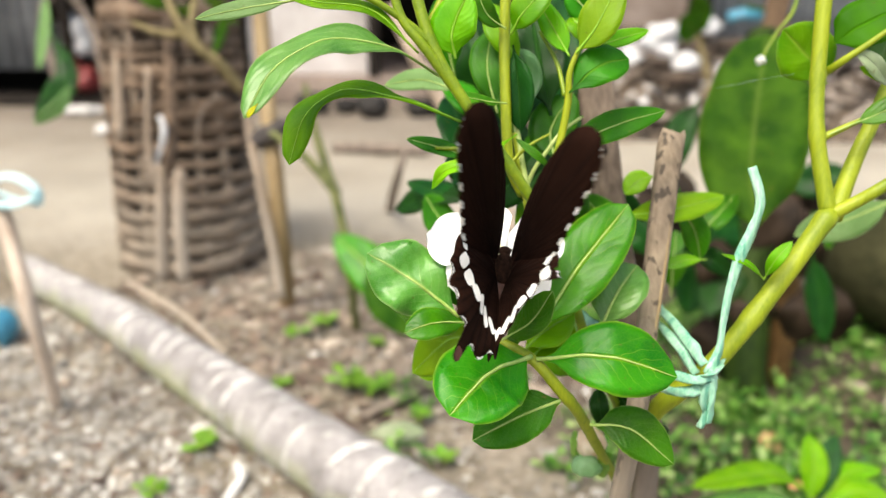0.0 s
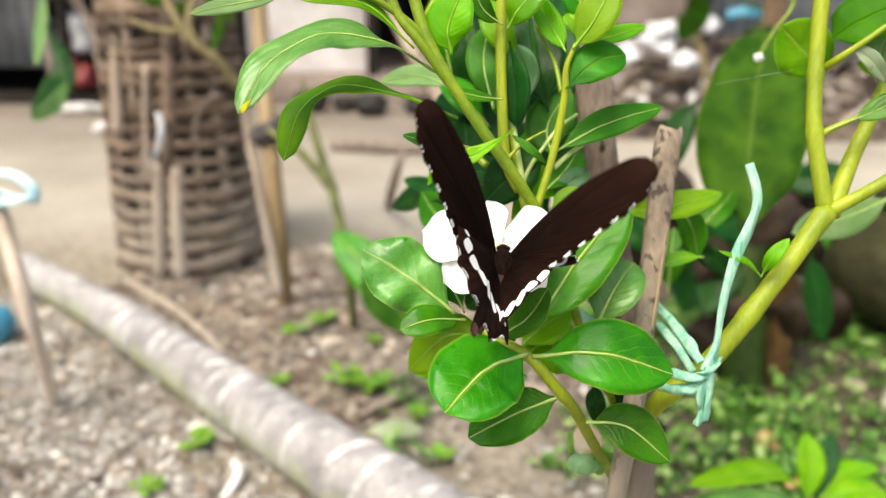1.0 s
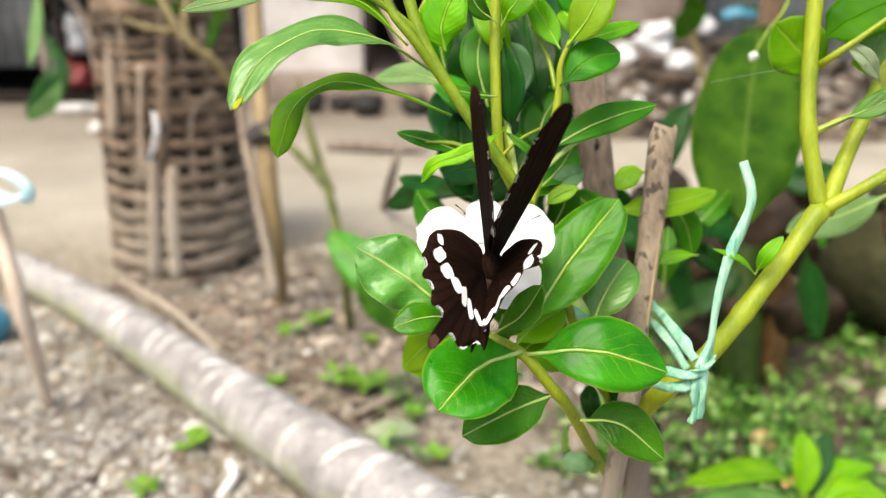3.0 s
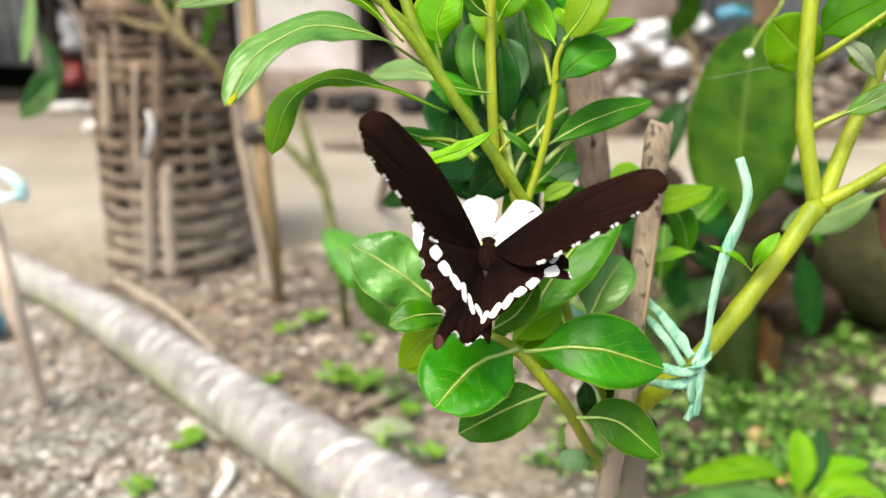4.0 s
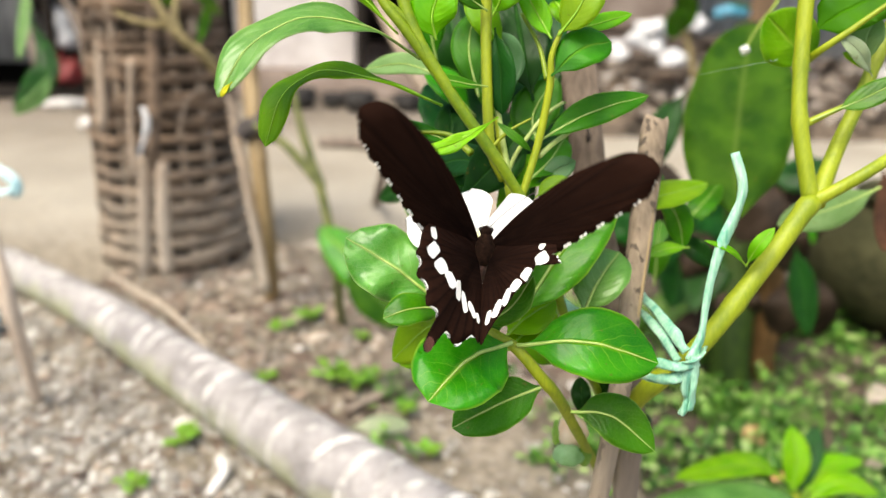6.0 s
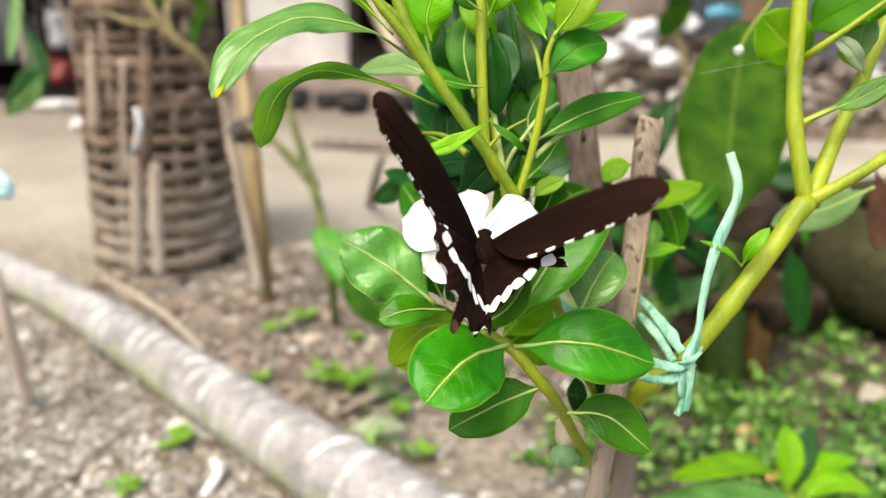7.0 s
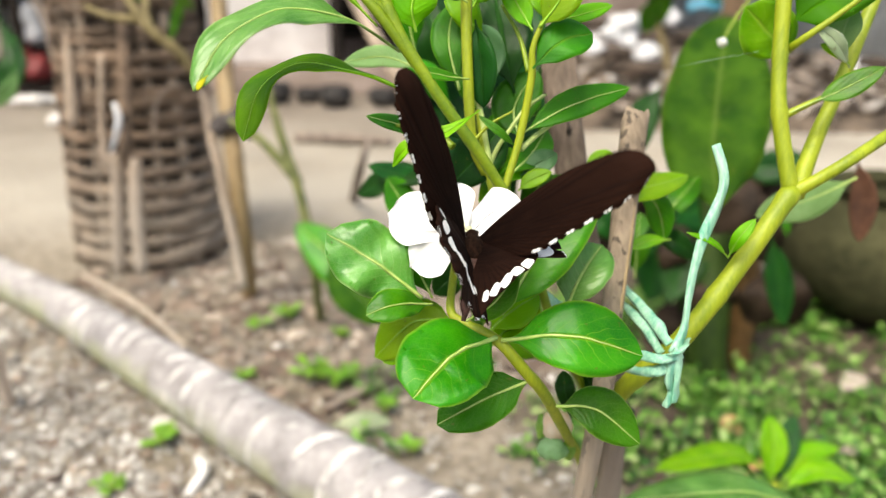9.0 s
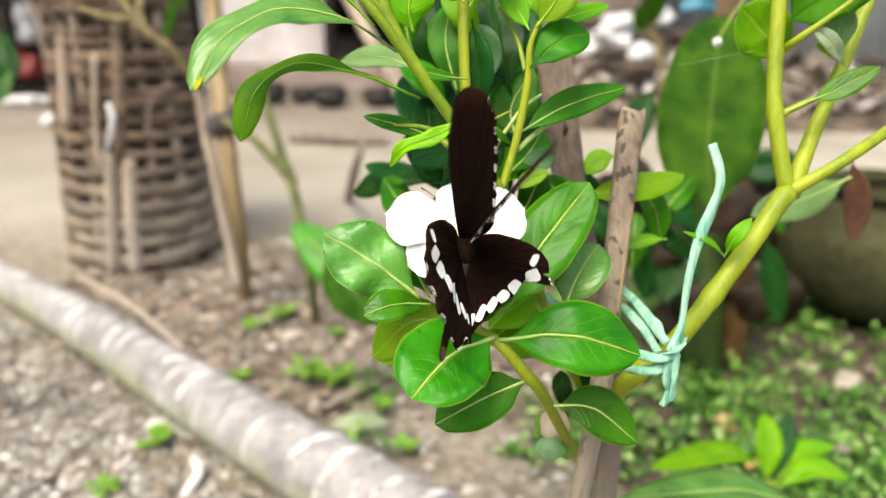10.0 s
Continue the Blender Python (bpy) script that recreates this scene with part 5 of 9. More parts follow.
# the ringed pole on the ground
def bark_material():
    """Grey bark, mossy and damp on its lower flank."""
    m = stuff_material("palm_bark", (0.155, 0.142, 0.138), (0.42, 0.395, 0.392), 26, rough=0.85, bump=0.6, depth=0.004, spread=(0.3, 0.62))
    t = m.node_tree
    b = t.nodes["Principled BSDF"]
    c = b.inputs["Base Color"].links[0].from_socket
    s = node(t, "SeparateXYZ")
    t.links.new(node(t, "TexCoord").outputs["Object"], s.inputs[0])
    h = math_(t, "ADD", math_(t, "MULTIPLY", s.outputs[2], -14.0), math_(t, "MULTIPLY", grain(t, 18, 5), 0.9))
    t.links.new(mix(t, ramp(t, h, (0.20, 0.0), (0.66, 0.8)), c, (0.34, 0.36, 0.18)), b.inputs["Base Color"])
    return m


BARK = bark_material()
BLEACHED = stuff_material("bleached_wood", (0.62, 0.60, 0.57), (0.80, 0.78, 0.76), 34, rough=0.85, bump=0.5, depth=0.002)
RING = stuff_material("ring_scar", (0.24, 0.222, 0.215), (0.70, 0.675, 0.655), 46, rough=0.85, bump=0.6, depth=0.002, spread=(0.40, 0.60), vary=0.6)
log = thing("palm_log", "grey palm trunk with pale ring scars lying on soil", "log", at=(-0.7676, 1.1793, 0.034))
_mid = [Vector(q) - Vector(log.location) for q in ((-0.7676, 1.1793, 0.034), (-0.5187, 0.988, 0.034), (-0.3841, 0.8679, 0.034), (-0.185, 0.6891, 0.036), (-0.1102, 0.6237, 0.037), (-0.0124, 0.5373, 0.038), (0.1069, 0.4339, 0.038))]
_line = spline(_mid, 240)
_along = np.cumsum([0.0] + [(q - p).length for p, q in zip(_line, _line[1:])])
_length = float(_along[-1])
part("trunk", tube(bmesh.new(), _mid, [0.029, 0.034, 0.037, 0.040, 0.042], n=70, sides=28, wobble=0.025, seed=2), BARK, log)
_d = 0.03
_k = 0
while _d < _length - 0.03:
    _i = min(239, int(np.searchsorted(_along, _d)))
    _c, _dir = _line[_i], (_line[_i + 1] - _line[_i]).normalized()
    _n = _dir.cross(Vector((0, 0, 1))).normalized()
    _r = float(np.interp(_i / 240, (0, 0.25, 0.5, 0.75, 1), (0.029, 0.034, 0.037, 0.040, 0.042))) * 1.012
    _w = 0.0024 + 0.0022 * random.random()
    _tilt = _n * 0.003 * random.uniform(-1, 1)
    part("ring_scar", tube(bmesh.new(), [_c - _dir * _w - _tilt, _c, _c + _dir * _w + _tilt], [_r * 1.000, _r * 1.034, _r * 1.000], n=6, sides=28, wobble=0.012, seed=_k), RING, log)
    _d += random.uniform(0.028, 0.038)
    _k += 1


def lying_stick(name, label, a, b, r, mat, seed):
    m = (Vector(a) + Vector(b)) / 2 + Vector((0.01, 0.005, 0.003))
    return tagged(part(name, tube(bmesh.new(), [a, m, b], [r, r * 1.1, r * 0.7], n=14, sides=8, wobble=0.25, seed=seed), mat), label, "stick")


lying_stick("dry_stick", "pale dry stick lying on the soil", (-0.5907, 1.1896, 0.008), (-0.3237, 0.9174, 0.008), 0.006, WEAVE_PALE, 1)
lying_stick("dry_stick", "grey twig lying on dark soil", (-0.1057, 0.7636, 0.006), (-0.0205, 0.843, 0.006), 0.005, BAMBOO_OLD, 2)
lying_stick("dry_stick", "bleached splinter lying on gravel", (-0.2249, 0.605, 0.006), (-0.2313, 0.659, 0.01), 0.005, BLEACHED, 3)
lying_stick("dry_stick", "thick grey root lying in the yard", (-0.4152, 2.3984, 0.02), (-0.0832, 2.355, 0.02), 0.02, BAMBOO_OLD, 4)
lying_stick("dry_stick", "reddish dry palm rib on the soil", (-0.0763, 0.6298, 0.006), (0.0026, 0.5981, 0.006), 0.008, BAMBOO_OLD, 6)

# pale pole that leans behind the bush, and dry orange leaves by the low plant
_bm = tube(bmesh.new(), [(-0.1193, 1.3990, 0.4834), (-0.0563, 1.3075, 0.3854), (0.0088, 1.2172, 0.2909), (0.12, 1.06, 0.12), (0.19, 0.96, -0.01)], [0.012, 0.015, 0.016, 0.016], n=24, sides=10, wobble=0.15, seed=6)
tagged(part("leaning_pole", _bm, WEAVE_PALE), "pale bare pole leaning behind the bush", "pole")
ORANGE = stuff_material("orange_leaf", (0.42, 0.20, 0.07), (0.75, 0.48, 0.26), 60, rough=0.7)
for _pts, _w in ((((0.355, 0.690, 0.012), (0.368, 0.702, 0.022), (0.385, 0.700, 0.010)), 0.020), (((0.325, 0.570, 0.055), (0.338, 0.580, 0.062), (0.345, 0.592, 0.050)), 0.022), (((0.375, 0.840, 0.010), (0.390, 0.846, 0.020), (0.400, 0.860, 0.008)), 0.024)):
    tagged(leaf(None, _pts, _w, ORANGE, face=(0.2, 0.0, 1.0), rib=False, n=8, fold=0.5, wave=0.3), "curled dry orange leaf among the weeds", "leaf", "dry leaves among the weeds")
for _pts, _w in ((((0.545, 0.778, 0.012), (0.566, 0.792, 0.022), (0.60, 0.796, 0.012)), 0.028), (((0.47, 0.66, 0.012), (0.49, 0.655, 0.02), (0.51, 0.67, 0.010)), 0.018)):
    tagged(leaf(None, _pts, _w, WEAVE_PALE, face=(0.2, 0.0, 1.0), rib=False, n=10, fold=0.6, wave=0.4, blunt=1.1), "pale dry leaf lying on the weeds", "leaf", "dry leaves among the weeds")

# woven bamboo guard round a sapling
guard = thing("tree_guard", "grey brown woven bamboo guard round a sapling", "tree guard", at=(-0.5077, 1.2349, 0))
guard.location.x -= 0.0135
guard.location.y += 0.125
RAD, STAVES = 0.139, 16


def band(z, h, phase, k):
    """One woven strip that passes before and behind the staves."""
    bm = bmesh.new()
    rings = []
    n = 80
    taper = 1 - 0.36 * z
    for i in range(n):
        th = i / n * math.tau
        r = RAD * taper + 0.004 + 0.0034 * math.cos(th * STAVES / 2 + phase) + 0.003 * noise.noise(Vector((math.cos(th) * 2, math.sin(th) * 2, k)))
        zz = z + 0.007 * noise.noise(Vector((math.cos(th) * 1.5, math.sin(th) * 1.5, k + 9)))
        hh = h * (1 + 0.35 * noise.noise(Vector((math.cos(th) * 2.5, math.sin(th) * 2.5, k + 4))))
        o = Vector((math.cos(th), math.sin(th), 0))
        rings.append([bm.verts.new(o * (r + dr) + Vector((0, 0, zz + dz))) for dr, dz in ((0.002, -hh / 2), (0.0028, 0), (0.002, hh / 2), (-0.002, hh / 2), (-0.002, -hh / 2))])
    for i in range(n):
        a, b = rings[i], rings[(i + 1) % n]
        for k2 in range(5):
            bm.faces.new((a[k2], b[k2], b[(k2 + 1) % 5], a[(k2 + 1) % 5]))
    bmesh.ops.recalc_face_normals(bm, faces=bm.faces)
    return part("band", bm, WEAVE, guard)


# a dark shell is added: the shade inside the guard is put into it
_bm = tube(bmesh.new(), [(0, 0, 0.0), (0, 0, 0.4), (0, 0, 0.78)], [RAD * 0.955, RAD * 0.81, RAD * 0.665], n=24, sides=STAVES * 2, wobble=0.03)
part("lining", _bm, SHADE_SHELL, guard, "added dark shell for the shaded inside")
# broad flat strips, some slipped apart so that the dark inside shows between them
_strip = random.Random(12)
_z, _k = 0.012, 0
while _z < 0.80:
    _h = _strip.choice((0.012, 0.018, 0.024, 0.030))
    band(_z + _h / 2, _h, math.pi * (_k % 2), _k * 1.7)
    _z += _h + _strip.choice((0.002, 0.003, 0.005, 0.010, 0.016))
    _k += 1
for _k in range(STAVES):
    _th = (_k + 0.35) / STAVES * math.tau
    _o = Vector((math.cos(_th), math.sin(_th), 0)) * RAD
    _t = Vector((-math.sin(_th), math.cos(_th), 0)) * 0.004 * math.sin(_k * 3.1)
    _wide = (0.008, 0.006, 0.009)[_k % 3]
    _bm = tube(bmesh.new(), [_o + Vector((0, 0, -0.01)), _o * 0.856 + _t + Vector((0, 0, 0.4)), _o * 0.712 - _t + Vector((0, 0, 0.80 + 0.03 * math.sin(_k * 2.3)))], [_wide, _wide, _wide * 0.8], n=14, sides=8, squash=0.35, wobble=0.2, seed=_k)
    part("stave", _bm, WEAVE_PALE if _k % 3 else WEAVE, guard)
# pale staves lashed outside
for _name, _pts, _w, _m in (
        ("stave", [(-0.5663, 1.1926, 0.2673), (-0.5753, 1.241, 0.3757), (-0.5805, 1.3117, 0.5325)], 0.010, WEAVE_PALE),
        ("stave", [(-0.4911, 1.1143, 0.0397), (-0.492, 1.1415, 0.1324), (-0.4952, 1.1764, 0.2323)], 0.011, WEAVE_PALE),
        ("stave", [(-0.4524, 1.1105, 0.0418), (-0.4593, 1.1374, 0.1341), (-0.4604, 1.169, 0.2245)], 0.012, WEAVE_PALE),
        ("stave", [(-0.5101, 1.1633, 0.1959), (-0.5169, 1.1918, 0.2776), (-0.5182, 1.2299, 0.3865)], 0.006, WEAVE_PALE),
        ("stave", [(-0.4756, 1.1638, 0.2255), (-0.4753, 1.2111, 0.3606), (-0.4831, 1.2708, 0.5316)], 0.011, WEAVE)):
    part(_name, tube(bmesh.new(), [Vector(q) - Vector(guard.location) for q in _pts], [_w, _w, _w * 0.9], n=10, sides=8, squash=0.4, wobble=0.2, seed=_w * 900), _m, guard)
WHITE = stuff_material("white_plastic", (0.60, 0.60, 0.62), (0.82, 0.82, 0.82), 30, rough=0.5, bump=0.5, depth=0.01)
part("white_strip", tube(bmesh.new(), [Vector(q) - Vector(guard.location) for q in ((-0.4891, 1.147, 0.2388), (-0.4754, 1.1578, 0.284), (-0.4835, 1.1734, 0.3141))], [0.003, 0.006, 0.005], n=10, sides=8, squash=0.4, wobble=0.3), WHITE, guard, "white plastic strip")
part("wire_loop", tube(bmesh.new(), [Vector(q) - Vector(guard.location) for q in ((-0.4229, 1.1577, 0.2657), (-0.416, 1.1698, 0.3151), (-0.3967, 1.1786, 0.339), (-0.3769, 1.1859, 0.3438))], [0.0015, 0.0022, 0.0015], n=14, sides=8), BAMBOO_OLD, guard, "pale bent wire")

# cane pole beside the guard, with its peeling white bark and dark tie
cane = thing("cane_pole", "ochre cane pole with peeling pale bark and dark tie", "pole", at=(-0.2704, 1.0878, 0))
_o = Vector(cane.location)
part("pole", tube(bmesh.new(), [Vector(q) - _o for q in ((-0.2796, 1.1221, -0.02), (-0.2691, 1.0623, 0.1967), (-0.296, 1.1433, 0.3692), (-0.3176, 1.2328, 0.5653))], [0.014, 0.0135, 0.013], n=30, sides=12, wobble=0.08, nodes=(0.2, 0.45, 0.7)), CANE, cane)
part("bark_strip", tube(bmesh.new(), [Vector(q) - _o for q in ((-0.2591, 1.0083, 0.0573), (-0.2944, 1.0656, 0.2228), (-0.3238, 1.1136, 0.3463))], [0.008, 0.009, 0.006], n=18, sides=8, squash=0.45, wobble=0.35, seed=3), WEAVE_PALE, cane, "pale peeling bark")
TIE = stuff_material("dark_cloth", (0.03, 0.025, 0.025), (0.10, 0.085, 0.08), 60, rough=0.9)
part("tie", tube(bmesh.new(), [Vector(q) - _o for q in ((-0.3011, 1.0782, 0.2893), (-0.2791, 1.0777, 0.3018), (-0.2527, 1.0866, 0.3109), (-0.2474, 1.0796, 0.2754))], [0.012, 0.016, 0.012, 0.008], n=14, sides=8, wobble=0.4), TIE, cane, "dark rag tie")

# bare branch across the guard
branch = thing("bare_branch", "olive brown bare branch with side twigs", "branch", at=(-0.3241, 1.1019, 0.3734))
_o = Vector(branch.location)
TWIG = stuff_material("olive_twig", (0.13, 0.10, 0.04), (0.30, 0.24, 0.11), 60, rough=0.75)
part("limb", tube(bmesh.new(), [Vector(q) - _o for q in ((-0.3227, 1.1093, 0.3641), (-0.348, 1.0908, 0.4036), (-0.3791, 1.0798, 0.4342), (-0.4048, 1.0819, 0.4721), (-0.4261, 1.1006, 0.5265))], [0.009, 0.008, 0.007, 0.005], n=24, sides=8, wobble=0.2, nodes=(0.3, 0.6)), TWIG, branch)
part("twig", tube(bmesh.new(), [Vector(q) - _o for q in ((-0.3791, 1.0798, 0.4342), (-0.3891, 1.1005, 0.4638), (-0.3833, 1.128, 0.5117))], [0.007, 0.006, 0.004], n=12, sides=8), TWIG, branch)
part("twig", tube(bmesh.new(), [Vector(q) - _o for q in ((-0.3918, 1.0839, 0.4468), (-0.4293, 1.0738, 0.4501), (-0.4666, 1.0779, 0.464))], [0.006, 0.005, 0.003], n=12, sides=8), TWIG, branch)
for _pts, _w in ((((-0.4131, 1.0845, 0.4798), (-0.4337, 1.0789, 0.4953), (-0.4584, 1.0838, 0.5106)), 0.03), (((-0.3573, 1.0817, 0.4084), (-0.3485, 1.1062, 0.4477), (-0.3404, 1.1176, 0.4798)), 0.02), (((-0.3832, 1.1252, 0.5037), (-0.3533, 1.1202, 0.4878), (-0.3232, 1.111, 0.4599)), 0.025), (((-0.3831, 1.1224, 0.4957), (-0.3961, 1.1059, 0.4797), (-0.413, 1.1084, 0.4875)), 0.02)):
    leaf(branch, [Vector(q) - _o for q in _pts], _w * 0.8, LEAF_OLIVE, face=Vector((0, 0, 0.5)) - _o, rib=False)

# young sapling in the yard
sapling = thing("sapling", "thin green brown sapling stem in the yard", "sapling", at=(-0.1451, 1.0099, 0))
_o = Vector(sapling.location)
GREENTWIG = stuff_material("green_twig", (0.07, 0.085, 0.022), (0.19, 0.20, 0.065), 60, rough=0.75)
part("stem", tube(bmesh.new(), [Vector(q) - _o for q in ((-0.1477, 1.0261, -0.01), (-0.1446, 0.9645, 0.1226), (-0.1621, 0.9859, 0.2149), (-0.1816, 1.0058, 0.2727), (-0.1944, 1.019, 0.3112), (-0.2116, 1.043, 0.3806))], [0.007, 0.007, 0.007, 0.004], n=26, sides=8, wobble=0.2, nodes=(0.5,)), GREENTWIG, sapling)
part("twig", tube(bmesh.new(), [Vector(q) - _o for q in ((-0.1623, 0.9913, 0.2303), (-0.1938, 1.0028, 0.2649), (-0.2228, 1.0117, 0.2918), (-0.2625, 1.0289, 0.313))], [0.008, 0.007, 0.005], n=16, sides=8, wobble=0.2), GREENTWIG, sapling)
part("twig", tube(bmesh.new(), [Vector(q) - _o for q in ((-0.1586, 1.7194, -0), (-0.1148, 1.4716, 0.1466), (-0.0997, 1.4886, 0.1944))], [0.012, 0.009, 0.006], n=12, sides=8, wobble=0.2), BAMBOO_OLD, sapling)

# stick with pale blue ribbon at the plot's edge
PEELED = stuff_material("peeled_wood", (0.36, 0.26, 0.19), (0.66, 0.56, 0.47), 30, rough=0.8, bump=0.5, depth=0.002, stretch=(1, 1, 0.2))
prop = thing("garden_stick", "thin peeled stick with pale blue ribbon in gravel", "stick", at=(-0.4955, 0.7801, 0))
_o = Vector(prop.location)
part("stick", tube(bmesh.new(), [Vector(q) - _o for q in ((-0.5028, 0.7904, -0.01), (-0.4687, 0.724, 0.1493), (-0.502, 0.7593, 0.2521), (-0.5252, 0.78, 0.3125))], [0.007, 0.009, 0.008], n=20, sides=10, wobble=0.25), PEELED, prop)
PALEBLUE = stuff_material("pale_blue_plastic", (0.35, 0.62, 0.68), (0.72, 0.88, 0.90), 60, rough=0.4)
for _pts in (((-0.5152, 0.7662, 0.3028), (-0.4867, 0.7636, 0.3089), (-0.4602, 0.7594, 0.2954), (-0.4604, 0.7586, 0.278), (-0.4833, 0.7602, 0.2838), (-0.5151, 0.7631, 0.2938)), ((-0.5149, 0.7579, 0.2789), (-0.4832, 0.7533, 0.2792), (-0.4613, 0.7558, 0.2853))):
    part("ribbon", tube(bmesh.new(), [Vector(q) - _o for q in _pts], [0.004, 0.006, 0.005, 0.004], n=22, sides=8, squash=0.5, wobble=0.3), PALEBLUE, prop, "pale blue plastic ribbon")
BLUE = stuff_material("blue_plastic", (0.03, 0.18, 0.30), (0.08, 0.34, 0.48), 50, rough=0.4)
tagged(part("blue_scrap", tube(bmesh.new(), [(-0.693, 0.9521, 0.02), (-0.6813, 0.967, 0.03), (-0.6867, 0.9888, 0.035)], [0.03, 0.028, 0.008], n=8, sides=10, wobble=0.4), BLUE), "crumpled blue plastic scrap on the ground", "scrap")

# drooping long leaf over the yard
frond = thing("drooping_leaf", "long drooping green leaf on a bent stalk", "leaf", at=Vector(guard.location))
_o = Vector(frond.location)
part("stalk", tube(bmesh.new(), [(0, 0, 0.0), (-0.005, 0.01, 0.45), (-0.08, -0.06, 0.78), Vector((-0.5775, 1.105, 0.6383)) - _o, Vector((-0.5675, 1.0441, 0.5242)) - _o], [0.012, 0.010, 0.006, 0.004], n=30, sides=8), STEM_DARK, frond)
for _pts, _w, _m, _roll in (
        (((-0.6159, 1.1294, 0.5134), (-0.6032, 1.0887, 0.4585), (-0.5941, 1.0358, 0.3988)), 0.017, LEAF_PALE, 10),
        (((-0.5957, 1.0810, 0.4665), (-0.5467, 1.0253, 0.3987), (-0.5563, 1.0023, 0.3639), (-0.5797, 0.9809, 0.3333)), 0.040, LEAF_DARK, 25),
        (((-0.5374, 1.0159, 0.3873), (-0.5457, 0.9891, 0.3564), (-0.5751, 0.9701, 0.3327)), 0.020, LEAF_PALE, -15)):
    leaf(frond, [Vector(q) - _o for q in _pts], _w, _m, face=Vector((0.0, 0.0, 0.6)) - _o, fold=0.5, roll=_roll, rib=False)


# ---- ground cover ----
def cover_mesh(name, label, spots, size, mat, seed):
    """Small paired leaves on short stalks, in one mesh."""
    rng = np.random.default_rng(seed)
    verts, faces = [], []
    for cx, cy, spread, count in spots:
        for i in range(count):
            x, y = cx + rng.normal(0, spread), cy + rng.normal(0, spread)
            h = abs(rng.normal(0.012, 0.012))
            az = rng.uniform(0, math.tau)
            for a in (az, az + math.pi + rng.normal(0, 0.4)):
                s = size * rng.uniform(0.6, 1.35)
                d = Vector((math.cos(a), math.sin(a), rng.uniform(0.0, 0.7)))
                sd = Vector((-math.sin(a), math.cos(a), rng.normal(0, 0.25)))
                o = Vector((x, y, h))
                k = len(verts)
                for f, w, z in ((0, 0, 0), (0.35, 0.30, 0.05), (0.75, 0.26, 0.02), (1.0, 0, -0.08), (0.75, -0.26, 0.02), (0.35, -0.30, 0.05), (0.5, 0, -0.03)):
                    verts.append(o + d * f * s + sd * w * s + Vector((0, 0, z * s)))
                faces += [(k, k + 1, k + 6), (k + 1, k + 2, k + 6), (k + 2, k + 3, k + 6), (k + 3, k + 4, k + 6), (k + 4, k + 5, k + 6), (k + 5, k, k + 6)]
                verts += [o + Vector((0.0006, 0, 0)), o - Vector((0.0006, 0, 0)), Vector((x - 0.0006, y + 0.002, -0.004)), Vector((x + 0.0006, y + 0.002, -0.004))]
                faces.append((k + 7, k + 8, k + 9, k + 10))
    me = bpy.data.meshes.new(name)
    me.from_pydata([tuple(v) for v in verts], [], faces)
    me.materials.append(mat)
    return tagged(new(name, me), label, "weeds", kind="stuff")


def cover_material(name, stops):
    m, t, b, out = material(name)
    c = ramp(t, node(t, "NewGeometry").outputs["Random Per Island"], *stops)
    t.links.new(c, b.inputs["Base Color"])
    b.inputs["Roughness"].default_value = 0.5
    tr = node(t, "BsdfTranslucent")
    t.links.new(c, tr.inputs["Color"])
    ms = node(t, "MixShader", Fac=0.3)
    t.links.new(b.outputs[0], ms.inputs[1])
    t.links.new(tr.outputs[0], ms.inputs[2])
    t.links.new(ms.outputs[0], out.inputs["Surface"])
    relief(t, b, grain(t, 200, 3), 0.3, 0.0006)
    return m


COVER = cover_material("weed_leaves", ((0.0, (0.025, 0.10, 0.008)), (0.4, (0.080, 0.235, 0.020)), (0.75, (0.20, 0.42, 0.06)), (1.0, (0.45, 0.60, 0.22))))
_rng = random.Random(4)
_spots = []
for _i in range(92):
    _x, _y = _rng.uniform(0.20, 0.90), _rng.uniform(0.52, 1.08)
    if noise.noise(Vector((_x * 6, _y * 6, 3))) > -0.30:
        _spots.append((_x, _y, _rng.uniform(0.016, 0.036), _rng.randint(30, 75)))
cover_mesh("ground_weeds", "low green creeping weeds covering dark soil", _spots, 0.0108, COVER, 2)
cover_mesh("ground_weeds", "scattered low weeds under the bush", [(_rng.uniform(-0.1, 0.3), _rng.uniform(0.62, 0.85), 0.02, 9) for _i in range(14)], 0.013, COVER, 6)


def weed_tuft(at, size, count, seed):
    """A small seedling: a rosette of separate leaves on a short stem."""
    rng = random.Random(seed)
    w = thing("weed_seedling", "small bright green weed seedling in dry soil", "weed", "seedlings round the pole", at=at)
    part("stem", tube(bmesh.new(), [(0, 0, -0.005), (0.002, 0, size * 0.3), (0, 0.002, size * 0.6)], [0.0015, 0.0013, 0.001], n=6, sides=6), STEM, w)
    for k in range(count):
        a = k * 2.4 + rng.uniform(-0.3, 0.3)
        up = rng.uniform(0.1, 0.6)
        d = Vector((math.cos(a), math.sin(a), up)) * size * rng.uniform(0.7, 1.1)
        o = Vector((0, 0, size * rng.uniform(0.2, 0.6)))
        leaf(w, [o, o + d * 0.55 + Vector((0, 0, size * 0.1)), o + d], size * 0.5, LEAF_SEEDLING, face=(0, 0, 3), rib=False, n=8, fold=0.3)
    return w


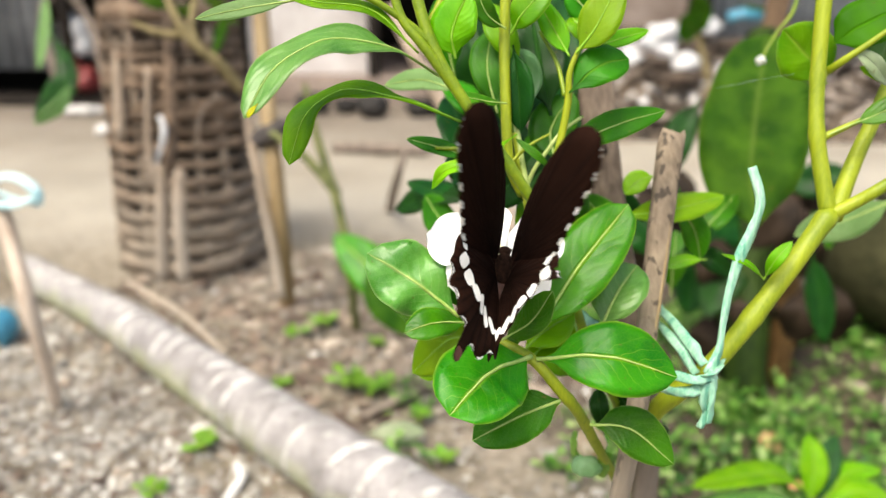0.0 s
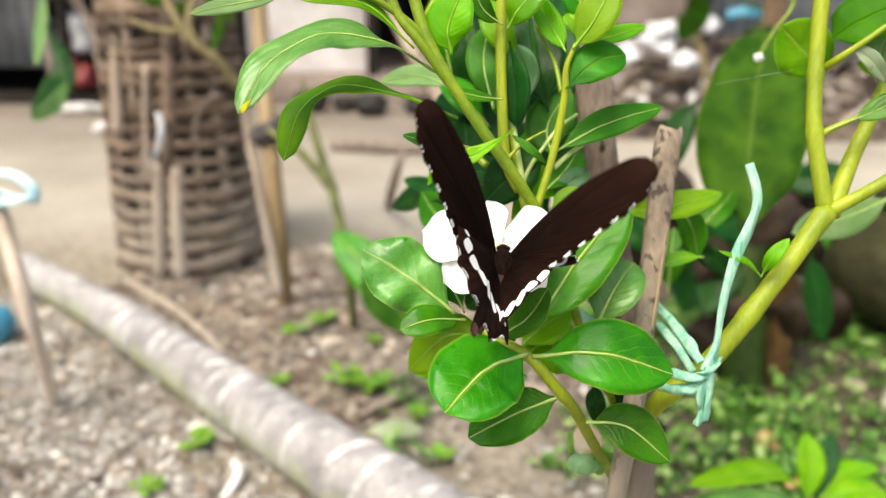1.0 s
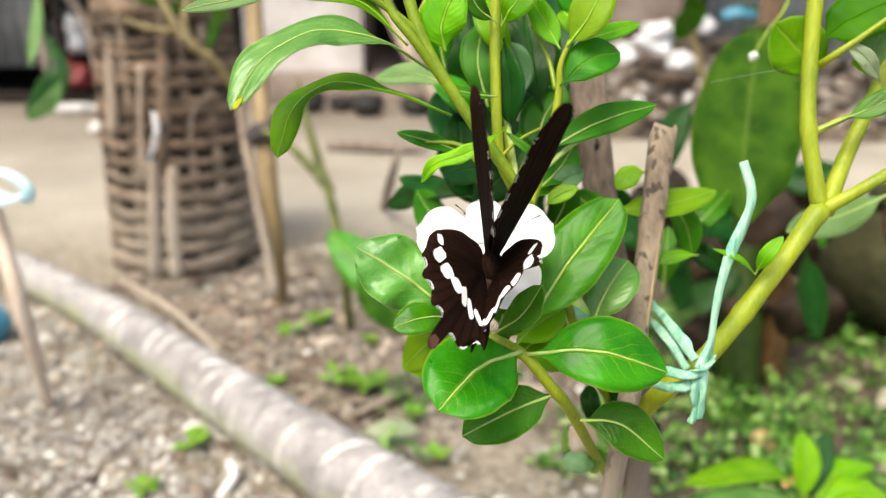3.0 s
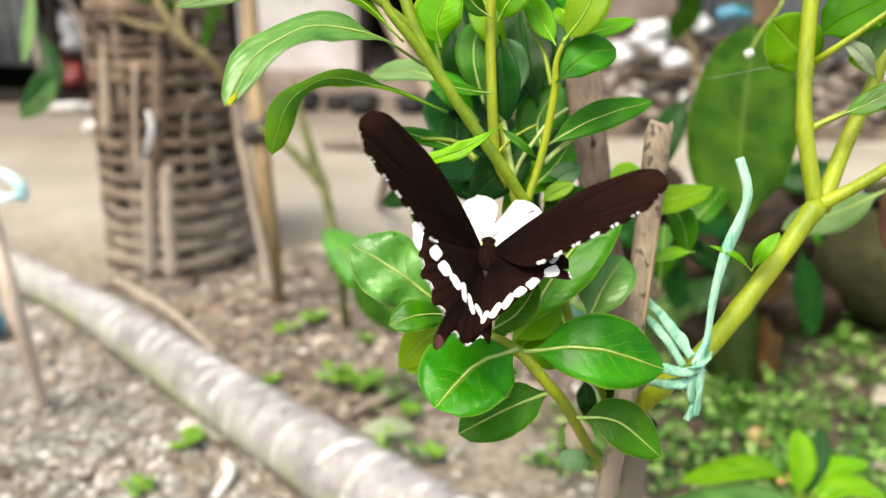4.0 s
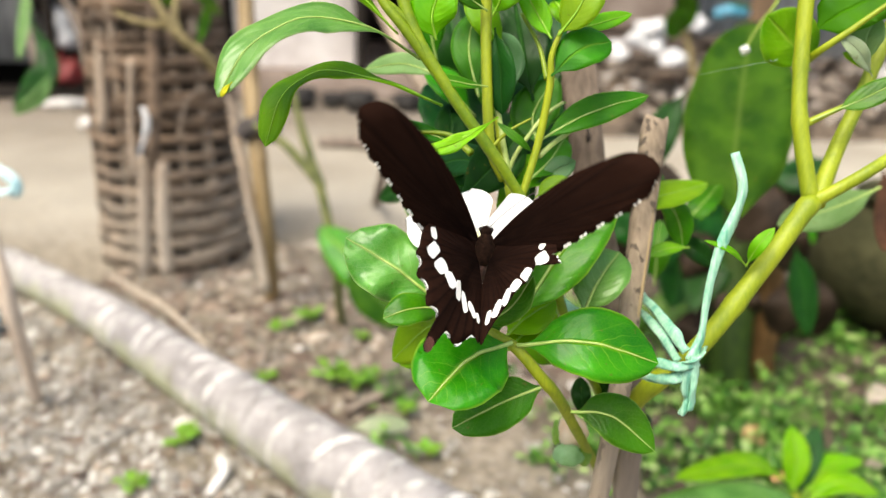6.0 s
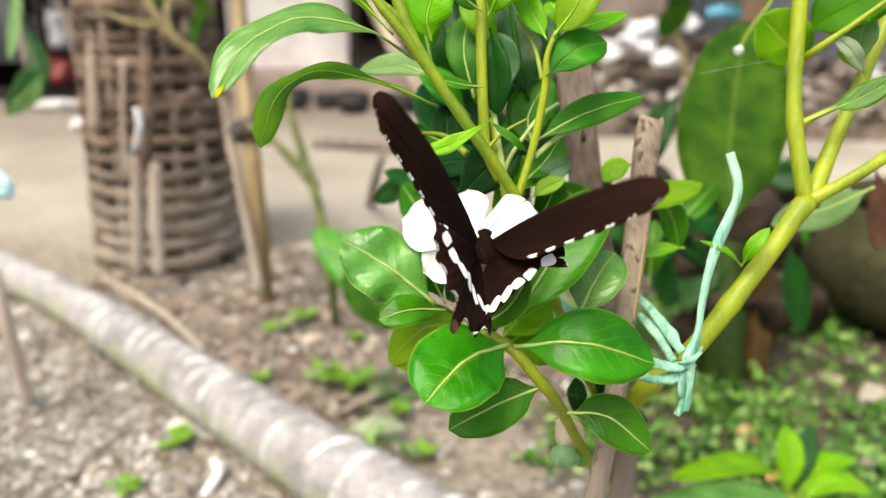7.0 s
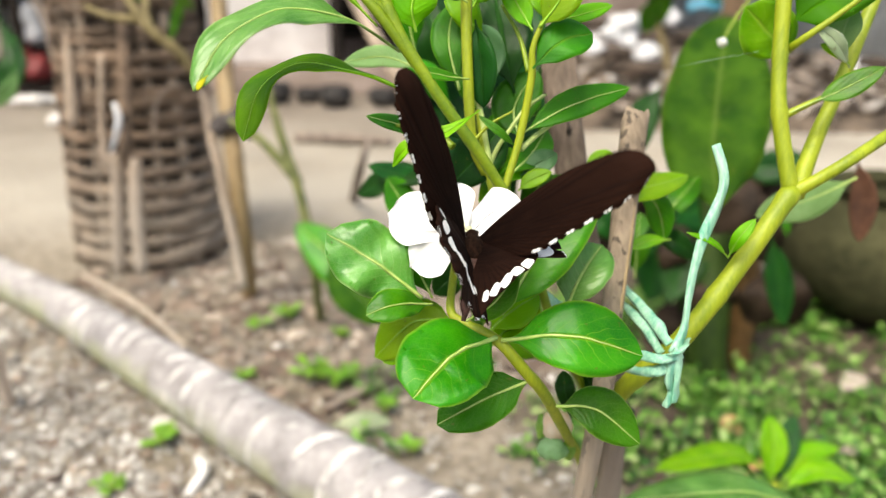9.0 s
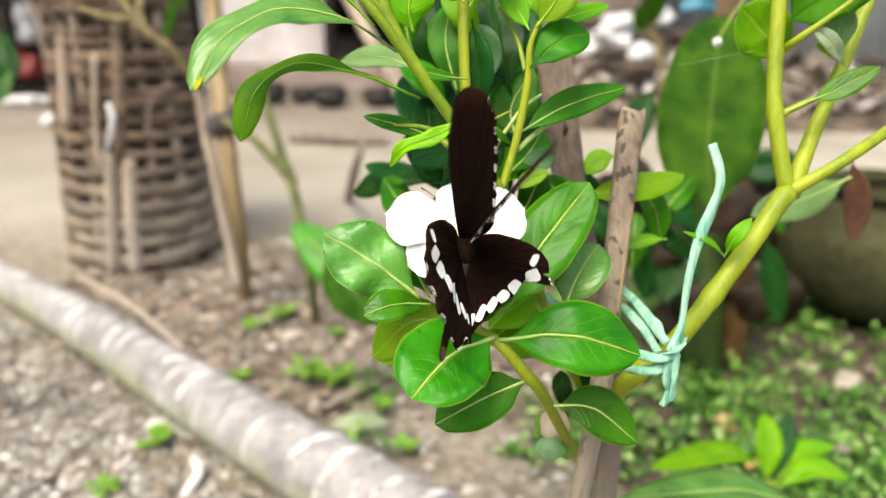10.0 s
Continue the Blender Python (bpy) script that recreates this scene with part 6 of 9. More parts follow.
for _i, (_p, _s) in enumerate((((-0.137, 0.838, -0), 0.045), ((-0.1026, 0.8245, 0), 0.04), ((-0.0852, 0.8395, 0), 0.03), ((-0.2361, 0.9872, 0), 0.04), ((-0.1977, 1.0184, 0), 0.045), ((-0.2237, 0.8355, 0), 0.03), ((-0.2824, 0.6946, 0), 0.038), ((-0.3095, 0.6164, 0), 0.03), ((-0.1104, 0.9626, 0), 0.03), ((-0.034, 0.7661, -0), 0.03), ((-0.0019, 0.679, 0), 0.03), ((-0.2189, 0.6964, 0), 0.025))):
    weed_tuft(_p, _s * 0.60, 9, 20 + _i)

# pale fallen leaf by the pole
tagged(leaf(None, [(-0.0960, 0.7120, 0.014), (-0.0600, 0.7140, 0.020), (-0.0250, 0.7220, 0.014)], 0.024, LEAF_WHITE, face=(0.0, -0.6, 2.0), rib=False), "pale green fallen leaf on the soil", "leaf")

# broad bright leaves of a low plant in front of the weeds
shrub = thing("broadleaf_plant", "low plant with broad bright green leaves", "plant", at=(0.3837, 0.6156, 0))
_o = Vector(shrub.location)
for _pts, _w, _m in (
        (((0.2979, 0.4744, 0.121), (0.2549, 0.4641, 0.1546), (0.1842, 0.4423, 0.1567)), 0.0268, LEAF_LIME),
        (((0.2912, 0.4724, 0.1159), (0.2954, 0.4829, 0.1456), (0.2965, 0.5007, 0.1661)), 0.0224, LEAF_LIME),
        (((0.298, 0.4726, 0.116), (0.3105, 0.4916, 0.1394), (0.3229, 0.5095, 0.1596)), 0.0198, LEAF_DARK),
        (((0.3002, 0.4726, 0.116), (0.328, 0.4905, 0.1352), (0.3614, 0.5011, 0.1334)), 0.0207, LEAF_LIME),
        (((0.2913, 0.4717, 0.1138), (0.2684, 0.4696, 0.1392), (0.275, 0.4869, 0.1582)), 0.0153, LEAF),
        (((0.2973, 0.4636, 0.1207), (0.3257, 0.4693, 0.1354), (0.3567, 0.467, 0.1272)), 0.0265, LEAF_LIME),
        (((0.2681, 0.3474, 0.1837), (0.201, 0.3377, 0.2203), (0.1241, 0.3355, 0.2181)), 0.0321, LEAF_LIGHT)):
    leaf(shrub, [Vector(q) - _o for q in _pts], _w, _m, face=Vector((0.3, 0.3, 2.0)) - _o, fold=0.3)
part("stem", tube(bmesh.new(), [(0, 0, -0.01), (0.002, -0.02, 0.04), Vector((0.2957, 0.4725, 0.1159)) - _o], [0.006, 0.005, 0.004], n=10, sides=8), STEM, shrub)

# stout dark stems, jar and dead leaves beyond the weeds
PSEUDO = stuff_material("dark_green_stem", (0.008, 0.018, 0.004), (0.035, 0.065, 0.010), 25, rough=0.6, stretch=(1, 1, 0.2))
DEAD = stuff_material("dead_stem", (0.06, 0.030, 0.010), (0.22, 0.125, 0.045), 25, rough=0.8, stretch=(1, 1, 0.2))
# dead leaves near black: shade under the bush is put into their colour
SHADE_DEAD_LEAF = stuff_material("shade_dark_dead_leaf", (0.009, 0.006, 0.004), (0.043, 0.028, 0.018), 30, rough=0.6, bump=0.5, depth=0.003, vary=0.5)
for _m in (PSEUDO, DEAD, SHADE_DEAD_LEAF):
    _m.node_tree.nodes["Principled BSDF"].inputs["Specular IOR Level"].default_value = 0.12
clump = thing("stem_clump", "dark green and brown stout stems at weeds", "plant", at=(0.4038, 0.8223, 0))
_o = Vector(clump.location)
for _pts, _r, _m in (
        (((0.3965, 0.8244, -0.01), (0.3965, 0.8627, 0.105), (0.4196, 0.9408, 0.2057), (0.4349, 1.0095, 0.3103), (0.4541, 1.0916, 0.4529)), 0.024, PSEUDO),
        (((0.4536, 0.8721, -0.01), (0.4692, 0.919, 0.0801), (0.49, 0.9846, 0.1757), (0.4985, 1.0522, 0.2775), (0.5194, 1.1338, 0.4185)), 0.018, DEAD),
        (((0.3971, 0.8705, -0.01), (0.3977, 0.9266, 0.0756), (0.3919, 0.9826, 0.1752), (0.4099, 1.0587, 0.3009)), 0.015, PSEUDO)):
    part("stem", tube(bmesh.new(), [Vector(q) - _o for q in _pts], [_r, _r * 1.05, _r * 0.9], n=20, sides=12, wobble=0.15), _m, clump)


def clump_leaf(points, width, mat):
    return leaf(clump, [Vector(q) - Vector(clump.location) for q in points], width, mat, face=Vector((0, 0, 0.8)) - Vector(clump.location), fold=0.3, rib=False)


# dead and deep green leaves whose dark tone stands in for shade
clump_leaf(((0.2824, 0.9185, 0.3008), (0.2889, 0.8758, 0.2694), (0.2782, 0.8908, 0.2221)), 0.046, SHADE_DEAD_LEAF)
clump_leaf(((0.3631, 0.9277, 0.0807), (0.3529, 0.8893, 0.0623), (0.3447, 0.9051, 0.017)), 0.045, SHADE_DEAD_LEAF)
clump_leaf(((0.5204, 0.9299, 0.1387), (0.5152, 0.8867, 0.1065), (0.5348, 0.8993, 0.0506)), 0.056, SHADE_DEAD_LEAF)
clump_leaf(((0.4489, 0.8803, 0.2432), (0.4375, 0.8376, 0.2127), (0.4657, 0.8523, 0.1622)), 0.050, SHADE_DEAD_LEAF)
clump_leaf(((0.457, 0.8595, 0.153), (0.442, 0.8197, 0.1309), (0.4418, 0.835, 0.084)), 0.051, SHADE_DEAD_LEAF)
clump_leaf(((0.4522, 0.9892, 0.1909), (0.453, 0.9483, 0.1647), (0.4661, 0.9644, 0.1192)), 0.040, SHADE_DEAD_LEAF)
clump_leaf(((0.3942, 0.9624, 0.0871), (0.3946, 0.9223, 0.0635), (0.3843, 0.9365, 0.0138)), 0.051, SHADE_DEAD_LEAF)
clump_leaf(((0.5587, 1.0404, 0.2405), (0.5363, 0.9939, 0.1998), (0.544, 1.0056, 0.1419)), 0.055, SHADE_DEAD_LEAF)
clump_leaf(((0.4852, 0.993, 0.0789), (0.4928, 0.9521, 0.0525), (0.4802, 0.9657, 0.001)), 0.056, SHADE_DEAD_LEAF)
clump_leaf(((0.3845, 0.9908, 0.0477), (0.3877, 0.9544, 0.0343), (0.3509, 0.9714, -0.0059)), 0.041, SHADE_DEAD_LEAF)
clump_leaf(((0.5215, 1.0445, 0.1332), (0.5035, 1.0038, 0.1086), (0.5206, 1.0197, 0.0623)), 0.045, SHADE_DEAD_LEAF)
clump_leaf(((0.402, 0.8736, 0.2872), (0.3999, 0.8308, 0.2557), (0.3761, 0.8451, 0.2072)), 0.048, SHADE_DEAD_LEAF)
clump_leaf(((0.2961, 0.9313, 0.276), (0.2845, 0.8872, 0.2416), (0.3273, 0.9023, 0.1915)), 0.060, SHADE_DEAD_LEAF)
clump_leaf(((0.3627, 0.9094, 0.1798), (0.3445, 0.8727, 0.1667), (0.3588, 0.8925, 0.1316)), 0.041, SHADE_DEAD_LEAF)
clump_leaf(((0.5139, 1.0859, 0.2519), (0.4997, 1.0408, 0.2145), (0.4836, 1.0535, 0.1611)), 0.072, SHADE_DEAD_LEAF)
clump_leaf(((0.3746, 0.9273, 0.1998), (0.3494, 0.8878, 0.1794), (0.3862, 0.9061, 0.1388)), 0.057, SHADE_DEAD_LEAF)
clump_leaf(((0.5323, 1.0395, 0.2695), (0.5372, 0.9948, 0.2326), (0.5651, 1.009, 0.1808)), 0.052, SHADE_DEAD_LEAF)
clump_leaf(((0.2657, 0.8556, 0.2432), (0.2409, 0.8153, 0.2202), (0.2389, 0.8322, 0.1778)), 0.053, SHADE_DEAD_LEAF)
clump_leaf(((0.3397, 1.1156, 0.225), (0.3164, 1.0745, 0.1996), (0.3722, 1.0932, 0.1593)), 0.062, SHADE_DEAD_LEAF)
clump_leaf(((0.4668, 0.9477, 0.2229), (0.4673, 0.9089, 0.2029), (0.4364, 0.9268, 0.1647)), 0.057, SHADE_DEAD_LEAF)
clump_leaf(((0.4443, 0.8864, 0.2609), (0.4394, 0.843, 0.2279), (0.4706, 0.8574, 0.1765)), 0.041, SHADE_DEAD_LEAF)
clump_leaf(((0.4032, 0.8859, 0.1407), (0.3939, 0.8478, 0.123), (0.4138, 0.865, 0.0803)), 0.061, SHADE_DEAD_LEAF)
clump_leaf(((0.4117, 0.926, 0.1942), (0.3736, 0.8938, 0.1647), (0.3371, 0.8523, 0.1089)), 0.06, LEAF_DARK)
clump_leaf(((0.396, 0.9743, 0.2118), (0.3565, 0.9575, 0.1662), (0.3376, 0.9254, 0.0753)), 0.07, LEAF_DARK)
clump_leaf(((0.4354, 0.9559, 0.2177), (0.3884, 0.9306, 0.2086), (0.3386, 0.9251, 0.2257)), 0.06, LEAF_DARK)
clump_leaf(((0.4766, 1.0168, 0.2682), (0.5077, 0.9925, 0.2577), (0.5525, 0.9791, 0.2776)), 0.05, LEAF_DARK)
clump_leaf(((0.4847, 0.9602, 0.1668), (0.5084, 0.9713, 0.1972), (0.5408, 0.9614, 0.1671)), 0.04, LEAF)
MOSSY = stuff_material("mossy_clay", (0.018, 0.020, 0.009), (0.075, 0.072, 0.035), 9, rough=0.9, bump=0.5, depth=0.006)
MOSSY.node_tree.nodes["Principled BSDF"].inputs["Specular IOR Level"].default_value = 0.1


def lathe(prof, seg=32):
    bm = bmesh.new()
    rings = [[bm.verts.new((max(r, 0.001) * math.cos(a / seg * math.tau), max(r, 0.001) * math.sin(a / seg * math.tau), z)) for a in range(seg)] for r, z in prof]
    for p, q in zip(rings, rings[1:]):
        for k in range(seg):
            bm.faces.new((p[k], p[(k + 1) % seg], q[(k + 1) % seg], q[k]))
    bmesh.ops.recalc_face_normals(bm, faces=bm.faces)
    return bm


jar = thing("clay_jar", "squat dark mossy clay jar standing on soil", "jar")
part("body", lathe(((0.0, 0.0), (0.09, 0.0), (0.15, 0.05), (0.175, 0.12), (0.165, 0.19), (0.12, 0.235), (0.088, 0.25), (0.07, 0.245), (0.0, 0.2))), MOSSY, jar)
part("rim", lathe(((0.086, 0.248), (0.096, 0.262), (0.103, 0.275), (0.097, 0.282), (0.085, 0.27), (0.076, 0.25), (0.086, 0.248))), MOSSY, jar)
jar.scale = (1, 1, 0.76)
jar.location = Vector((0.770, 1.075, 0))

# ---- the yard's far side ----
TIN = stuff_material("grey_tin", (0.17, 0.185, 0.205), (0.38, 0.405, 0.43), 4, rough=0.55, bump=0.1, depth=0.01)
PLASTER = stuff_material("stained_plaster", (0.50, 0.45, 0.43), (0.78, 0.74, 0.72), 5, rough=0.9, bump=0.3, depth=0.01)
MUD = stuff_material("mud_plaster", (0.22, 0.165, 0.135), (0.42, 0.335, 0.285), 6, rough=0.95, bump=0.3, depth=0.01)
# near-black boards: the open shed's inner shade is put into their colour
DARKWOOD = stuff_material("shade_dark_boards", (0.012, 0.010, 0.009), (0.04, 0.033, 0.028), 8, rough=0.9, stretch=(1, 1, 0.1))
POST = stuff_material("brown_post", (0.10, 0.06, 0.035), (0.26, 0.17, 0.10), 14, rough=0.85, stretch=(1, 1, 0.15))
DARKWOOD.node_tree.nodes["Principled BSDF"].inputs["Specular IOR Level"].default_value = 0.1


def slab(name, x0, x1, y0, y1, z0, z1, mat, parent=None, label="", bevel=0.01):
    bm = bmesh.new()
    bmesh.ops.create_cube(bm, size=1)
    for v in bm.verts:
        v.co = Vector(((x0 + x1) / 2 + v.co.x * (x1 - x0), (y0 + y1) / 2 + v.co.y * (y1 - y0), (z0 + z1) / 2 + v.co.z * (z1 - z0)))
    bmesh.ops.bevel(bm, geom=bm.edges, offset=bevel, segments=2, affect="EDGES")
    return part(name, bm, mat, parent, label, smooth=False)


def corrugated(name, x0, x1, y, z0, z1, mat, parent, label=""):
    bm = bmesh.new()
    n = int((x1 - x0) / 0.0095)
    rows = []
    for i in range(n + 1):
        x = x0 + (x1 - x0) * i / n
        d = 0.009 * math.cos(i / 8 * math.tau)
        rows.append([bm.verts.new((x, y + d, z0)), bm.verts.new((x, y + d, z1)), bm.verts.new((x, y + d + 0.001, z1)), bm.verts.new((x, y + d + 0.001, z0))])
    for a, b in zip(rows, rows[1:]):
        for k in range(4):
            bm.faces.new((a[k], b[k], b[(k + 1) % 4], a[(k + 1) % 4]))
    bmesh.ops.recalc_face_normals(bm, faces=bm.faces)
    return part(name, bm, mat, parent, label)


shed = thing("yard_shed", "low open shed with tin, plaster and dark boards", "shed", at=(-1.6, 4.1, 0))
_o = Vector(shed.location)


def srel(x0, x1, y0, y1, z0, z1):
    return x0 - _o.x, x1 - _o.x, y0 - 5.2, y1 - 5.2, z0, z1


# roof and side walls, out of view, help to keep the inside dark
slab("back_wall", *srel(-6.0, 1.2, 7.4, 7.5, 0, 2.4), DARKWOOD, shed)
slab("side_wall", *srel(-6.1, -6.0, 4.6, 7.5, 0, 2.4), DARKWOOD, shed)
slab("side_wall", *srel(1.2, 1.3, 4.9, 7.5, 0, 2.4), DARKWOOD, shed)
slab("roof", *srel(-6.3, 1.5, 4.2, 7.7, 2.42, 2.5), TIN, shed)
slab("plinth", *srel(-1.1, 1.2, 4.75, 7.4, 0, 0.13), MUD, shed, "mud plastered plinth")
# dark floor reaches forward in place of the roof's shade on the ground
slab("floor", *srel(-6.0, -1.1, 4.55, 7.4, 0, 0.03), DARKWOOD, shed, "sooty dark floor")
slab("front_wall", *srel(-1.08, -0.46, 4.9, 5.0, 0.13, 2.4), PLASTER, shed, "stained white plaster wall")
slab("front_wall", *srel(0.0, 1.2, 5.0, 5.1, 0.13, 2.4), MUD, shed, "mud plastered wall")
corrugated("tin_sheet", -5.2 - _o.x, -2.02 - _o.x, 4.75 - 5.2, 0.16, 2.4, TIN, shed, "grey corrugated tin")
for _x in (-1.98, -1.12, -0.42):
    part("post", tube(bmesh.new(), [(_x - _o.x, 4.8 - 5.2, 0), (_x - _o.x + 0.01, 4.8 - 5.2, 1.2), (_x - _o.x, 4.8 - 5.2, 2.42)], [0.03, 0.028, 0.028], n=12, sides=10, wobble=0.15, seed=_x), DARKWOOD, shed)

RED = stuff_material("red_plastic", (0.13, 0.012, 0.012), (0.27, 0.035, 0.035), 10, rough=0.45)


def lump(name, label, category, at, r, mat, seed, group=""):
    bm = bmesh.new()
    bmesh.ops.create_icosphere(bm, subdivisions=3, radius=1)
    for v in bm.verts:
        k = 1 + 0.50 * noise.noise(v.co * 1.5 + Vector((seed, 0, 0))) + 0.34 * noise.noise(v.co * 3.6 + Vector((seed, 5, 0)))
        v.co = Vector((v.co.x * r[0] * k, v.co.y * r[1] * k, max(-r[2] * 0.75, v.co.z * r[2] * k)))
    ob = part(name, bm, mat)
    ob.location = at
    return tagged(ob, label, category, group)


def bowl(name, label, category, at, r, h, mat, group=""):
    bm = bmesh.new()
    prof = ((0.001, 0), (0.6, 0), (0.85, 0.3), (1.0, 0.62), (0.86, 0.88), (0.78, 0.93), (0.9, 1.0), (0.82, 0.98), (0.7, 0.9), (0.001, 0.5))
    rings = [[bm.verts.new((q * r * math.cos(a / 20 * math.tau), q * r * math.sin(a / 20 * math.tau), z * h)) for a in range(20)] for q, z in prof]
    for a, b in zip(rings, rings[1:]):
        for k in range(20):
            bm.faces.new((a[k], a[(k + 1) % 20], b[(k + 1) % 20], b[k]))
    bmesh.ops.recalc_face_normals(bm, faces=bm.faces)
    ob = part(name, bm, mat)
    ob.location = at
    return tagged(ob, label, category, group)


bowl("red_bucket", "red plastic bucket on the yard floor", "bucket", (-2.0097, 3.8413, 0), 0.085, 0.13, RED)
lump("red_cloth", "red cloth bundle hung by the shed", "bundle", (-2.0030, 3.7207, 0.1989), (0.07, 0.06, 0.06), RED, 3)
lump("red_cloth", "red cloth bundle lying by the shed", "bundle", (-1.8672, 3.5862, 0.1179), (0.08, 0.07, 0.065), RED, 5)
lump("white_sack", "white plastic sack beside the bundle", "sack", (-1.9698, 3.7575, 0.3027), (0.085, 0.06, 0.12), WHITE, 6)
tagged(part("bent_hose", tube(bmesh.new(), [(-1.8618, 3.3512, 0.02), Vector((-1.9407, 3.4924, 0)) + Vector((-0.02, 0, 0.42)), Vector((-1.8502, 3.4975, -0)) + Vector((0, 0, 0.54)), Vector((-1.7402, 3.5038, 0)) + Vector((0, 0, 0.36)), (-1.6403, 3.3638, 0.02)], [0.02, 0.02, 0.02], n=26, sides=8), BAMBOO_OLD), "grey bent cane arch in the yard", "arch")
lump("pale_stone", "pale flat stone in the yard", "stone", Vector((-1.699, 3.2261, 0)) + Vector((0, 0, 0.02)), (0.10, 0.06, 0.02), BLEACHED, 2)
lump("pale_stone", "small pale stone beside the guard", "stone", Vector((-1.358, 2.7044, 0)) + Vector((0, 0, 0.02)), (0.03, 0.03, 0.02), BLEACHED, 8)
# near-black pot shapes added in place of the shadow below the plinth
SHADOW_BLACK = stuff_material("shadow_black", (0.012, 0.011, 0.011), (0.04, 0.035, 0.032), 20, rough=0.7)
for _p, _s in (((-0.6566, 3.2823, 0), 0.10), ((-0.5118, 3.3364, 0), 0.07), ((-0.3741, 3.2306, 0), 0.095), ((-0.1651, 3.257, 0), 0.08), ((-0.0675, 3.2966, 0), 0.09)):
    bowl("cooking_pot", "near-black pot added for the shadow along the plinth", "pot", _p, _s * 0.85, _s * 0.95, SHADOW_BLACK, "pots along the plinth")
lump("white_sack", "crumpled white sack leaning at the wall", "sack", Vector((-0.6415, 4.0243, 0)) + Vector((0, 0, 0.22)), (0.20, 0.12, 0.28), WHITE, 11)
lump("white_sack", "grey white sack hung at the wall", "sack", Vector((-0.8903, 4.2248, 0)) + Vector((-0.02, 0.1, 0.36)), (0.10, 0.08, 0.3), WHITE, 13)
REDDISH = stuff_material("rust_cloth", (0.20, 0.06, 0.04), (0.36, 0.14, 0.10), 20, rough=0.9)
lump("rust_cloth", "rust red cloth hung at the wall", "cloth", Vector((-0.9234, 4.2227, 0)) + Vector((-0.02, 0.05, 0.62)), (0.08, 0.05, 0.12), REDDISH, 15)

# debris bank, white bags and tin fence behind the bush
fence = thing("tin_fence", "grey corrugated tin fence behind a debris bank", "fence", at=(1.5, 4.3, 0))
corrugated("tin_sheet", -0.75, 1.0, 0.0, 0.05, 1.6, TIN, fence)
corrugated("tin_sheet", 1.0, 3.4, 0.03, 0.05, 1.55, TIN, fence)
for _x in (-0.75, 1.0, 3.3):
    part("post", tube(bmesh.new(), [(_x, 0.05, 0), (_x, 0.05, 1.7)], [0.04, 0.035], n=6, sides=8, wobble=0.15), POST, fence)
def bank_height(x, y):
    u, v = (x - 1.3) / 1.1, (y - 3.4) / 0.75
    e = max(0, 1 - (u ** 2) ** 2) * max(0, 1 - v ** 2)
    return 0.30 * e * (0.75 + 0.6 * noise.noise(Vector((x * 2, y * 2, 0)))) + 0.03 * noise.noise(Vector((x * 9, y * 9, 0))) * e - 0.01


_bm = bmesh.new()
bmesh.ops.create_grid(_bm, x_segments=90, y_segments=24, size=1)
for _v in _bm.verts:
    _x, _y = _v.co.x * 1.1 + 1.3, _v.co.y * 0.75 + 3.4
    _v.co = Vector((_x, _y, bank_height(_x, _y)))
tagged(part("debris_bank", _bm, stuff_material("debris", (0.03, 0.022, 0.015), (0.24, 0.18, 0.13), 9, rough=0.95, bump=0.9, depth=0.03)), "low bank of brown debris and leaf litter", "bank", kind="structure")
# leaf litter, splinters and scraps strewn over the bank and the yard before it
_rng, _verts, _faces = np.random.default_rng(31), [], []
for _i in range(1900):
    _x, _y = _rng.uniform(0.15, 2.4), _rng.uniform(2.4, 4.1)
    if ((_x - 1.27) / 1.12) ** 2 + ((_y - 3.4) / 0.72) ** 2 > 1:
        continue
    _z, _a = max(0.0, bank_height(_x, _y)) + 0.012, _rng.uniform(0, math.tau)
    _l, _w2 = 0.05 * _rng.lognormal(0, 0.5), 0.022 * _rng.lognormal(0, 0.4)
    _d2, _s2 = Vector((math.cos(_a), math.sin(_a), _rng.normal(0, 0.35))), Vector((-math.sin(_a), math.cos(_a), _rng.normal(0, 0.35)))
    _c2, _k = Vector((_x, _y, _z)), len(_verts)
    _verts += [tuple(_c2 + _d2 * _l * u + _s2 * _w2 * v + Vector((0, 0, h))) for u, v, h in ((-1, 0, 0), (-0.2, 0.9, 0.01), (0.9, 0.3, 0), (0.3, -0.8, 0.008), (0, 0, 0.022), (0, 0, -0.012))]
    _faces += [tuple(_k + q for q in tri) for tri in ((0, 3, 4), (3, 2, 4), (2, 1, 4), (1, 0, 4), (3, 0, 5), (2, 3, 5), (1, 2, 5), (0, 1, 5))]
_me = bpy.data.meshes.new("bank_litter")
_me.from_pydata(_verts, [], _faces)
_me.materials.append(island_material("bank_scraps", ((0.0, (0.015, 0.011, 0.009)), (0.30, (0.08, 0.058, 0.043)), (0.62, (0.25, 0.195, 0.15)), (0.90, (0.46, 0.40, 0.345)), (1.0, (0.78, 0.77, 0.76))), 40))
tagged(new("bank_litter", _me), "dry leaves, splinters and scraps on a bank", "litter", kind="stuff")
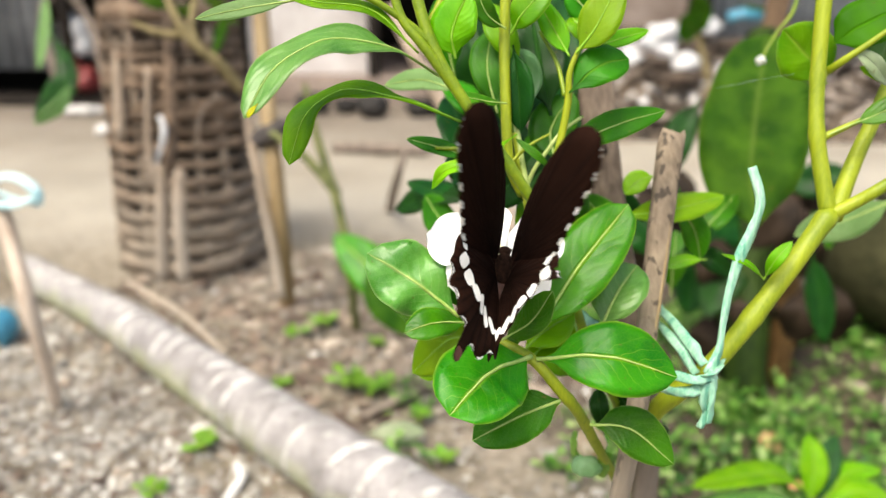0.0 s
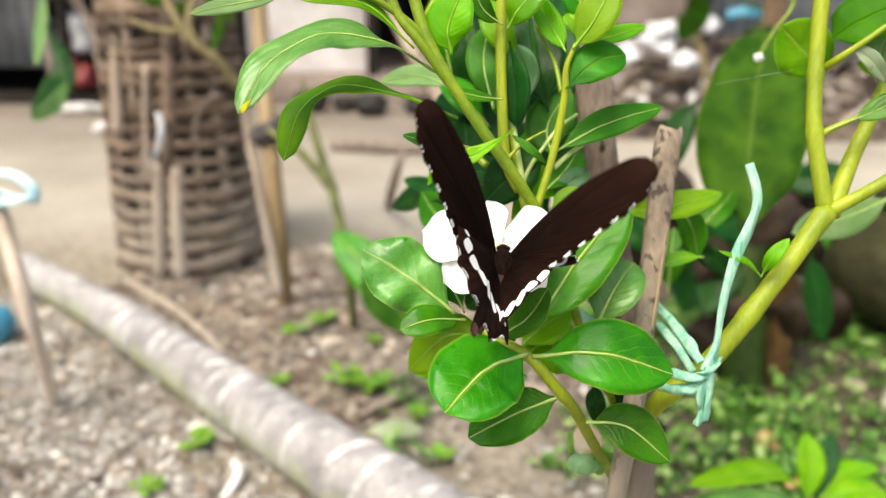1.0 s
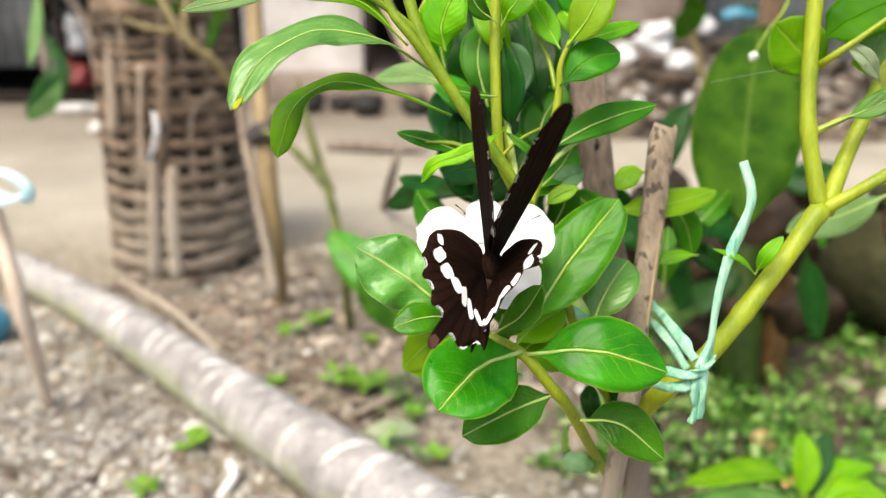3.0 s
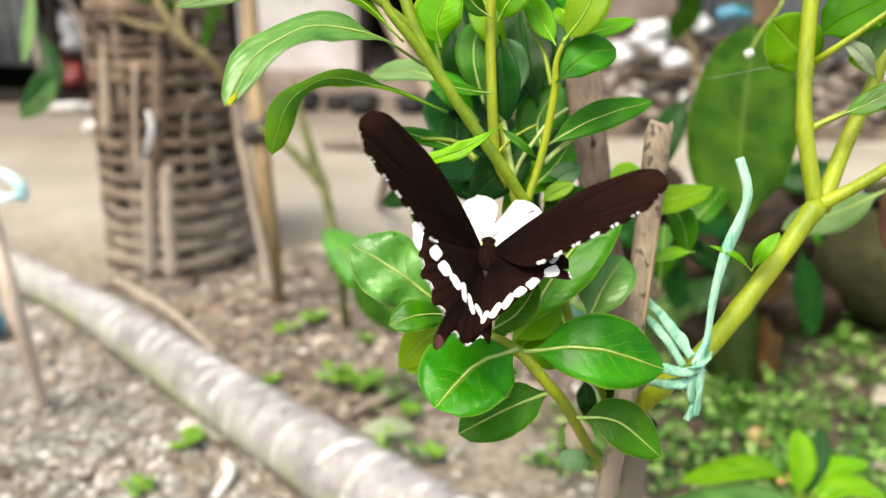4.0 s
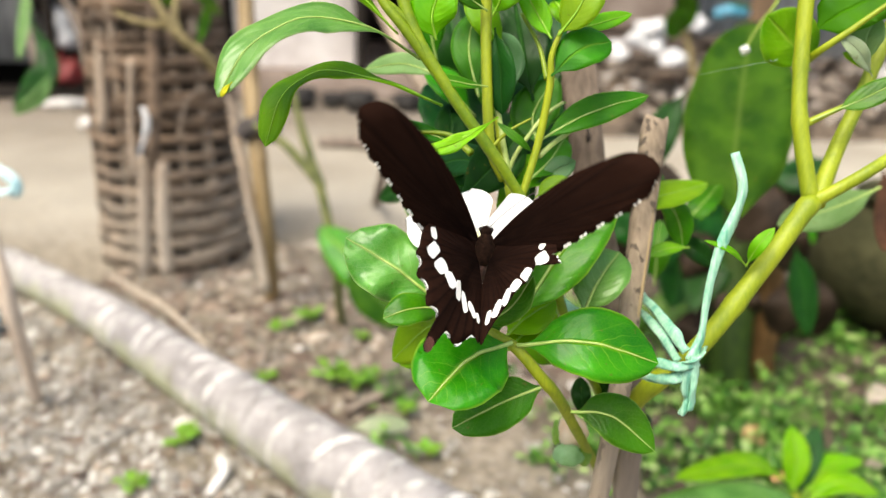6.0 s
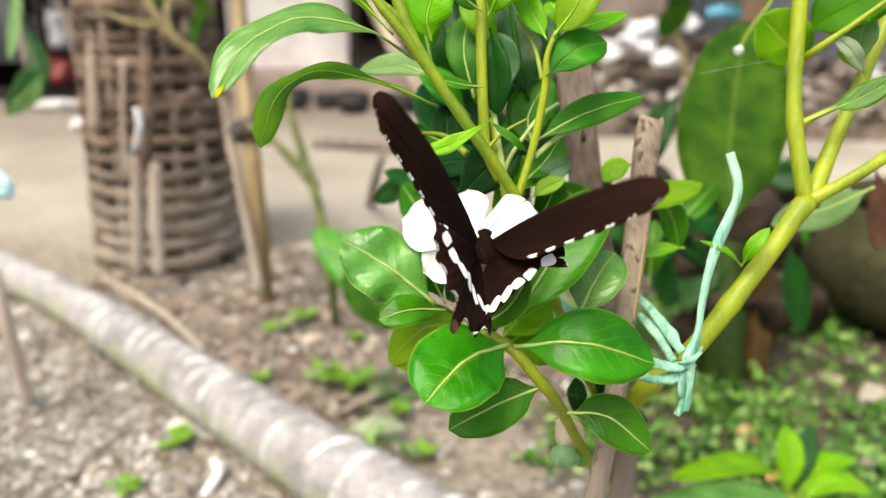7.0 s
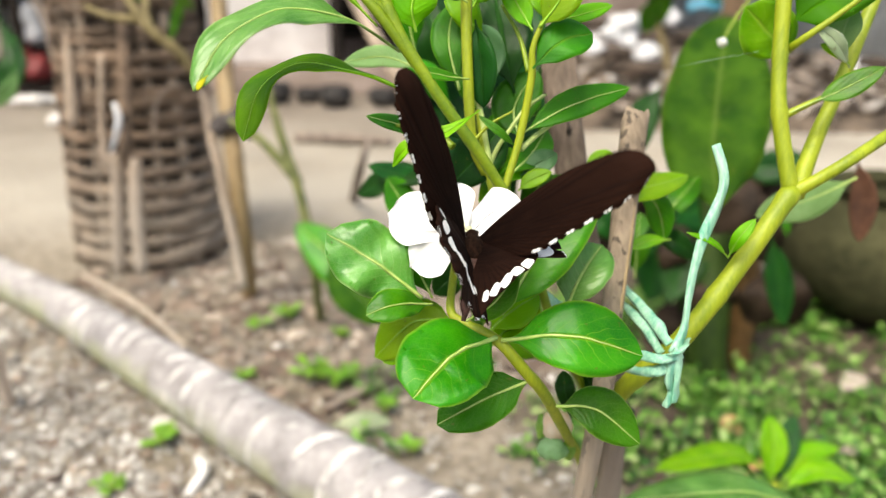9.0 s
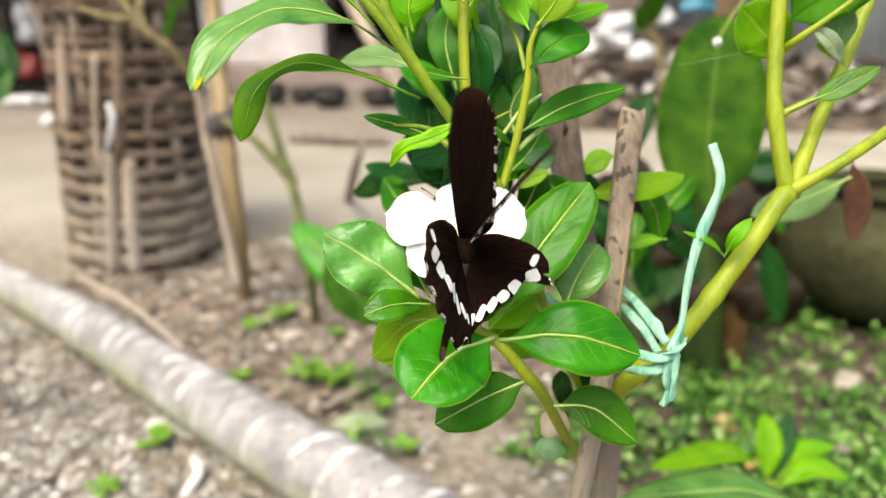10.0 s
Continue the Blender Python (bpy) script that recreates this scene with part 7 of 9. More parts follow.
for _i, (_q, _s) in enumerate((((0.9138, 3.2626, 0.3636), 0.10), ((0.8522, 3.2466, 0.3211), 0.07), ((0.8975, 3.134, 0.2998), 0.06), ((0.9498, 3.0161, 0.2628), 0.075), ((1.1129, 3.0072, 0.2284), 0.055), ((1.0081, 2.8845, 0.1864), 0.04), ((1.135, 3.3818, 0.3894), 0.085), ((0.7536, 3.1207, 0.2695), 0.06), ((0.7531, 3.2379, 0.3018), 0.05), ((0.6978, 2.6546, 0.1521), 0.03))):
    lump("white_bag", "crumpled white plastic bag on the debris", "bag", _q, (_s * 0.72, _s * 0.5, _s * 0.48), WHITE, 20 + _i, "bags on the debris bank")
ROTTEN = stuff_material("rotten_wood", (0.018, 0.013, 0.010), (0.12, 0.085, 0.062), 12, rough=0.9, bump=0.6, depth=0.01, vary=0.5)
for _i, (_q, _s) in enumerate((((1.0077, 3.3538, 0.3161), 0.10), ((0.85, 3.1171, 0.2541), 0.09), ((1.0763, 3.2389, 0.287), 0.08), ((0.9684, 2.9475, 0.2173), 0.07), ((0.862, 2.8904, 0.2111), 0.08), ((0.787, 3.4706, 0.3593), 0.1), ((1.2001, 3.2538, 0.3228), 0.09), ((1.6220, 3.0233, 0.1150), 0.09), ((1.8740, 3.1348, 0.1482), 0.08), ((2.0992, 3.3611, 0.2029), 0.10))):
    lump("charred_chunk", "dark brown chunk of rotten wood in the debris", "chunk", _q, (_s * 1.1, _s * 0.6, _s * 0.35), ROTTEN, 40 + _i, "chunks on the debris bank")
gatepost = thing("brown_post", "brown wooden post tied with blue plastic", "post", at=(0.95, 2.25, 0))
part("shaft", tube(bmesh.new(), [(0, 0, -0.02), (0.01, 0, 0.4), (0, 0, 1.1)], [0.04, 0.037, 0.035], n=12, sides=12, wobble=0.15), POST, gatepost)
part("blue_tie", tube(bmesh.new(), [Vector(q) - Vector(gatepost.location) for q in ((0.8498, 2.3399, 0.4557), (0.8979, 2.3233, 0.4662), (0.9679, 2.3424, 0.4563), (1.0706, 2.4031, 0.4729))], [0.018, 0.02, 0.014, 0.01], n=14, sides=8, squash=0.6, wobble=0.4), BLUE, gatepost, "blue plastic tie")
shoot = thing("yard_sapling", "thin leafy sapling before the tin fence", "sapling", at=(0.83, 2.3, 0))
_o = Vector(shoot.location)
part("stem", tube(bmesh.new(), [(0, 0, 0), Vector((0.8299, 2.3656, 0.2274)) - _o, Vector((0.7859, 2.4047, 0.4021)) - _o, Vector((0.7633, 2.4767, 0.609)) - _o], [0.012, 0.011, 0.008], n=18, sides=8), TWIG, shoot)
for _pts, _w in ((((0.7896, 2.4048, 0.4021), (0.7523, 2.3682, 0.4206), (0.7034, 2.3369, 0.455)), 0.1), (((0.7861, 2.3987, 0.3848), (0.7823, 2.3912, 0.4544), (0.7502, 2.3612, 0.5218)), 0.07), (((0.8703, 2.3578, 0.5058), (0.9945, 2.3371, 0.4398), (1.0485, 2.3091, 0.3568)), 0.05)):
    leaf(shoot, [Vector(q) - _o for q in _pts], _w, LEAF_OLIVE, face=Vector((0, 0, 0.8)) - _o, rib=False)

# ---- what moves: the butterfly on its flower, wings beating ----
def motions():
    walk(butterfly, [(t, pose(*p)) for t, *p in (
        (0, 0.02462, 0.22307, 0.41095, 46.1, 3.4, -5.4),
        (0.1, 0.02463, 0.22314, 0.41099, 41.8, 2.7, -5.2),
        (0.2, 0.02465, 0.22321, 0.41103, 38.4, 2.0, -4.9),
        (0.3, 0.02466, 0.22329, 0.41107, 35.4, 1.3, -4.6),
        (0.4, 0.02468, 0.22336, 0.41111, 32.6, 0.4, -4.3),
        (0.5, 0.02469, 0.22343, 0.41115, 30.2, -0.4, -4.0),
        (0.6, 0.02493, 0.22364, 0.41117, 29.6, -0.1, -4.1),
        (0.7, 0.02517, 0.22385, 0.41119, 29.0, 0.2, -4.2),
        (0.8, 0.0254, 0.22406, 0.41121, 28.5, 0.6, -4.4),
        (0.9, 0.02564, 0.22427, 0.41123, 28.0, 0.9, -4.5),
        (1, 0.02588, 0.22448, 0.41126, 27.4, 1.2, -4.6),
        (1.1, 0.02583, 0.22454, 0.41125, 27.3, 0.7, -4.4),
        (1.2, 0.02579, 0.2246, 0.41124, 27.2, 0.2, -4.2),
        (1.3, 0.02574, 0.22466, 0.41124, 27.1, -0.3, -4.0),
        (1.4, 0.0257, 0.22473, 0.41123, 27.0, -0.9, -3.8),
        (1.5, 0.02565, 0.22479, 0.41123, 26.9, -1.4, -3.6),
        (1.6, 0.02551, 0.22465, 0.41086, 30.2, -0.1, -4.0),
        (1.7, 0.02537, 0.22452, 0.41049, 34.0, 1.1, -4.4),
        (1.8, 0.02523, 0.22438, 0.41012, 38.4, 2.3, -4.7),
        (1.9, 0.02509, 0.22424, 0.40975, 43.8, 3.3, -5.0),
        (2, 0.02495, 0.22411, 0.40938, 51.7, 4.2, -5.3),
        (2.1, 0.02477, 0.22409, 0.40936, 51.9, 4.5, -5.4),
        (2.2, 0.02459, 0.22408, 0.40933, 52.1, 4.9, -5.5),
        (2.3, 0.02441, 0.22406, 0.40931, 52.3, 5.3, -5.5),
        (2.4, 0.02424, 0.22405, 0.40929, 52.6, 5.6, -5.6),
        (2.5, 0.02406, 0.22404, 0.40927, 52.8, 6.0, -5.7),
        (2.6, 0.02407, 0.22415, 0.40937, 51.1, 5.8, -5.7),
        (2.7, 0.02409, 0.22427, 0.40947, 49.6, 5.6, -5.6),
        (2.8, 0.0241, 0.22439, 0.40957, 48.3, 5.5, -5.5),
        (2.9, 0.02411, 0.2245, 0.40967, 47.1, 5.3, -5.5),
        (3, 0.02413, 0.22462, 0.40977, 46.0, 5.1, -5.4),
        (3.1, 0.02414, 0.22474, 0.40987, 45.0, 4.9, -5.3),
        (3.2, 0.02415, 0.22485, 0.40998, 44.0, 4.7, -5.2),
        (3.3, 0.02417, 0.22497, 0.41008, 43.1, 4.5, -5.2),
        (3.4, 0.02418, 0.22509, 0.41018, 42.2, 4.3, -5.1),
        (3.5, 0.02419, 0.22521, 0.41028, 41.4, 4.1, -5.0),
        (3.6, 0.02421, 0.22532, 0.41038, 40.6, 3.9, -4.9),
        (3.7, 0.02422, 0.22544, 0.41048, 39.8, 3.7, -4.9),
        (3.8, 0.02424, 0.22556, 0.41058, 39.1, 3.5, -4.8),
        (3.9, 0.02425, 0.22568, 0.41068, 38.3, 3.3, -4.7),
        (4, 0.02426, 0.22579, 0.41079, 37.6, 3.1, -4.6),
        (4.1, 0.02429, 0.22586, 0.41082, 42.6, 3.7, -4.8),
        (4.2, 0.02431, 0.22594, 0.41085, 49.2, 4.2, -4.9),
        (4.3, 0.02434, 0.22601, 0.41089, 64.1, 4.7, -5.0),
        (4.4, 0.02436, 0.22608, 0.41092, 64.0, 5.1, -5.2),
        (4.5, 0.02439, 0.22615, 0.41095, 63.8, 5.5, -5.2),
        (4.6, 0.02437, 0.22617, 0.41081, 63.9, 5.4, -5.2),
        (4.7, 0.02436, 0.22619, 0.41066, 63.9, 5.3, -5.2),
        (4.8, 0.02435, 0.2262, 0.41051, 64.0, 5.1, -5.1),
        (4.9, 0.02433, 0.22622, 0.41036, 64.1, 5.0, -5.0),
        (5, 0.02432, 0.22624, 0.41021, 64.1, 4.9, -5.0),
        (5.1, 0.02438, 0.22627, 0.41031, 64.1, 4.7, -5.0),
        (5.2, 0.02445, 0.22631, 0.4104, 64.1, 4.6, -4.9),
        (5.3, 0.02451, 0.22634, 0.41049, 64.1, 4.4, -4.9),
        (5.4, 0.02457, 0.22638, 0.41058, 64.1, 4.3, -4.8),
        (5.5, 0.02464, 0.22641, 0.41067, 64.0, 4.1, -4.8),
        (5.6, 0.02476, 0.22647, 0.41068, 64.1, 3.9, -4.8),
        (5.7, 0.02489, 0.22654, 0.4107, 64.2, 3.6, -4.7),
        (5.8, 0.02502, 0.2266, 0.41071, 64.3, 3.4, -4.7),
        (5.9, 0.02515, 0.22666, 0.41073, 64.3, 3.1, -4.6),
        (6, 0.02528, 0.22672, 0.41074, 64.4, 2.9, -4.6),
        (6.1, 0.0254, 0.22678, 0.41075, 64.5, 2.6, -4.6),
        (6.2, 0.02553, 0.22684, 0.41077, 61.6, 2.4, -4.5),
        (6.3, 0.02566, 0.2269, 0.41078, 55.6, 2.1, -4.5),
        (6.4, 0.02579, 0.22696, 0.4108, 52.3, 1.8, -4.4),
        (6.5, 0.02592, 0.22702, 0.41081, 49.8, 1.5, -4.4),
        (6.6, 0.02604, 0.22708, 0.41083, 47.6, 1.2, -4.3),
        (6.7, 0.02617, 0.22714, 0.41084, 45.7, 0.9, -4.3),
        (6.8, 0.0263, 0.2272, 0.41086, 44.0, 0.6, -4.2),
        (6.9, 0.02643, 0.22726, 0.41087, 42.4, 0.3, -4.1),
        (7, 0.02656, 0.22732, 0.41088, 40.9, 0.0, -4.1),
        (7.1, 0.02671, 0.22735, 0.41099, 37.9, -0.5, -3.9),
        (7.2, 0.02687, 0.22737, 0.4111, 35.3, -1.1, -3.8),
        (7.3, 0.02702, 0.22739, 0.41122, 32.8, -1.7, -3.6),
        (7.4, 0.02718, 0.22742, 0.41133, 30.6, -2.3, -3.4),
        (7.5, 0.02733, 0.22744, 0.41144, 28.4, -3.0, -3.2),
        (7.6, 0.02722, 0.22773, 0.41156, 28.5, -4.1, -2.8),
        (7.7, 0.0271, 0.22803, 0.41169, 28.7, -5.2, -2.5),
        (7.8, 0.02698, 0.22833, 0.41182, 28.8, -6.3, -2.1),
        (7.9, 0.02686, 0.22862, 0.41195, 29.0, -7.4, -1.8),
        (8, 0.02675, 0.22892, 0.41208, 29.2, -8.5, -1.4),
        (8.1, 0.02697, 0.22925, 0.41228, 28.7, -9.6, -1.0),
        (8.2, 0.02718, 0.22958, 0.41247, 28.3, -10.8, -0.7),
        (8.3, 0.0274, 0.22992, 0.41267, 27.9, -11.9, -0.3),
        (8.4, 0.02762, 0.23025, 0.41287, 27.5, -13.1, 0.1),
        (8.5, 0.02784, 0.23059, 0.41307, 27.1, -14.3, 0.5),
        (8.6, 0.02775, 0.23021, 0.41227, 26.7, -13.1, 0.1),
        (8.7, 0.02765, 0.22984, 0.41147, 26.2, -11.9, -0.3),
        (8.8, 0.02755, 0.22946, 0.41068, 25.8, -10.7, -0.7),
        (8.9, 0.02745, 0.22909, 0.40988, 25.4, -9.6, -1.1),
        (9, 0.02734, 0.22871, 0.40909, 25.0, -8.4, -1.5),
        (9.1, 0.02737, 0.22869, 0.40907, 26.8, -6.7, -2.1),
        (9.2, 0.02739, 0.22867, 0.40904, 28.8, -5.1, -2.7),
        (9.3, 0.02741, 0.22865, 0.40902, 31.0, -3.7, -3.2),
        (9.4, 0.02743, 0.22863, 0.409, 33.3, -2.3, -3.8),
        (9.5, 0.02746, 0.22862, 0.40897, 35.8, -0.9, -4.2),
        (9.6, 0.0271, 0.22862, 0.40899, 42.8, -1.3, -4.1),
        (9.7, 0.02674, 0.22863, 0.409, 53.7, -1.7, -3.9),
        (9.8, 0.02638, 0.22863, 0.40901, 64.1, -2.0, -3.7),
        (9.9, 0.02603, 0.22864, 0.40903, 63.8, -2.3, -3.6),
        (10, 0.02567, 0.22865, 0.40904, 63.5, -2.5, -3.5),
    )])
    walk(forewing_a, [(t, pose(*p)) for t, *p in (
        (0, -0.0022, 0.0035, 0.0012, 14.6, -73.2, 123.9),
        (0.1, -0.0022, 0.0035, 0.0012, 83.2, -82.1, 92.5),
        (0.2, -0.0022, 0.0035, 0.0012, 37.3, -77.6, 159.3),
        (0.3, -0.0022, 0.0035, 0.0012, -3.2, -73.5, -166.1),
        (0.4, -0.0022, 0.0035, 0.0012, -19.2, -62.7, 176.1),
        (0.5, -0.0022, 0.0035, 0.0012, -42.1, -71.0, -177.2),
        (0.6, -0.0022, 0.0035, 0.0012, -168.3, -86.4, -23.5),
        (0.7, -0.0022, 0.0035, 0.0012, -49.2, -85.0, -107.4),
        (0.8, -0.0022, 0.0035, 0.0012, -32.1, -71.4, -134.6),
        (0.9, -0.0022, 0.0035, 0.0012, -14.0, -68.3, -164.0),
        (1, -0.0022, 0.0035, 0.0012, -32.7, -69.0, -172.9),
        (1.1, -0.0022, 0.0035, 0.0012, -70.8, -84.4, -140.1),
        (1.2, -0.0022, 0.0035, 0.0012, -31.5, -80.0, -117.6),
        (1.3, -0.0022, 0.0035, 0.0012, -17.0, -76.0, -149.8),
        (1.4, -0.0022, 0.0035, 0.0012, -34.8, -64.2, -170.9),
        (1.5, -0.0022, 0.0035, 0.0012, -27.2, -63.4, -170.8),
        (1.6, -0.0022, 0.0035, 0.0012, -69.7, -86.7, -136.3),
        (1.7, -0.0022, 0.0035, 0.0012, -175.1, -86.6, 3.0),
        (1.8, -0.0022, 0.0035, 0.0012, 24.9, -83.6, 165.4),
        (1.9, -0.0022, 0.0035, 0.0012, 20.8, -77.8, 169.8),
        (2, -0.0022, 0.0035, 0.0012, 33.2, -56.3, 144.0),
        (2.1, -0.0022, 0.0035, 0.0012, -20.6, -55.7, 147.1),
        (2.2, -0.0022, 0.0035, 0.0012, -16.2, -64.9, 128.1),
        (2.3, -0.0022, 0.0035, 0.0012, 62.3, -69.6, 93.7),
        (2.4, -0.0022, 0.0035, 0.0012, 95.4, -70.8, 109.9),
        (2.5, -0.0022, 0.0035, 0.0012, 72.9, -65.3, 120.4),
        (2.6, -0.0022, 0.0035, 0.0012, 31.2, -60.6, 144.1),
        (2.7, -0.0022, 0.0035, 0.0012, 1.0, -58.0, 150.7),
        (2.8, -0.0022, 0.0035, 0.0012, -16.2, -64.9, 128.1),
        (2.9, -0.0022, 0.0035, 0.0012, 62.3, -69.6, 93.7),
        (3, -0.0022, 0.0035, 0.0012, 95.4, -70.8, 109.9),
        (3.1, -0.0022, 0.0035, 0.0012, 72.9, -65.3, 120.4),
        (3.2, -0.0022, 0.0035, 0.0012, 31.2, -60.6, 144.1),
        (3.3, -0.0022, 0.0035, 0.0012, 1.0, -58.0, 150.7),
        (3.4, -0.0022, 0.0035, 0.0012, -40.3, -60.9, 166.1),
        (3.5, -0.0022, 0.0035, 0.0012, 20.9, -71.8, 119.3),
        (3.6, -0.0022, 0.0035, 0.0012, 78.4, -61.8, 94.8),
        (3.7, -0.0022, 0.0035, 0.0012, 85.1, -64.9, 116.4),
        (3.8, -0.0022, 0.0035, 0.0012, -22.6, -73.3, -147.5),
        (3.9, -0.0022, 0.0035, 0.0012, 1.6, -65.9, -177.1),
        (4, -0.0022, 0.0035, 0.0012, -17.9, -56.4, 174.2),
        (4.1, -0.0022, 0.0035, 0.0012, -40.3, -60.9, 166.1),
        (4.2, -0.0022, 0.0035, 0.0012, 20.9, -71.8, 119.3),
        (4.3, -0.0022, 0.0035, 0.0012, 78.4, -61.8, 94.8),
        (4.4, -0.0022, 0.0035, 0.0012, 85.1, -64.9, 116.4),
        (4.5, -0.0022, 0.0035, 0.0012, 55.5, -69.0, 137.7),
        (4.6, -0.0022, 0.0035, 0.0012, 28.9, -48.1, 148.8),
        (4.7, -0.0022, 0.0035, 0.0012, -7.4, -47.4, 144.8),
        (4.8, -0.0022, 0.0035, 0.0012, 43.7, -58.5, 104.2),
        (4.9, -0.0022, 0.0035, 0.0012, 84.8, -58.7, 91.9),
        (5, -0.0022, 0.0035, 0.0012, 103.8, -62.3, 112.1),
        (5.1, -0.0022, 0.0035, 0.0012, 68.6, -71.8, 129.9),
        (5.2, -0.0022, 0.0035, 0.0012, 18.7, -46.8, 143.6),
        (5.3, -0.0022, 0.0035, 0.0012, -6.9, -47.4, 141.3),
        (5.4, -0.0022, 0.0035, 0.0012, -2.8, -57.0, 109.0),
        (5.5, -0.0022, 0.0035, 0.0012, 77.0, -56.7, 86.6),
        (5.6, -0.0022, 0.0035, 0.0012, 106.6, -61.8, 98.5),
        (5.7, -0.0022, 0.0035, 0.0012, 85.7, -67.1, 112.0),
        (5.8, -0.0022, 0.0035, 0.0012, 68.6, -71.8, 129.9),
        (5.9, -0.0022, 0.0035, 0.0012, 18.7, -46.8, 143.6),
        (6, -0.0022, 0.0035, 0.0012, -6.9, -47.4, 141.3),
        (6.1, -0.0022, 0.0035, 0.0012, -2.8, -57.0, 109.0),
        (6.2, -0.0022, 0.0035, 0.0012, 77.0, -56.7, 86.6),
        (6.3, -0.0022, 0.0035, 0.0012, 106.6, -61.8, 98.5),
        (6.4, -0.0022, 0.0035, 0.0012, 85.7, -67.1, 112.0),
        (6.5, -0.0022, 0.0035, 0.0012, 68.6, -71.8, 129.9),
        (6.6, -0.0022, 0.0035, 0.0012, -6.9, -47.4, 141.3),
        (6.7, -0.0022, 0.0035, 0.0012, 77.0, -56.7, 86.6),
        (6.8, -0.0022, 0.0035, 0.0012, 84.3, -82.5, 127.4),
        (6.9, -0.0022, 0.0035, 0.0012, 39.0, -77.1, 156.3),
        (7, -0.0022, 0.0035, 0.0012, 12.9, -60.9, 159.2),
        (7.1, -0.0022, 0.0035, 0.0012, -19.0, -69.7, 156.6),
        (7.2, -0.0022, 0.0035, 0.0012, 158.6, -82.4, 31.9),
        (7.3, -0.0022, 0.0035, 0.0012, -131.8, -86.4, -7.4),
        (7.4, -0.0022, 0.0035, 0.0012, 14.2, -76.9, 175.1),
        (7.5, -0.0022, 0.0035, 0.0012, 0.4, -70.3, 177.5),
        (7.6, -0.0022, 0.0035, 0.0012, -91.1, -87.8, -93.7),
        (7.7, -0.0022, 0.0035, 0.0012, -140.0, -77.6, -23.0),
        (7.8, -0.0022, 0.0035, 0.0012, -61.3, -83.9, -93.7),
        (7.9, -0.0022, 0.0035, 0.0012, -7.1, -80.6, -161.7),
        (8, -0.0022, 0.0035, 0.0012, -31.4, -76.7, 174.5),
        (8.1, -0.0022, 0.0035, 0.0012, 147.7, -87.8, 7.1),
        (8.2, -0.0022, 0.0035, 0.0012, -120.7, -76.6, -20.0),
        (8.3, -0.0022, 0.0035, 0.0012, -125.5, -83.1, -30.5),
        (8.4, -0.0022, 0.0035, 0.0012, -16.4, -79.3, -172.2),
        (8.5, -0.0022, 0.0035, 0.0012, -13.2, -77.4, 177.5),
        (8.6, -0.0022, 0.0035, 0.0012, -170.1, -76.3, -23.4),
        (8.7, -0.0022, 0.0035, 0.0012, -141.0, -71.5, -13.0),
        (8.8, -0.0022, 0.0035, 0.0012, -131.0, -85.9, -28.3),
        (8.9, -0.0022, 0.0035, 0.0012, 24.4, -84.8, 161.0),
        (9, -0.0022, 0.0035, 0.0012, -14.4, -78.6, 161.7),
        (9.1, -0.0022, 0.0035, 0.0012, 31.6, -85.5, 105.8),
        (9.2, -0.0022, 0.0035, 0.0012, -154.8, -72.8, 2.1),
        (9.3, -0.0022, 0.0035, 0.0012, -124.4, -81.9, -11.5),
        (9.4, -0.0022, 0.0035, 0.0012, 34.1, -83.3, 147.5),
        (9.5, -0.0022, 0.0035, 0.0012, 43.3, -72.4, 148.0),
        (9.6, -0.0022, 0.0035, 0.0012, 27.2, -64.9, 135.4),
        (9.7, -0.0022, 0.0035, 0.0012, 27.7, -59.0, 115.0),
        (9.8, -0.0022, 0.0035, 0.0012, 86.6, -54.9, 81.2),
        (9.9, -0.0022, 0.0035, 0.0012, 117.9, -54.9, 70.9),
        (10, -0.0022, 0.0035, 0.0012, 151.8, -61.2, 77.7),
    )])
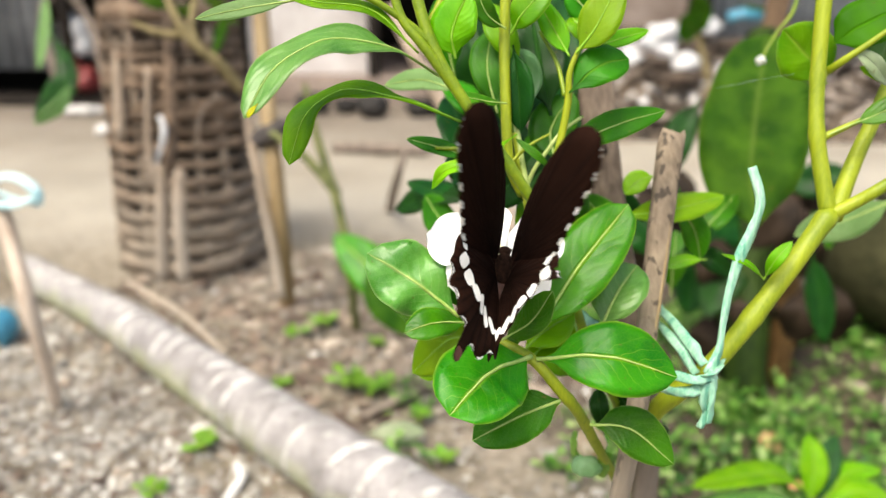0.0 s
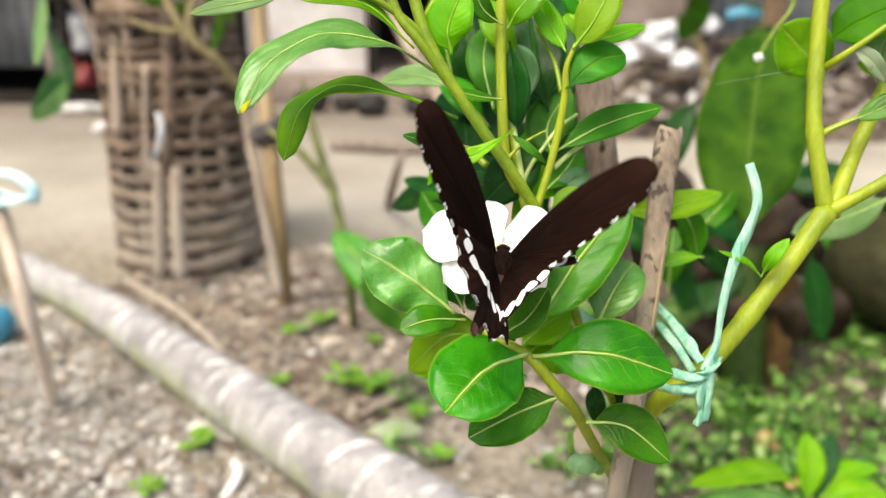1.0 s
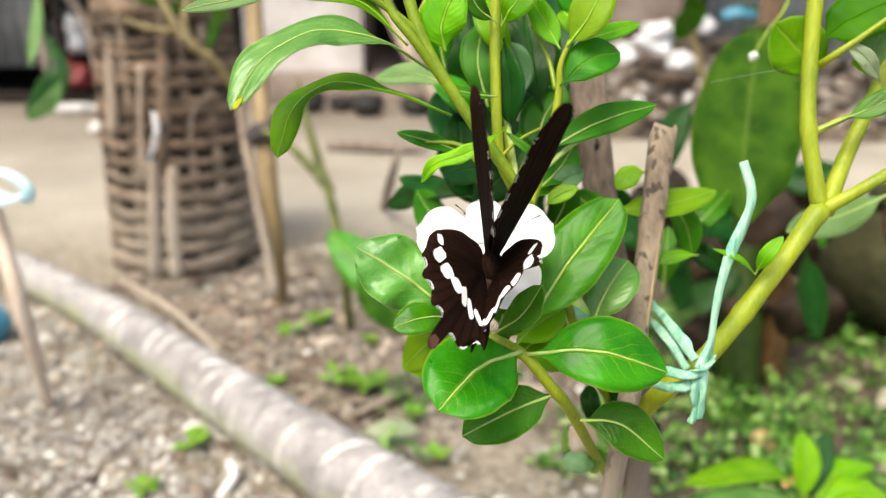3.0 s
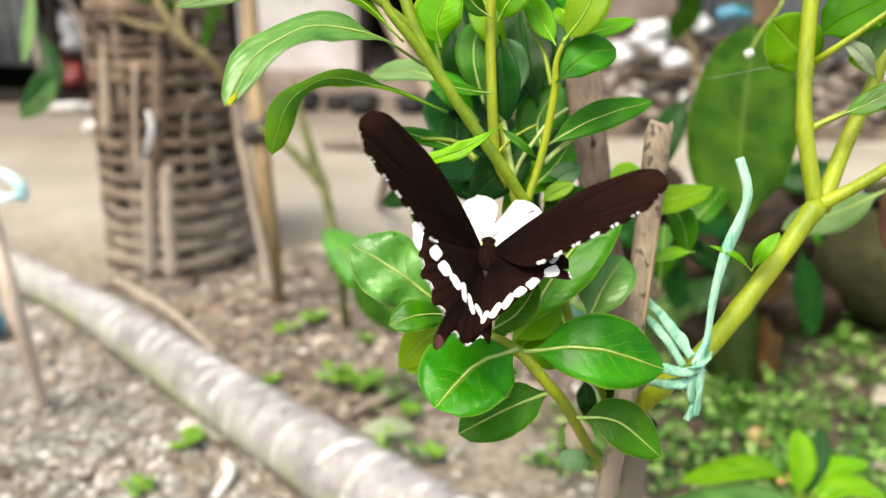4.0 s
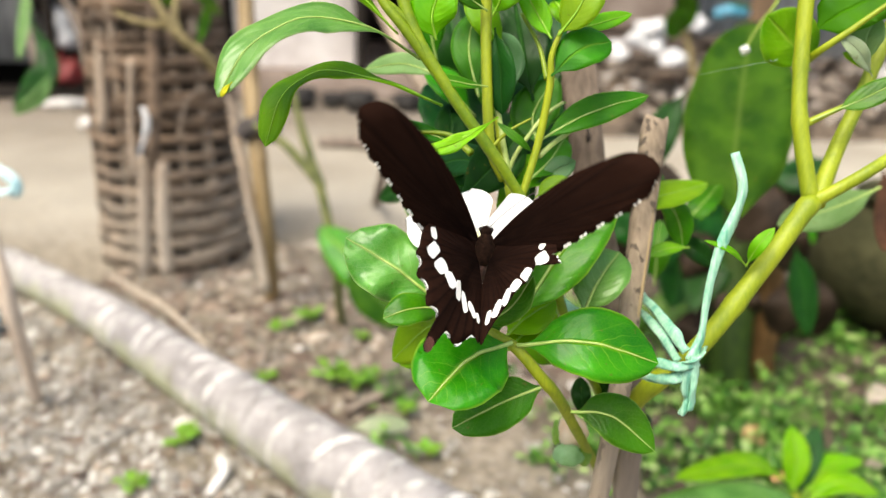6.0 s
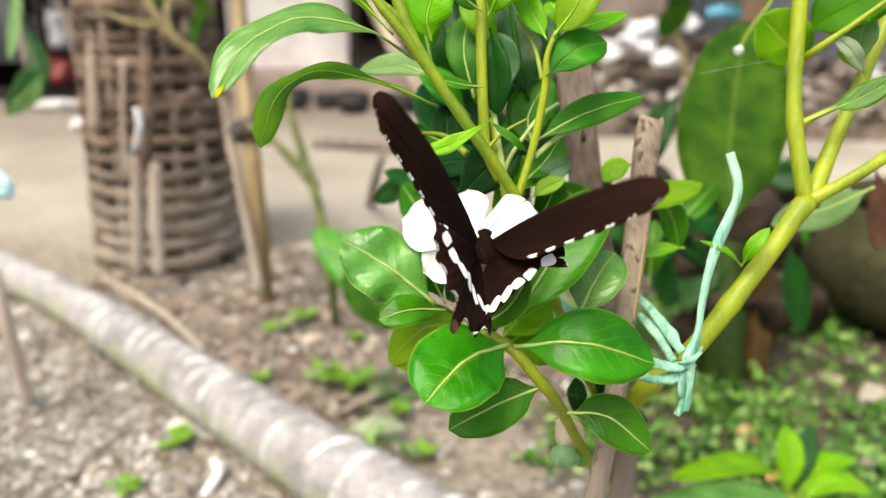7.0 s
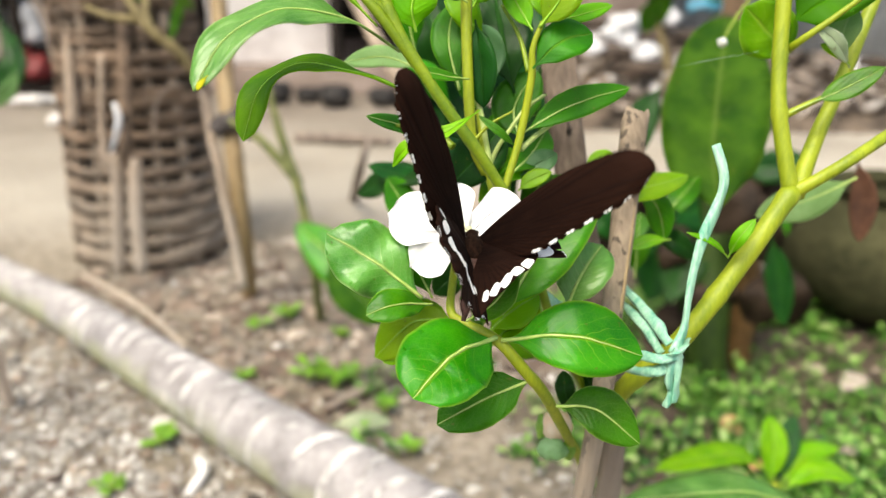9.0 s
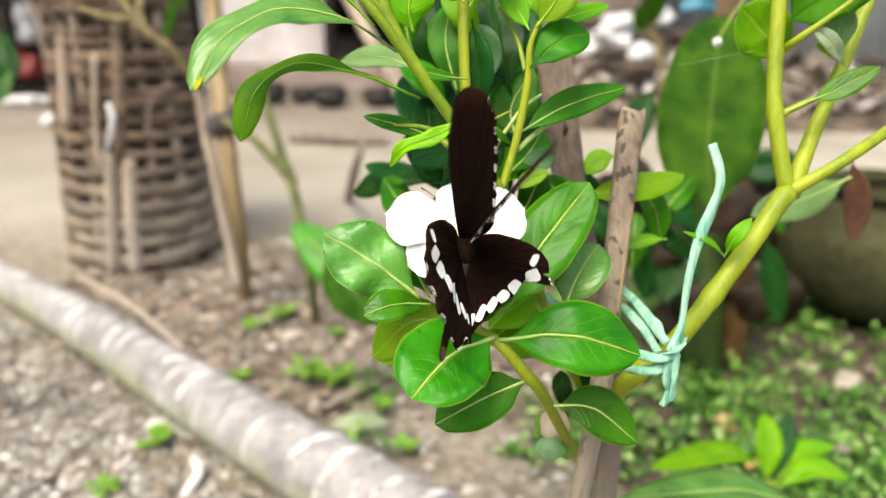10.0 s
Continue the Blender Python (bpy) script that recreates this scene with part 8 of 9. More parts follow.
    walk(forewing_b, [(t, pose(*p)) for t, *p in (
        (0, 0.0022, 0.0035, 0.0012, 6.2, -70.3, 29.7),
        (0.1, 0.0022, 0.0035, 0.0012, -15.7, -82.0, 19.7),
        (0.2, 0.0022, 0.0035, 0.0012, -13.4, -70.5, -13.2),
        (0.3, 0.0022, 0.0035, 0.0012, -6.6, -62.9, -24.4),
        (0.4, 0.0022, 0.0035, 0.0012, 17.9, -49.6, -12.1),
        (0.5, 0.0022, 0.0035, 0.0012, 45.3, -55.0, -14.7),
        (0.6, 0.0022, 0.0035, 0.0012, 35.8, -76.9, -34.5),
        (0.7, 0.0022, 0.0035, 0.0012, 12.4, -71.9, -43.1),
        (0.8, 0.0022, 0.0035, 0.0012, -3.6, -56.8, -35.6),
        (0.9, 0.0022, 0.0035, 0.0012, 14.5, -53.8, -41.6),
        (1, 0.0022, 0.0035, 0.0012, 36.1, -52.5, -21.1),
        (1.1, 0.0022, 0.0035, 0.0012, 62.3, -65.7, -27.7),
        (1.2, 0.0022, 0.0035, 0.0012, 4.3, -64.5, -41.8),
        (1.3, 0.0022, 0.0035, 0.0012, -5.7, -53.9, -39.6),
        (1.4, 0.0022, 0.0035, 0.0012, 24.0, -43.9, -20.5),
        (1.5, 0.0022, 0.0035, 0.0012, 23.1, -45.8, -18.8),
        (1.6, 0.0022, 0.0035, 0.0012, 26.6, -70.3, -14.5),
        (1.7, 0.0022, 0.0035, 0.0012, 14.4, -78.1, -20.4),
        (1.8, 0.0022, 0.0035, 0.0012, -11.2, -71.4, -21.2),
        (1.9, 0.0022, 0.0035, 0.0012, -19.3, -69.9, -7.2),
        (2, 0.0022, 0.0035, 0.0012, -34.1, -51.3, 22.3),
        (2.1, 0.0022, 0.0035, 0.0012, 4.4, -51.4, 21.5),
        (2.2, 0.0022, 0.0035, 0.0012, 20.1, -61.9, 39.8),
        (2.3, 0.0022, 0.0035, 0.0012, -52.3, -70.0, 72.6),
        (2.4, 0.0022, 0.0035, 0.0012, -98.7, -70.7, 58.3),
        (2.5, 0.0022, 0.0035, 0.0012, -61.3, -66.8, 46.0),
        (2.6, 0.0022, 0.0035, 0.0012, -39.5, -63.6, 26.9),
        (2.7, 0.0022, 0.0035, 0.0012, -26.8, -58.1, 25.4),
        (2.8, 0.0022, 0.0035, 0.0012, 20.1, -61.9, 39.8),
        (2.9, 0.0022, 0.0035, 0.0012, -52.3, -70.0, 72.6),
        (3, 0.0022, 0.0035, 0.0012, -98.7, -70.7, 58.3),
        (3.1, 0.0022, 0.0035, 0.0012, -61.3, -66.8, 46.0),
        (3.2, 0.0022, 0.0035, 0.0012, -39.5, -63.6, 26.9),
        (3.3, 0.0022, 0.0035, 0.0012, -26.8, -58.1, 25.4),
        (3.4, 0.0022, 0.0035, 0.0012, 39.0, -52.1, 4.5),
        (3.5, 0.0022, 0.0035, 0.0012, 7.2, -66.8, 39.3),
        (3.6, 0.0022, 0.0035, 0.0012, -57.7, -63.2, 74.2),
        (3.7, 0.0022, 0.0035, 0.0012, -81.6, -62.5, 44.2),
        (3.8, 0.0022, 0.0035, 0.0012, -5.0, -61.2, -30.1),
        (3.9, 0.0022, 0.0035, 0.0012, -14.5, -49.7, -13.8),
        (4, 0.0022, 0.0035, 0.0012, 10.1, -46.6, -5.8),
        (4.1, 0.0022, 0.0035, 0.0012, 39.0, -52.1, 4.5),
        (4.2, 0.0022, 0.0035, 0.0012, 7.2, -66.8, 39.3),
        (4.3, 0.0022, 0.0035, 0.0012, -57.7, -63.2, 74.2),
        (4.4, 0.0022, 0.0035, 0.0012, -81.6, -62.5, 44.2),
        (4.5, 0.0022, 0.0035, 0.0012, -53.2, -71.8, 22.5),
        (4.6, 0.0022, 0.0035, 0.0012, -32.6, -45.6, 19.2),
        (4.7, 0.0022, 0.0035, 0.0012, -9.9, -44.7, 23.1),
        (4.8, 0.0022, 0.0035, 0.0012, 6.5, -56.3, 49.1),
        (4.9, 0.0022, 0.0035, 0.0012, -63.3, -64.1, 71.2),
        (5, 0.0022, 0.0035, 0.0012, -69.1, -59.3, 48.1),
        (5.1, 0.0022, 0.0035, 0.0012, -66.6, -63.9, 26.8),
        (5.2, 0.0022, 0.0035, 0.0012, -28.2, -44.9, 18.6),
        (5.3, 0.0022, 0.0035, 0.0012, 8.3, -45.2, 23.2),
        (5.4, 0.0022, 0.0035, 0.0012, 6.6, -53.8, 47.0),
        (5.5, 0.0022, 0.0035, 0.0012, -54.0, -59.0, 72.3),
        (5.6, 0.0022, 0.0035, 0.0012, -100.3, -65.0, 53.8),
        (5.7, 0.0022, 0.0035, 0.0012, -81.1, -62.0, 41.4),
        (5.8, 0.0022, 0.0035, 0.0012, -66.6, -63.9, 26.8),
        (5.9, 0.0022, 0.0035, 0.0012, -28.2, -44.9, 18.6),
        (6, 0.0022, 0.0035, 0.0012, 8.3, -45.2, 23.2),
        (6.1, 0.0022, 0.0035, 0.0012, 6.6, -53.8, 47.0),
        (6.2, 0.0022, 0.0035, 0.0012, -54.0, -59.0, 72.3),
        (6.3, 0.0022, 0.0035, 0.0012, -100.3, -65.0, 53.8),
        (6.4, 0.0022, 0.0035, 0.0012, -81.1, -62.0, 41.4),
        (6.5, 0.0022, 0.0035, 0.0012, -66.6, -63.9, 26.8),
        (6.6, 0.0022, 0.0035, 0.0012, 8.3, -45.2, 23.2),
        (6.7, 0.0022, 0.0035, 0.0012, -54.0, -59.0, 72.3),
        (6.8, 0.0022, 0.0035, 0.0012, -41.7, -68.5, -0.3),
        (6.9, 0.0022, 0.0035, 0.0012, -1.8, -62.9, -33.8),
        (7, 0.0022, 0.0035, 0.0012, -3.1, -43.0, -9.9),
        (7.1, 0.0022, 0.0035, 0.0012, 48.8, -50.6, -8.1),
        (7.2, 0.0022, 0.0035, 0.0012, -8.7, -74.1, -4.9),
        (7.3, 0.0022, 0.0035, 0.0012, -22.7, -64.5, -24.4),
        (7.4, 0.0022, 0.0035, 0.0012, 7.0, -49.7, -31.1),
        (7.5, 0.0022, 0.0035, 0.0012, 17.3, -39.6, -17.9),
        (7.6, 0.0022, 0.0035, 0.0012, 34.5, -57.7, -18.4),
        (7.7, 0.0022, 0.0035, 0.0012, 17.8, -68.3, -38.5),
        (7.8, 0.0022, 0.0035, 0.0012, -4.2, -50.8, -47.7),
        (7.9, 0.0022, 0.0035, 0.0012, -0.9, -44.2, -37.7),
        (8, 0.0022, 0.0035, 0.0012, 54.2, -36.0, -22.2),
        (8.1, 0.0022, 0.0035, 0.0012, 46.5, -49.5, -20.3),
        (8.2, 0.0022, 0.0035, 0.0012, -27.3, -55.8, -33.7),
        (8.3, 0.0022, 0.0035, 0.0012, -20.1, -47.5, -33.5),
        (8.4, 0.0022, 0.0035, 0.0012, 15.7, -28.9, -27.5),
        (8.5, 0.0022, 0.0035, 0.0012, 23.8, -27.5, -28.4),
        (8.6, 0.0022, 0.0035, 0.0012, 26.8, -53.0, -23.9),
        (8.7, 0.0022, 0.0035, 0.0012, 3.1, -60.5, -24.9),
        (8.8, 0.0022, 0.0035, 0.0012, -0.2, -46.3, -49.8),
        (8.9, 0.0022, 0.0035, 0.0012, 7.4, -41.3, -39.1),
        (9, 0.0022, 0.0035, 0.0012, 43.1, -35.0, -19.8),
        (9.1, 0.0022, 0.0035, 0.0012, 62.1, -47.4, -15.8),
        (9.2, 0.0022, 0.0035, 0.0012, 22.4, -66.3, -51.4),
        (9.3, 0.0022, 0.0035, 0.0012, -11.9, -61.4, -34.2),
        (9.4, 0.0022, 0.0035, 0.0012, 0.5, -52.3, -20.0),
        (9.5, 0.0022, 0.0035, 0.0012, -4.7, -45.6, -6.1),
        (9.6, 0.0022, 0.0035, 0.0012, 4.5, -44.5, 1.4),
        (9.7, 0.0022, 0.0035, 0.0012, 3.8, -47.2, 14.2),
        (9.8, 0.0022, 0.0035, 0.0012, -39.3, -51.6, 46.6),
        (9.9, 0.0022, 0.0035, 0.0012, -77.9, -59.9, 53.9),
        (10, 0.0022, 0.0035, 0.0012, -73.9, -68.9, 34.9),
    )])
    walk(hindwing_a, [(t, pose(*p)) for t, *p in (
        (0, -0.002, -0.0015, 0.0008, 9.4, -56.3, 175.8),
        (0.1, -0.002, -0.0015, 0.0008, -0.5, -61.6, -173.4),
        (0.2, -0.002, -0.0015, 0.0008, -6.1, -61.4, -168.2),
        (0.3, -0.002, -0.0015, 0.0008, -2.0, -47.8, -171.5),
        (0.4, -0.002, -0.0015, 0.0008, -0.5, -41.6, -172.5),
        (0.5, -0.002, -0.0015, 0.0008, -6.1, -52.8, -166.4),
        (0.6, -0.002, -0.0015, 0.0008, -25.7, -65.6, -149.2),
        (0.7, -0.002, -0.0015, 0.0008, -32.1, -66.0, -142.8),
        (0.8, -0.002, -0.0015, 0.0008, -11.6, -51.6, -162.7),
        (0.9, -0.002, -0.0015, 0.0008, -5.0, -42.2, -168.4),
        (1, -0.002, -0.0015, 0.0008, -7.6, -57.6, -165.1),
        (1.1, -0.002, -0.0015, 0.0008, -18.9, -57.0, -155.8),
        (1.2, -0.002, -0.0015, 0.0008, -32.9, -66.0, -142.0),
        (1.3, -0.002, -0.0015, 0.0008, -18.4, -57.2, -156.3),
        (1.4, -0.002, -0.0015, 0.0008, -4.5, -42.3, -168.8),
        (1.5, -0.002, -0.0015, 0.0008, -8.0, -54.6, -163.1),
        (1.6, -0.002, -0.0015, 0.0008, -10.5, -53.2, -163.8),
        (1.7, -0.002, -0.0015, 0.0008, -12.1, -60.0, -162.5),
        (1.8, -0.002, -0.0015, 0.0008, 2.3, -43.2, -174.9),
        (1.9, -0.002, -0.0015, 0.0008, 7.6, -41.0, -178.9),
        (2, -0.002, -0.0015, 0.0008, 10.7, -39.9, 179.5),
        (2.1, -0.002, -0.0015, 0.0008, 15.4, -41.6, 175.3),
        (2.2, -0.002, -0.0015, 0.0008, 15.4, -41.6, 175.4),
        (2.3, -0.002, -0.0015, 0.0008, 15.3, -41.6, 175.5),
        (2.4, -0.002, -0.0015, 0.0008, 15.3, -41.5, 175.5),
        (2.5, -0.002, -0.0015, 0.0008, 15.4, -38.9, 175.6),
        (2.6, -0.002, -0.0015, 0.0008, 13.4, -41.5, 176.9),
        (2.7, -0.002, -0.0015, 0.0008, 11.8, -41.4, 178.1),
        (2.8, -0.002, -0.0015, 0.0008, 15.4, -41.6, 175.4),
        (2.9, -0.002, -0.0015, 0.0008, 15.3, -41.6, 175.5),
        (3, -0.002, -0.0015, 0.0008, 15.3, -41.5, 175.5),
        (3.1, -0.002, -0.0015, 0.0008, 15.4, -38.9, 175.6),
        (3.2, -0.002, -0.0015, 0.0008, 13.4, -41.5, 176.9),
        (3.3, -0.002, -0.0015, 0.0008, 11.8, -41.4, 178.1),
        (3.4, -0.002, -0.0015, 0.0008, 5.9, -40.5, -177.6),
        (3.5, -0.002, -0.0015, 0.0008, 11.2, -48.2, 177.5),
        (3.6, -0.002, -0.0015, 0.0008, 31.7, -46.1, 161.8),
        (3.7, -0.002, -0.0015, 0.0008, 27.4, -41.3, 166.2),
        (3.8, -0.002, -0.0015, 0.0008, 1.7, -43.0, -174.4),
        (3.9, -0.002, -0.0015, 0.0008, 2.8, -39.3, -175.1),
        (4, -0.002, -0.0015, 0.0008, 0.7, -40.7, -172.0),
        (4.1, -0.002, -0.0015, 0.0008, 5.9, -40.5, -177.6),
        (4.2, -0.002, -0.0015, 0.0008, 11.2, -48.2, 177.5),
        (4.3, -0.002, -0.0015, 0.0008, 31.7, -46.1, 161.8),
        (4.4, -0.002, -0.0015, 0.0008, 27.4, -41.3, 166.2),
        (4.5, -0.002, -0.0015, 0.0008, 13.3, -48.3, 173.9),
        (4.6, -0.002, -0.0015, 0.0008, 25.3, -42.1, 167.0),
        (4.7, -0.002, -0.0015, 0.0008, 25.9, -41.9, 166.7),
        (4.8, -0.002, -0.0015, 0.0008, 28.3, -47.5, 163.4),
        (4.9, -0.002, -0.0015, 0.0008, 30.1, -50.0, 161.3),
        (5, -0.002, -0.0015, 0.0008, 26.3, -53.4, 162.6),
        (5.1, -0.002, -0.0015, 0.0008, 29.1, -47.3, 162.8),
        (5.2, -0.002, -0.0015, 0.0008, 27.1, -41.7, 166.1),
        (5.3, -0.002, -0.0015, 0.0008, 26.7, -41.8, 166.1),
        (5.4, -0.002, -0.0015, 0.0008, 27.2, -45.0, 164.7),
        (5.5, -0.002, -0.0015, 0.0008, 29.0, -56.7, 156.2),
        (5.6, -0.002, -0.0015, 0.0008, 31.4, -52.8, 158.9),
        (5.7, -0.002, -0.0015, 0.0008, 29.6, -47.4, 162.2),
        (5.8, -0.002, -0.0015, 0.0008, 29.1, -47.3, 162.8),
        (5.9, -0.002, -0.0015, 0.0008, 27.1, -41.7, 166.1),
        (6, -0.002, -0.0015, 0.0008, 26.7, -41.8, 166.1),
        (6.1, -0.002, -0.0015, 0.0008, 27.2, -45.0, 164.7),
        (6.2, -0.002, -0.0015, 0.0008, 29.0, -56.7, 156.2),
        (6.3, -0.002, -0.0015, 0.0008, 31.4, -52.8, 158.9),
        (6.4, -0.002, -0.0015, 0.0008, 29.6, -47.4, 162.2),
        (6.5, -0.002, -0.0015, 0.0008, 29.1, -47.3, 162.8),
        (6.6, -0.002, -0.0015, 0.0008, 26.7, -41.8, 166.1),
        (6.7, -0.002, -0.0015, 0.0008, 29.0, -56.7, 156.2),
        (6.8, -0.002, -0.0015, 0.0008, 1.7, -66.0, -175.8),
        (6.9, -0.002, -0.0015, 0.0008, -0.2, -65.0, -173.8),
        (7, -0.002, -0.0015, 0.0008, 9.2, -56.5, -179.7),
        (7.1, -0.002, -0.0015, 0.0008, -1.2, -53.2, -172.4),
        (7.2, -0.002, -0.0015, 0.0008, -28.6, -66.0, -146.2),
        (7.3, -0.002, -0.0015, 0.0008, -34.0, -66.0, -140.8),
        (7.4, -0.002, -0.0015, 0.0008, -24.3, -66.0, -150.5),
        (7.5, -0.002, -0.0015, 0.0008, -4.9, -63.1, -167.6),
        (7.6, -0.002, -0.0015, 0.0008, -40.8, -66.0, -133.9),
        (7.7, -0.002, -0.0015, 0.0008, -47.0, -66.0, -127.7),
        (7.8, -0.002, -0.0015, 0.0008, -63.5, -66.0, -111.1),
        (7.9, -0.002, -0.0015, 0.0008, -28.6, -69.0, -146.1),
        (8, -0.002, -0.0015, 0.0008, -9.6, -64.1, -164.7),
        (8.1, -0.002, -0.0015, 0.0008, -28.3, -69.6, -146.4),
        (8.2, -0.002, -0.0015, 0.0008, -87.3, -76.9, -87.1),
        (8.3, -0.002, -0.0015, 0.0008, -77.6, -76.6, -96.8),
        (8.4, -0.002, -0.0015, 0.0008, -23.9, -68.3, -150.6),
        (8.5, -0.002, -0.0015, 0.0008, -15.9, -69.8, -161.9),
        (8.6, -0.002, -0.0015, 0.0008, -50.7, -74.2, -123.9),
        (8.7, -0.002, -0.0015, 0.0008, -78.0, -75.6, -96.5),
        (8.8, -0.002, -0.0015, 0.0008, -67.8, -74.9, -106.7),
        (8.9, -0.002, -0.0015, 0.0008, -37.4, -69.9, -137.2),
        (9, -0.002, -0.0015, 0.0008, -13.0, -68.3, -162.4),
        (9.1, -0.002, -0.0015, 0.0008, -26.0, -66.0, -148.6),
        (9.2, -0.002, -0.0015, 0.0008, -28.7, -66.0, -146.1),
        (9.3, -0.002, -0.0015, 0.0008, -22.1, -66.0, -152.7),
        (9.4, -0.002, -0.0015, 0.0008, -6.1, -55.2, -167.9),
        (9.5, -0.002, -0.0015, 0.0008, -6.2, -60.0, -168.2),
        (9.6, -0.002, -0.0015, 0.0008, 8.2, -48.7, 179.6),
        (9.7, -0.002, -0.0015, 0.0008, 23.1, -51.6, 166.8),
        (9.8, -0.002, -0.0015, 0.0008, 38.5, -51.5, 153.0),
        (9.9, -0.002, -0.0015, 0.0008, 37.6, -55.0, 152.0),
        (10, -0.002, -0.0015, 0.0008, 25.6, -62.5, 161.4),
    )])
    walk(hindwing_b, [(t, pose(*p)) for t, *p in (
        (0, 0.002, -0.0015, 0.0008, 3.1, 53.4, 176.2),
        (0.1, 0.002, -0.0015, 0.0008, -16.2, 68.6, 159.3),
        (0.2, 0.002, -0.0015, 0.0008, -10.3, 51.7, 164.7),
        (0.3, 0.002, -0.0015, 0.0008, -1.5, 35.7, 171.1),
        (0.4, 0.002, -0.0015, 0.0008, -9.6, 31.8, 164.8),
        (0.5, 0.002, -0.0015, 0.0008, -5.3, 36.7, 167.9),
        (0.6, 0.002, -0.0015, 0.0008, -39.2, 71.5, 138.3),
        (0.7, 0.002, -0.0015, 0.0008, -39.2, 69.4, 138.3),
        (0.8, 0.002, -0.0015, 0.0008, -6.4, 38.1, 166.6),
        (0.9, 0.002, -0.0015, 0.0008, -3.8, 34.7, 168.6),
        (1, 0.002, -0.0015, 0.0008, -1.6, 35.0, 171.1),
        (1.1, 0.002, -0.0015, 0.0008, -5.9, 43.4, 166.8),
        (1.2, 0.002, -0.0015, 0.0008, -24.4, 59.4, 152.0),
        (1.3, 0.002, -0.0015, 0.0008, -2.1, 33.1, 169.6),
        (1.4, 0.002, -0.0015, 0.0008, -0.9, 19.6, 170.5),
        (1.5, 0.002, -0.0015, 0.0008, -0.7, 25.9, 171.1),
        (1.6, 0.002, -0.0015, 0.0008, -12.7, 56.6, 162.0),
        (1.7, 0.002, -0.0015, 0.0008, -15.2, 68.6, 160.4),
        (1.8, 0.002, -0.0015, 0.0008, 0.6, 52.9, 173.0),
        (1.9, 0.002, -0.0015, 0.0008, 4.4, 54.0, 176.2),
        (2, 0.002, -0.0015, 0.0008, 5.3, 39.8, 176.7),
        (2.1, 0.002, -0.0015, 0.0008, 13.7, 39.9, -176.5),
        (2.2, 0.002, -0.0015, 0.0008, 13.9, 49.0, -176.2),
        (2.3, 0.002, -0.0015, 0.0008, 14.2, 59.7, -175.8),
        (2.4, 0.002, -0.0015, 0.0008, 14.6, 54.0, -175.4),
        (2.5, 0.002, -0.0015, 0.0008, 13.1, 46.4, -176.5),
        (2.6, 0.002, -0.0015, 0.0008, 12.8, 41.5, -176.8),
        (2.7, 0.002, -0.0015, 0.0008, 11.0, 37.5, -178.2),
        (2.8, 0.002, -0.0015, 0.0008, 13.9, 43.7, -176.2),
        (2.9, 0.002, -0.0015, 0.0008, 14.2, 59.0, -175.8),
        (3, 0.002, -0.0015, 0.0008, 14.6, 57.9, -175.4),
        (3.1, 0.002, -0.0015, 0.0008, 13.1, 54.9, -176.5),
        (3.2, 0.002, -0.0015, 0.0008, 12.8, 50.0, -176.8),
        (3.3, 0.002, -0.0015, 0.0008, 11.0, 46.1, -178.2),
        (3.4, 0.002, -0.0015, 0.0008, 6.6, 29.0, 177.4),
        (3.5, 0.002, -0.0015, 0.0008, 10.8, 51.8, -179.2),
        (3.6, 0.002, -0.0015, 0.0008, 28.5, 64.5, -166.0),
        (3.7, 0.002, -0.0015, 0.0008, 26.9, 53.3, -167.1),
        (3.8, 0.002, -0.0015, 0.0008, 4.6, 42.7, 175.9),
        (3.9, 0.002, -0.0015, 0.0008, 4.6, 31.5, 175.8),
        (4, 0.002, -0.0015, 0.0008, 3.4, 21.4, 173.9),
        (4.1, 0.002, -0.0015, 0.0008, 6.6, 33.3, 177.4),
        (4.2, 0.002, -0.0015, 0.0008, 10.8, 50.5, -179.2),
        (4.3, 0.002, -0.0015, 0.0008, 28.5, 57.6, -166.0),
        (4.4, 0.002, -0.0015, 0.0008, 26.9, 40.7, -167.1),
        (4.5, 0.002, -0.0015, 0.0008, 10.0, 43.2, -178.5),
        (4.6, 0.002, -0.0015, 0.0008, 24.8, 26.5, -166.4),
        (4.7, 0.002, -0.0015, 0.0008, 25.1, 28.4, -166.0),
        (4.8, 0.002, -0.0015, 0.0008, 26.2, 36.5, -167.3),
        (4.9, 0.002, -0.0015, 0.0008, 26.6, 48.8, -167.2),
        (5, 0.002, -0.0015, 0.0008, 16.5, 51.6, -172.7),
        (5.1, 0.002, -0.0015, 0.0008, 25.2, 48.1, -165.2),
        (5.2, 0.002, -0.0015, 0.0008, 24.7, 30.3, -165.6),
        (5.3, 0.002, -0.0015, 0.0008, 24.1, 29.4, -165.9),
        (5.4, 0.002, -0.0015, 0.0008, 25.0, 25.3, -168.8),
        (5.5, 0.002, -0.0015, 0.0008, 21.7, 51.2, -167.9),
        (5.6, 0.002, -0.0015, 0.0008, 23.7, 45.0, -167.3),
        (5.7, 0.002, -0.0015, 0.0008, 25.3, 30.8, -169.0),
        (5.8, 0.002, -0.0015, 0.0008, 25.2, 46.7, -165.2),
        (5.9, 0.002, -0.0015, 0.0008, 24.7, 32.7, -165.6),
        (6, 0.002, -0.0015, 0.0008, 24.1, 35.4, -165.9),
        (6.1, 0.002, -0.0015, 0.0008, 25.0, 35.1, -168.8),
        (6.2, 0.002, -0.0015, 0.0008, 21.7, 64.7, -167.9),
        (6.3, 0.002, -0.0015, 0.0008, 23.7, 58.5, -167.3),
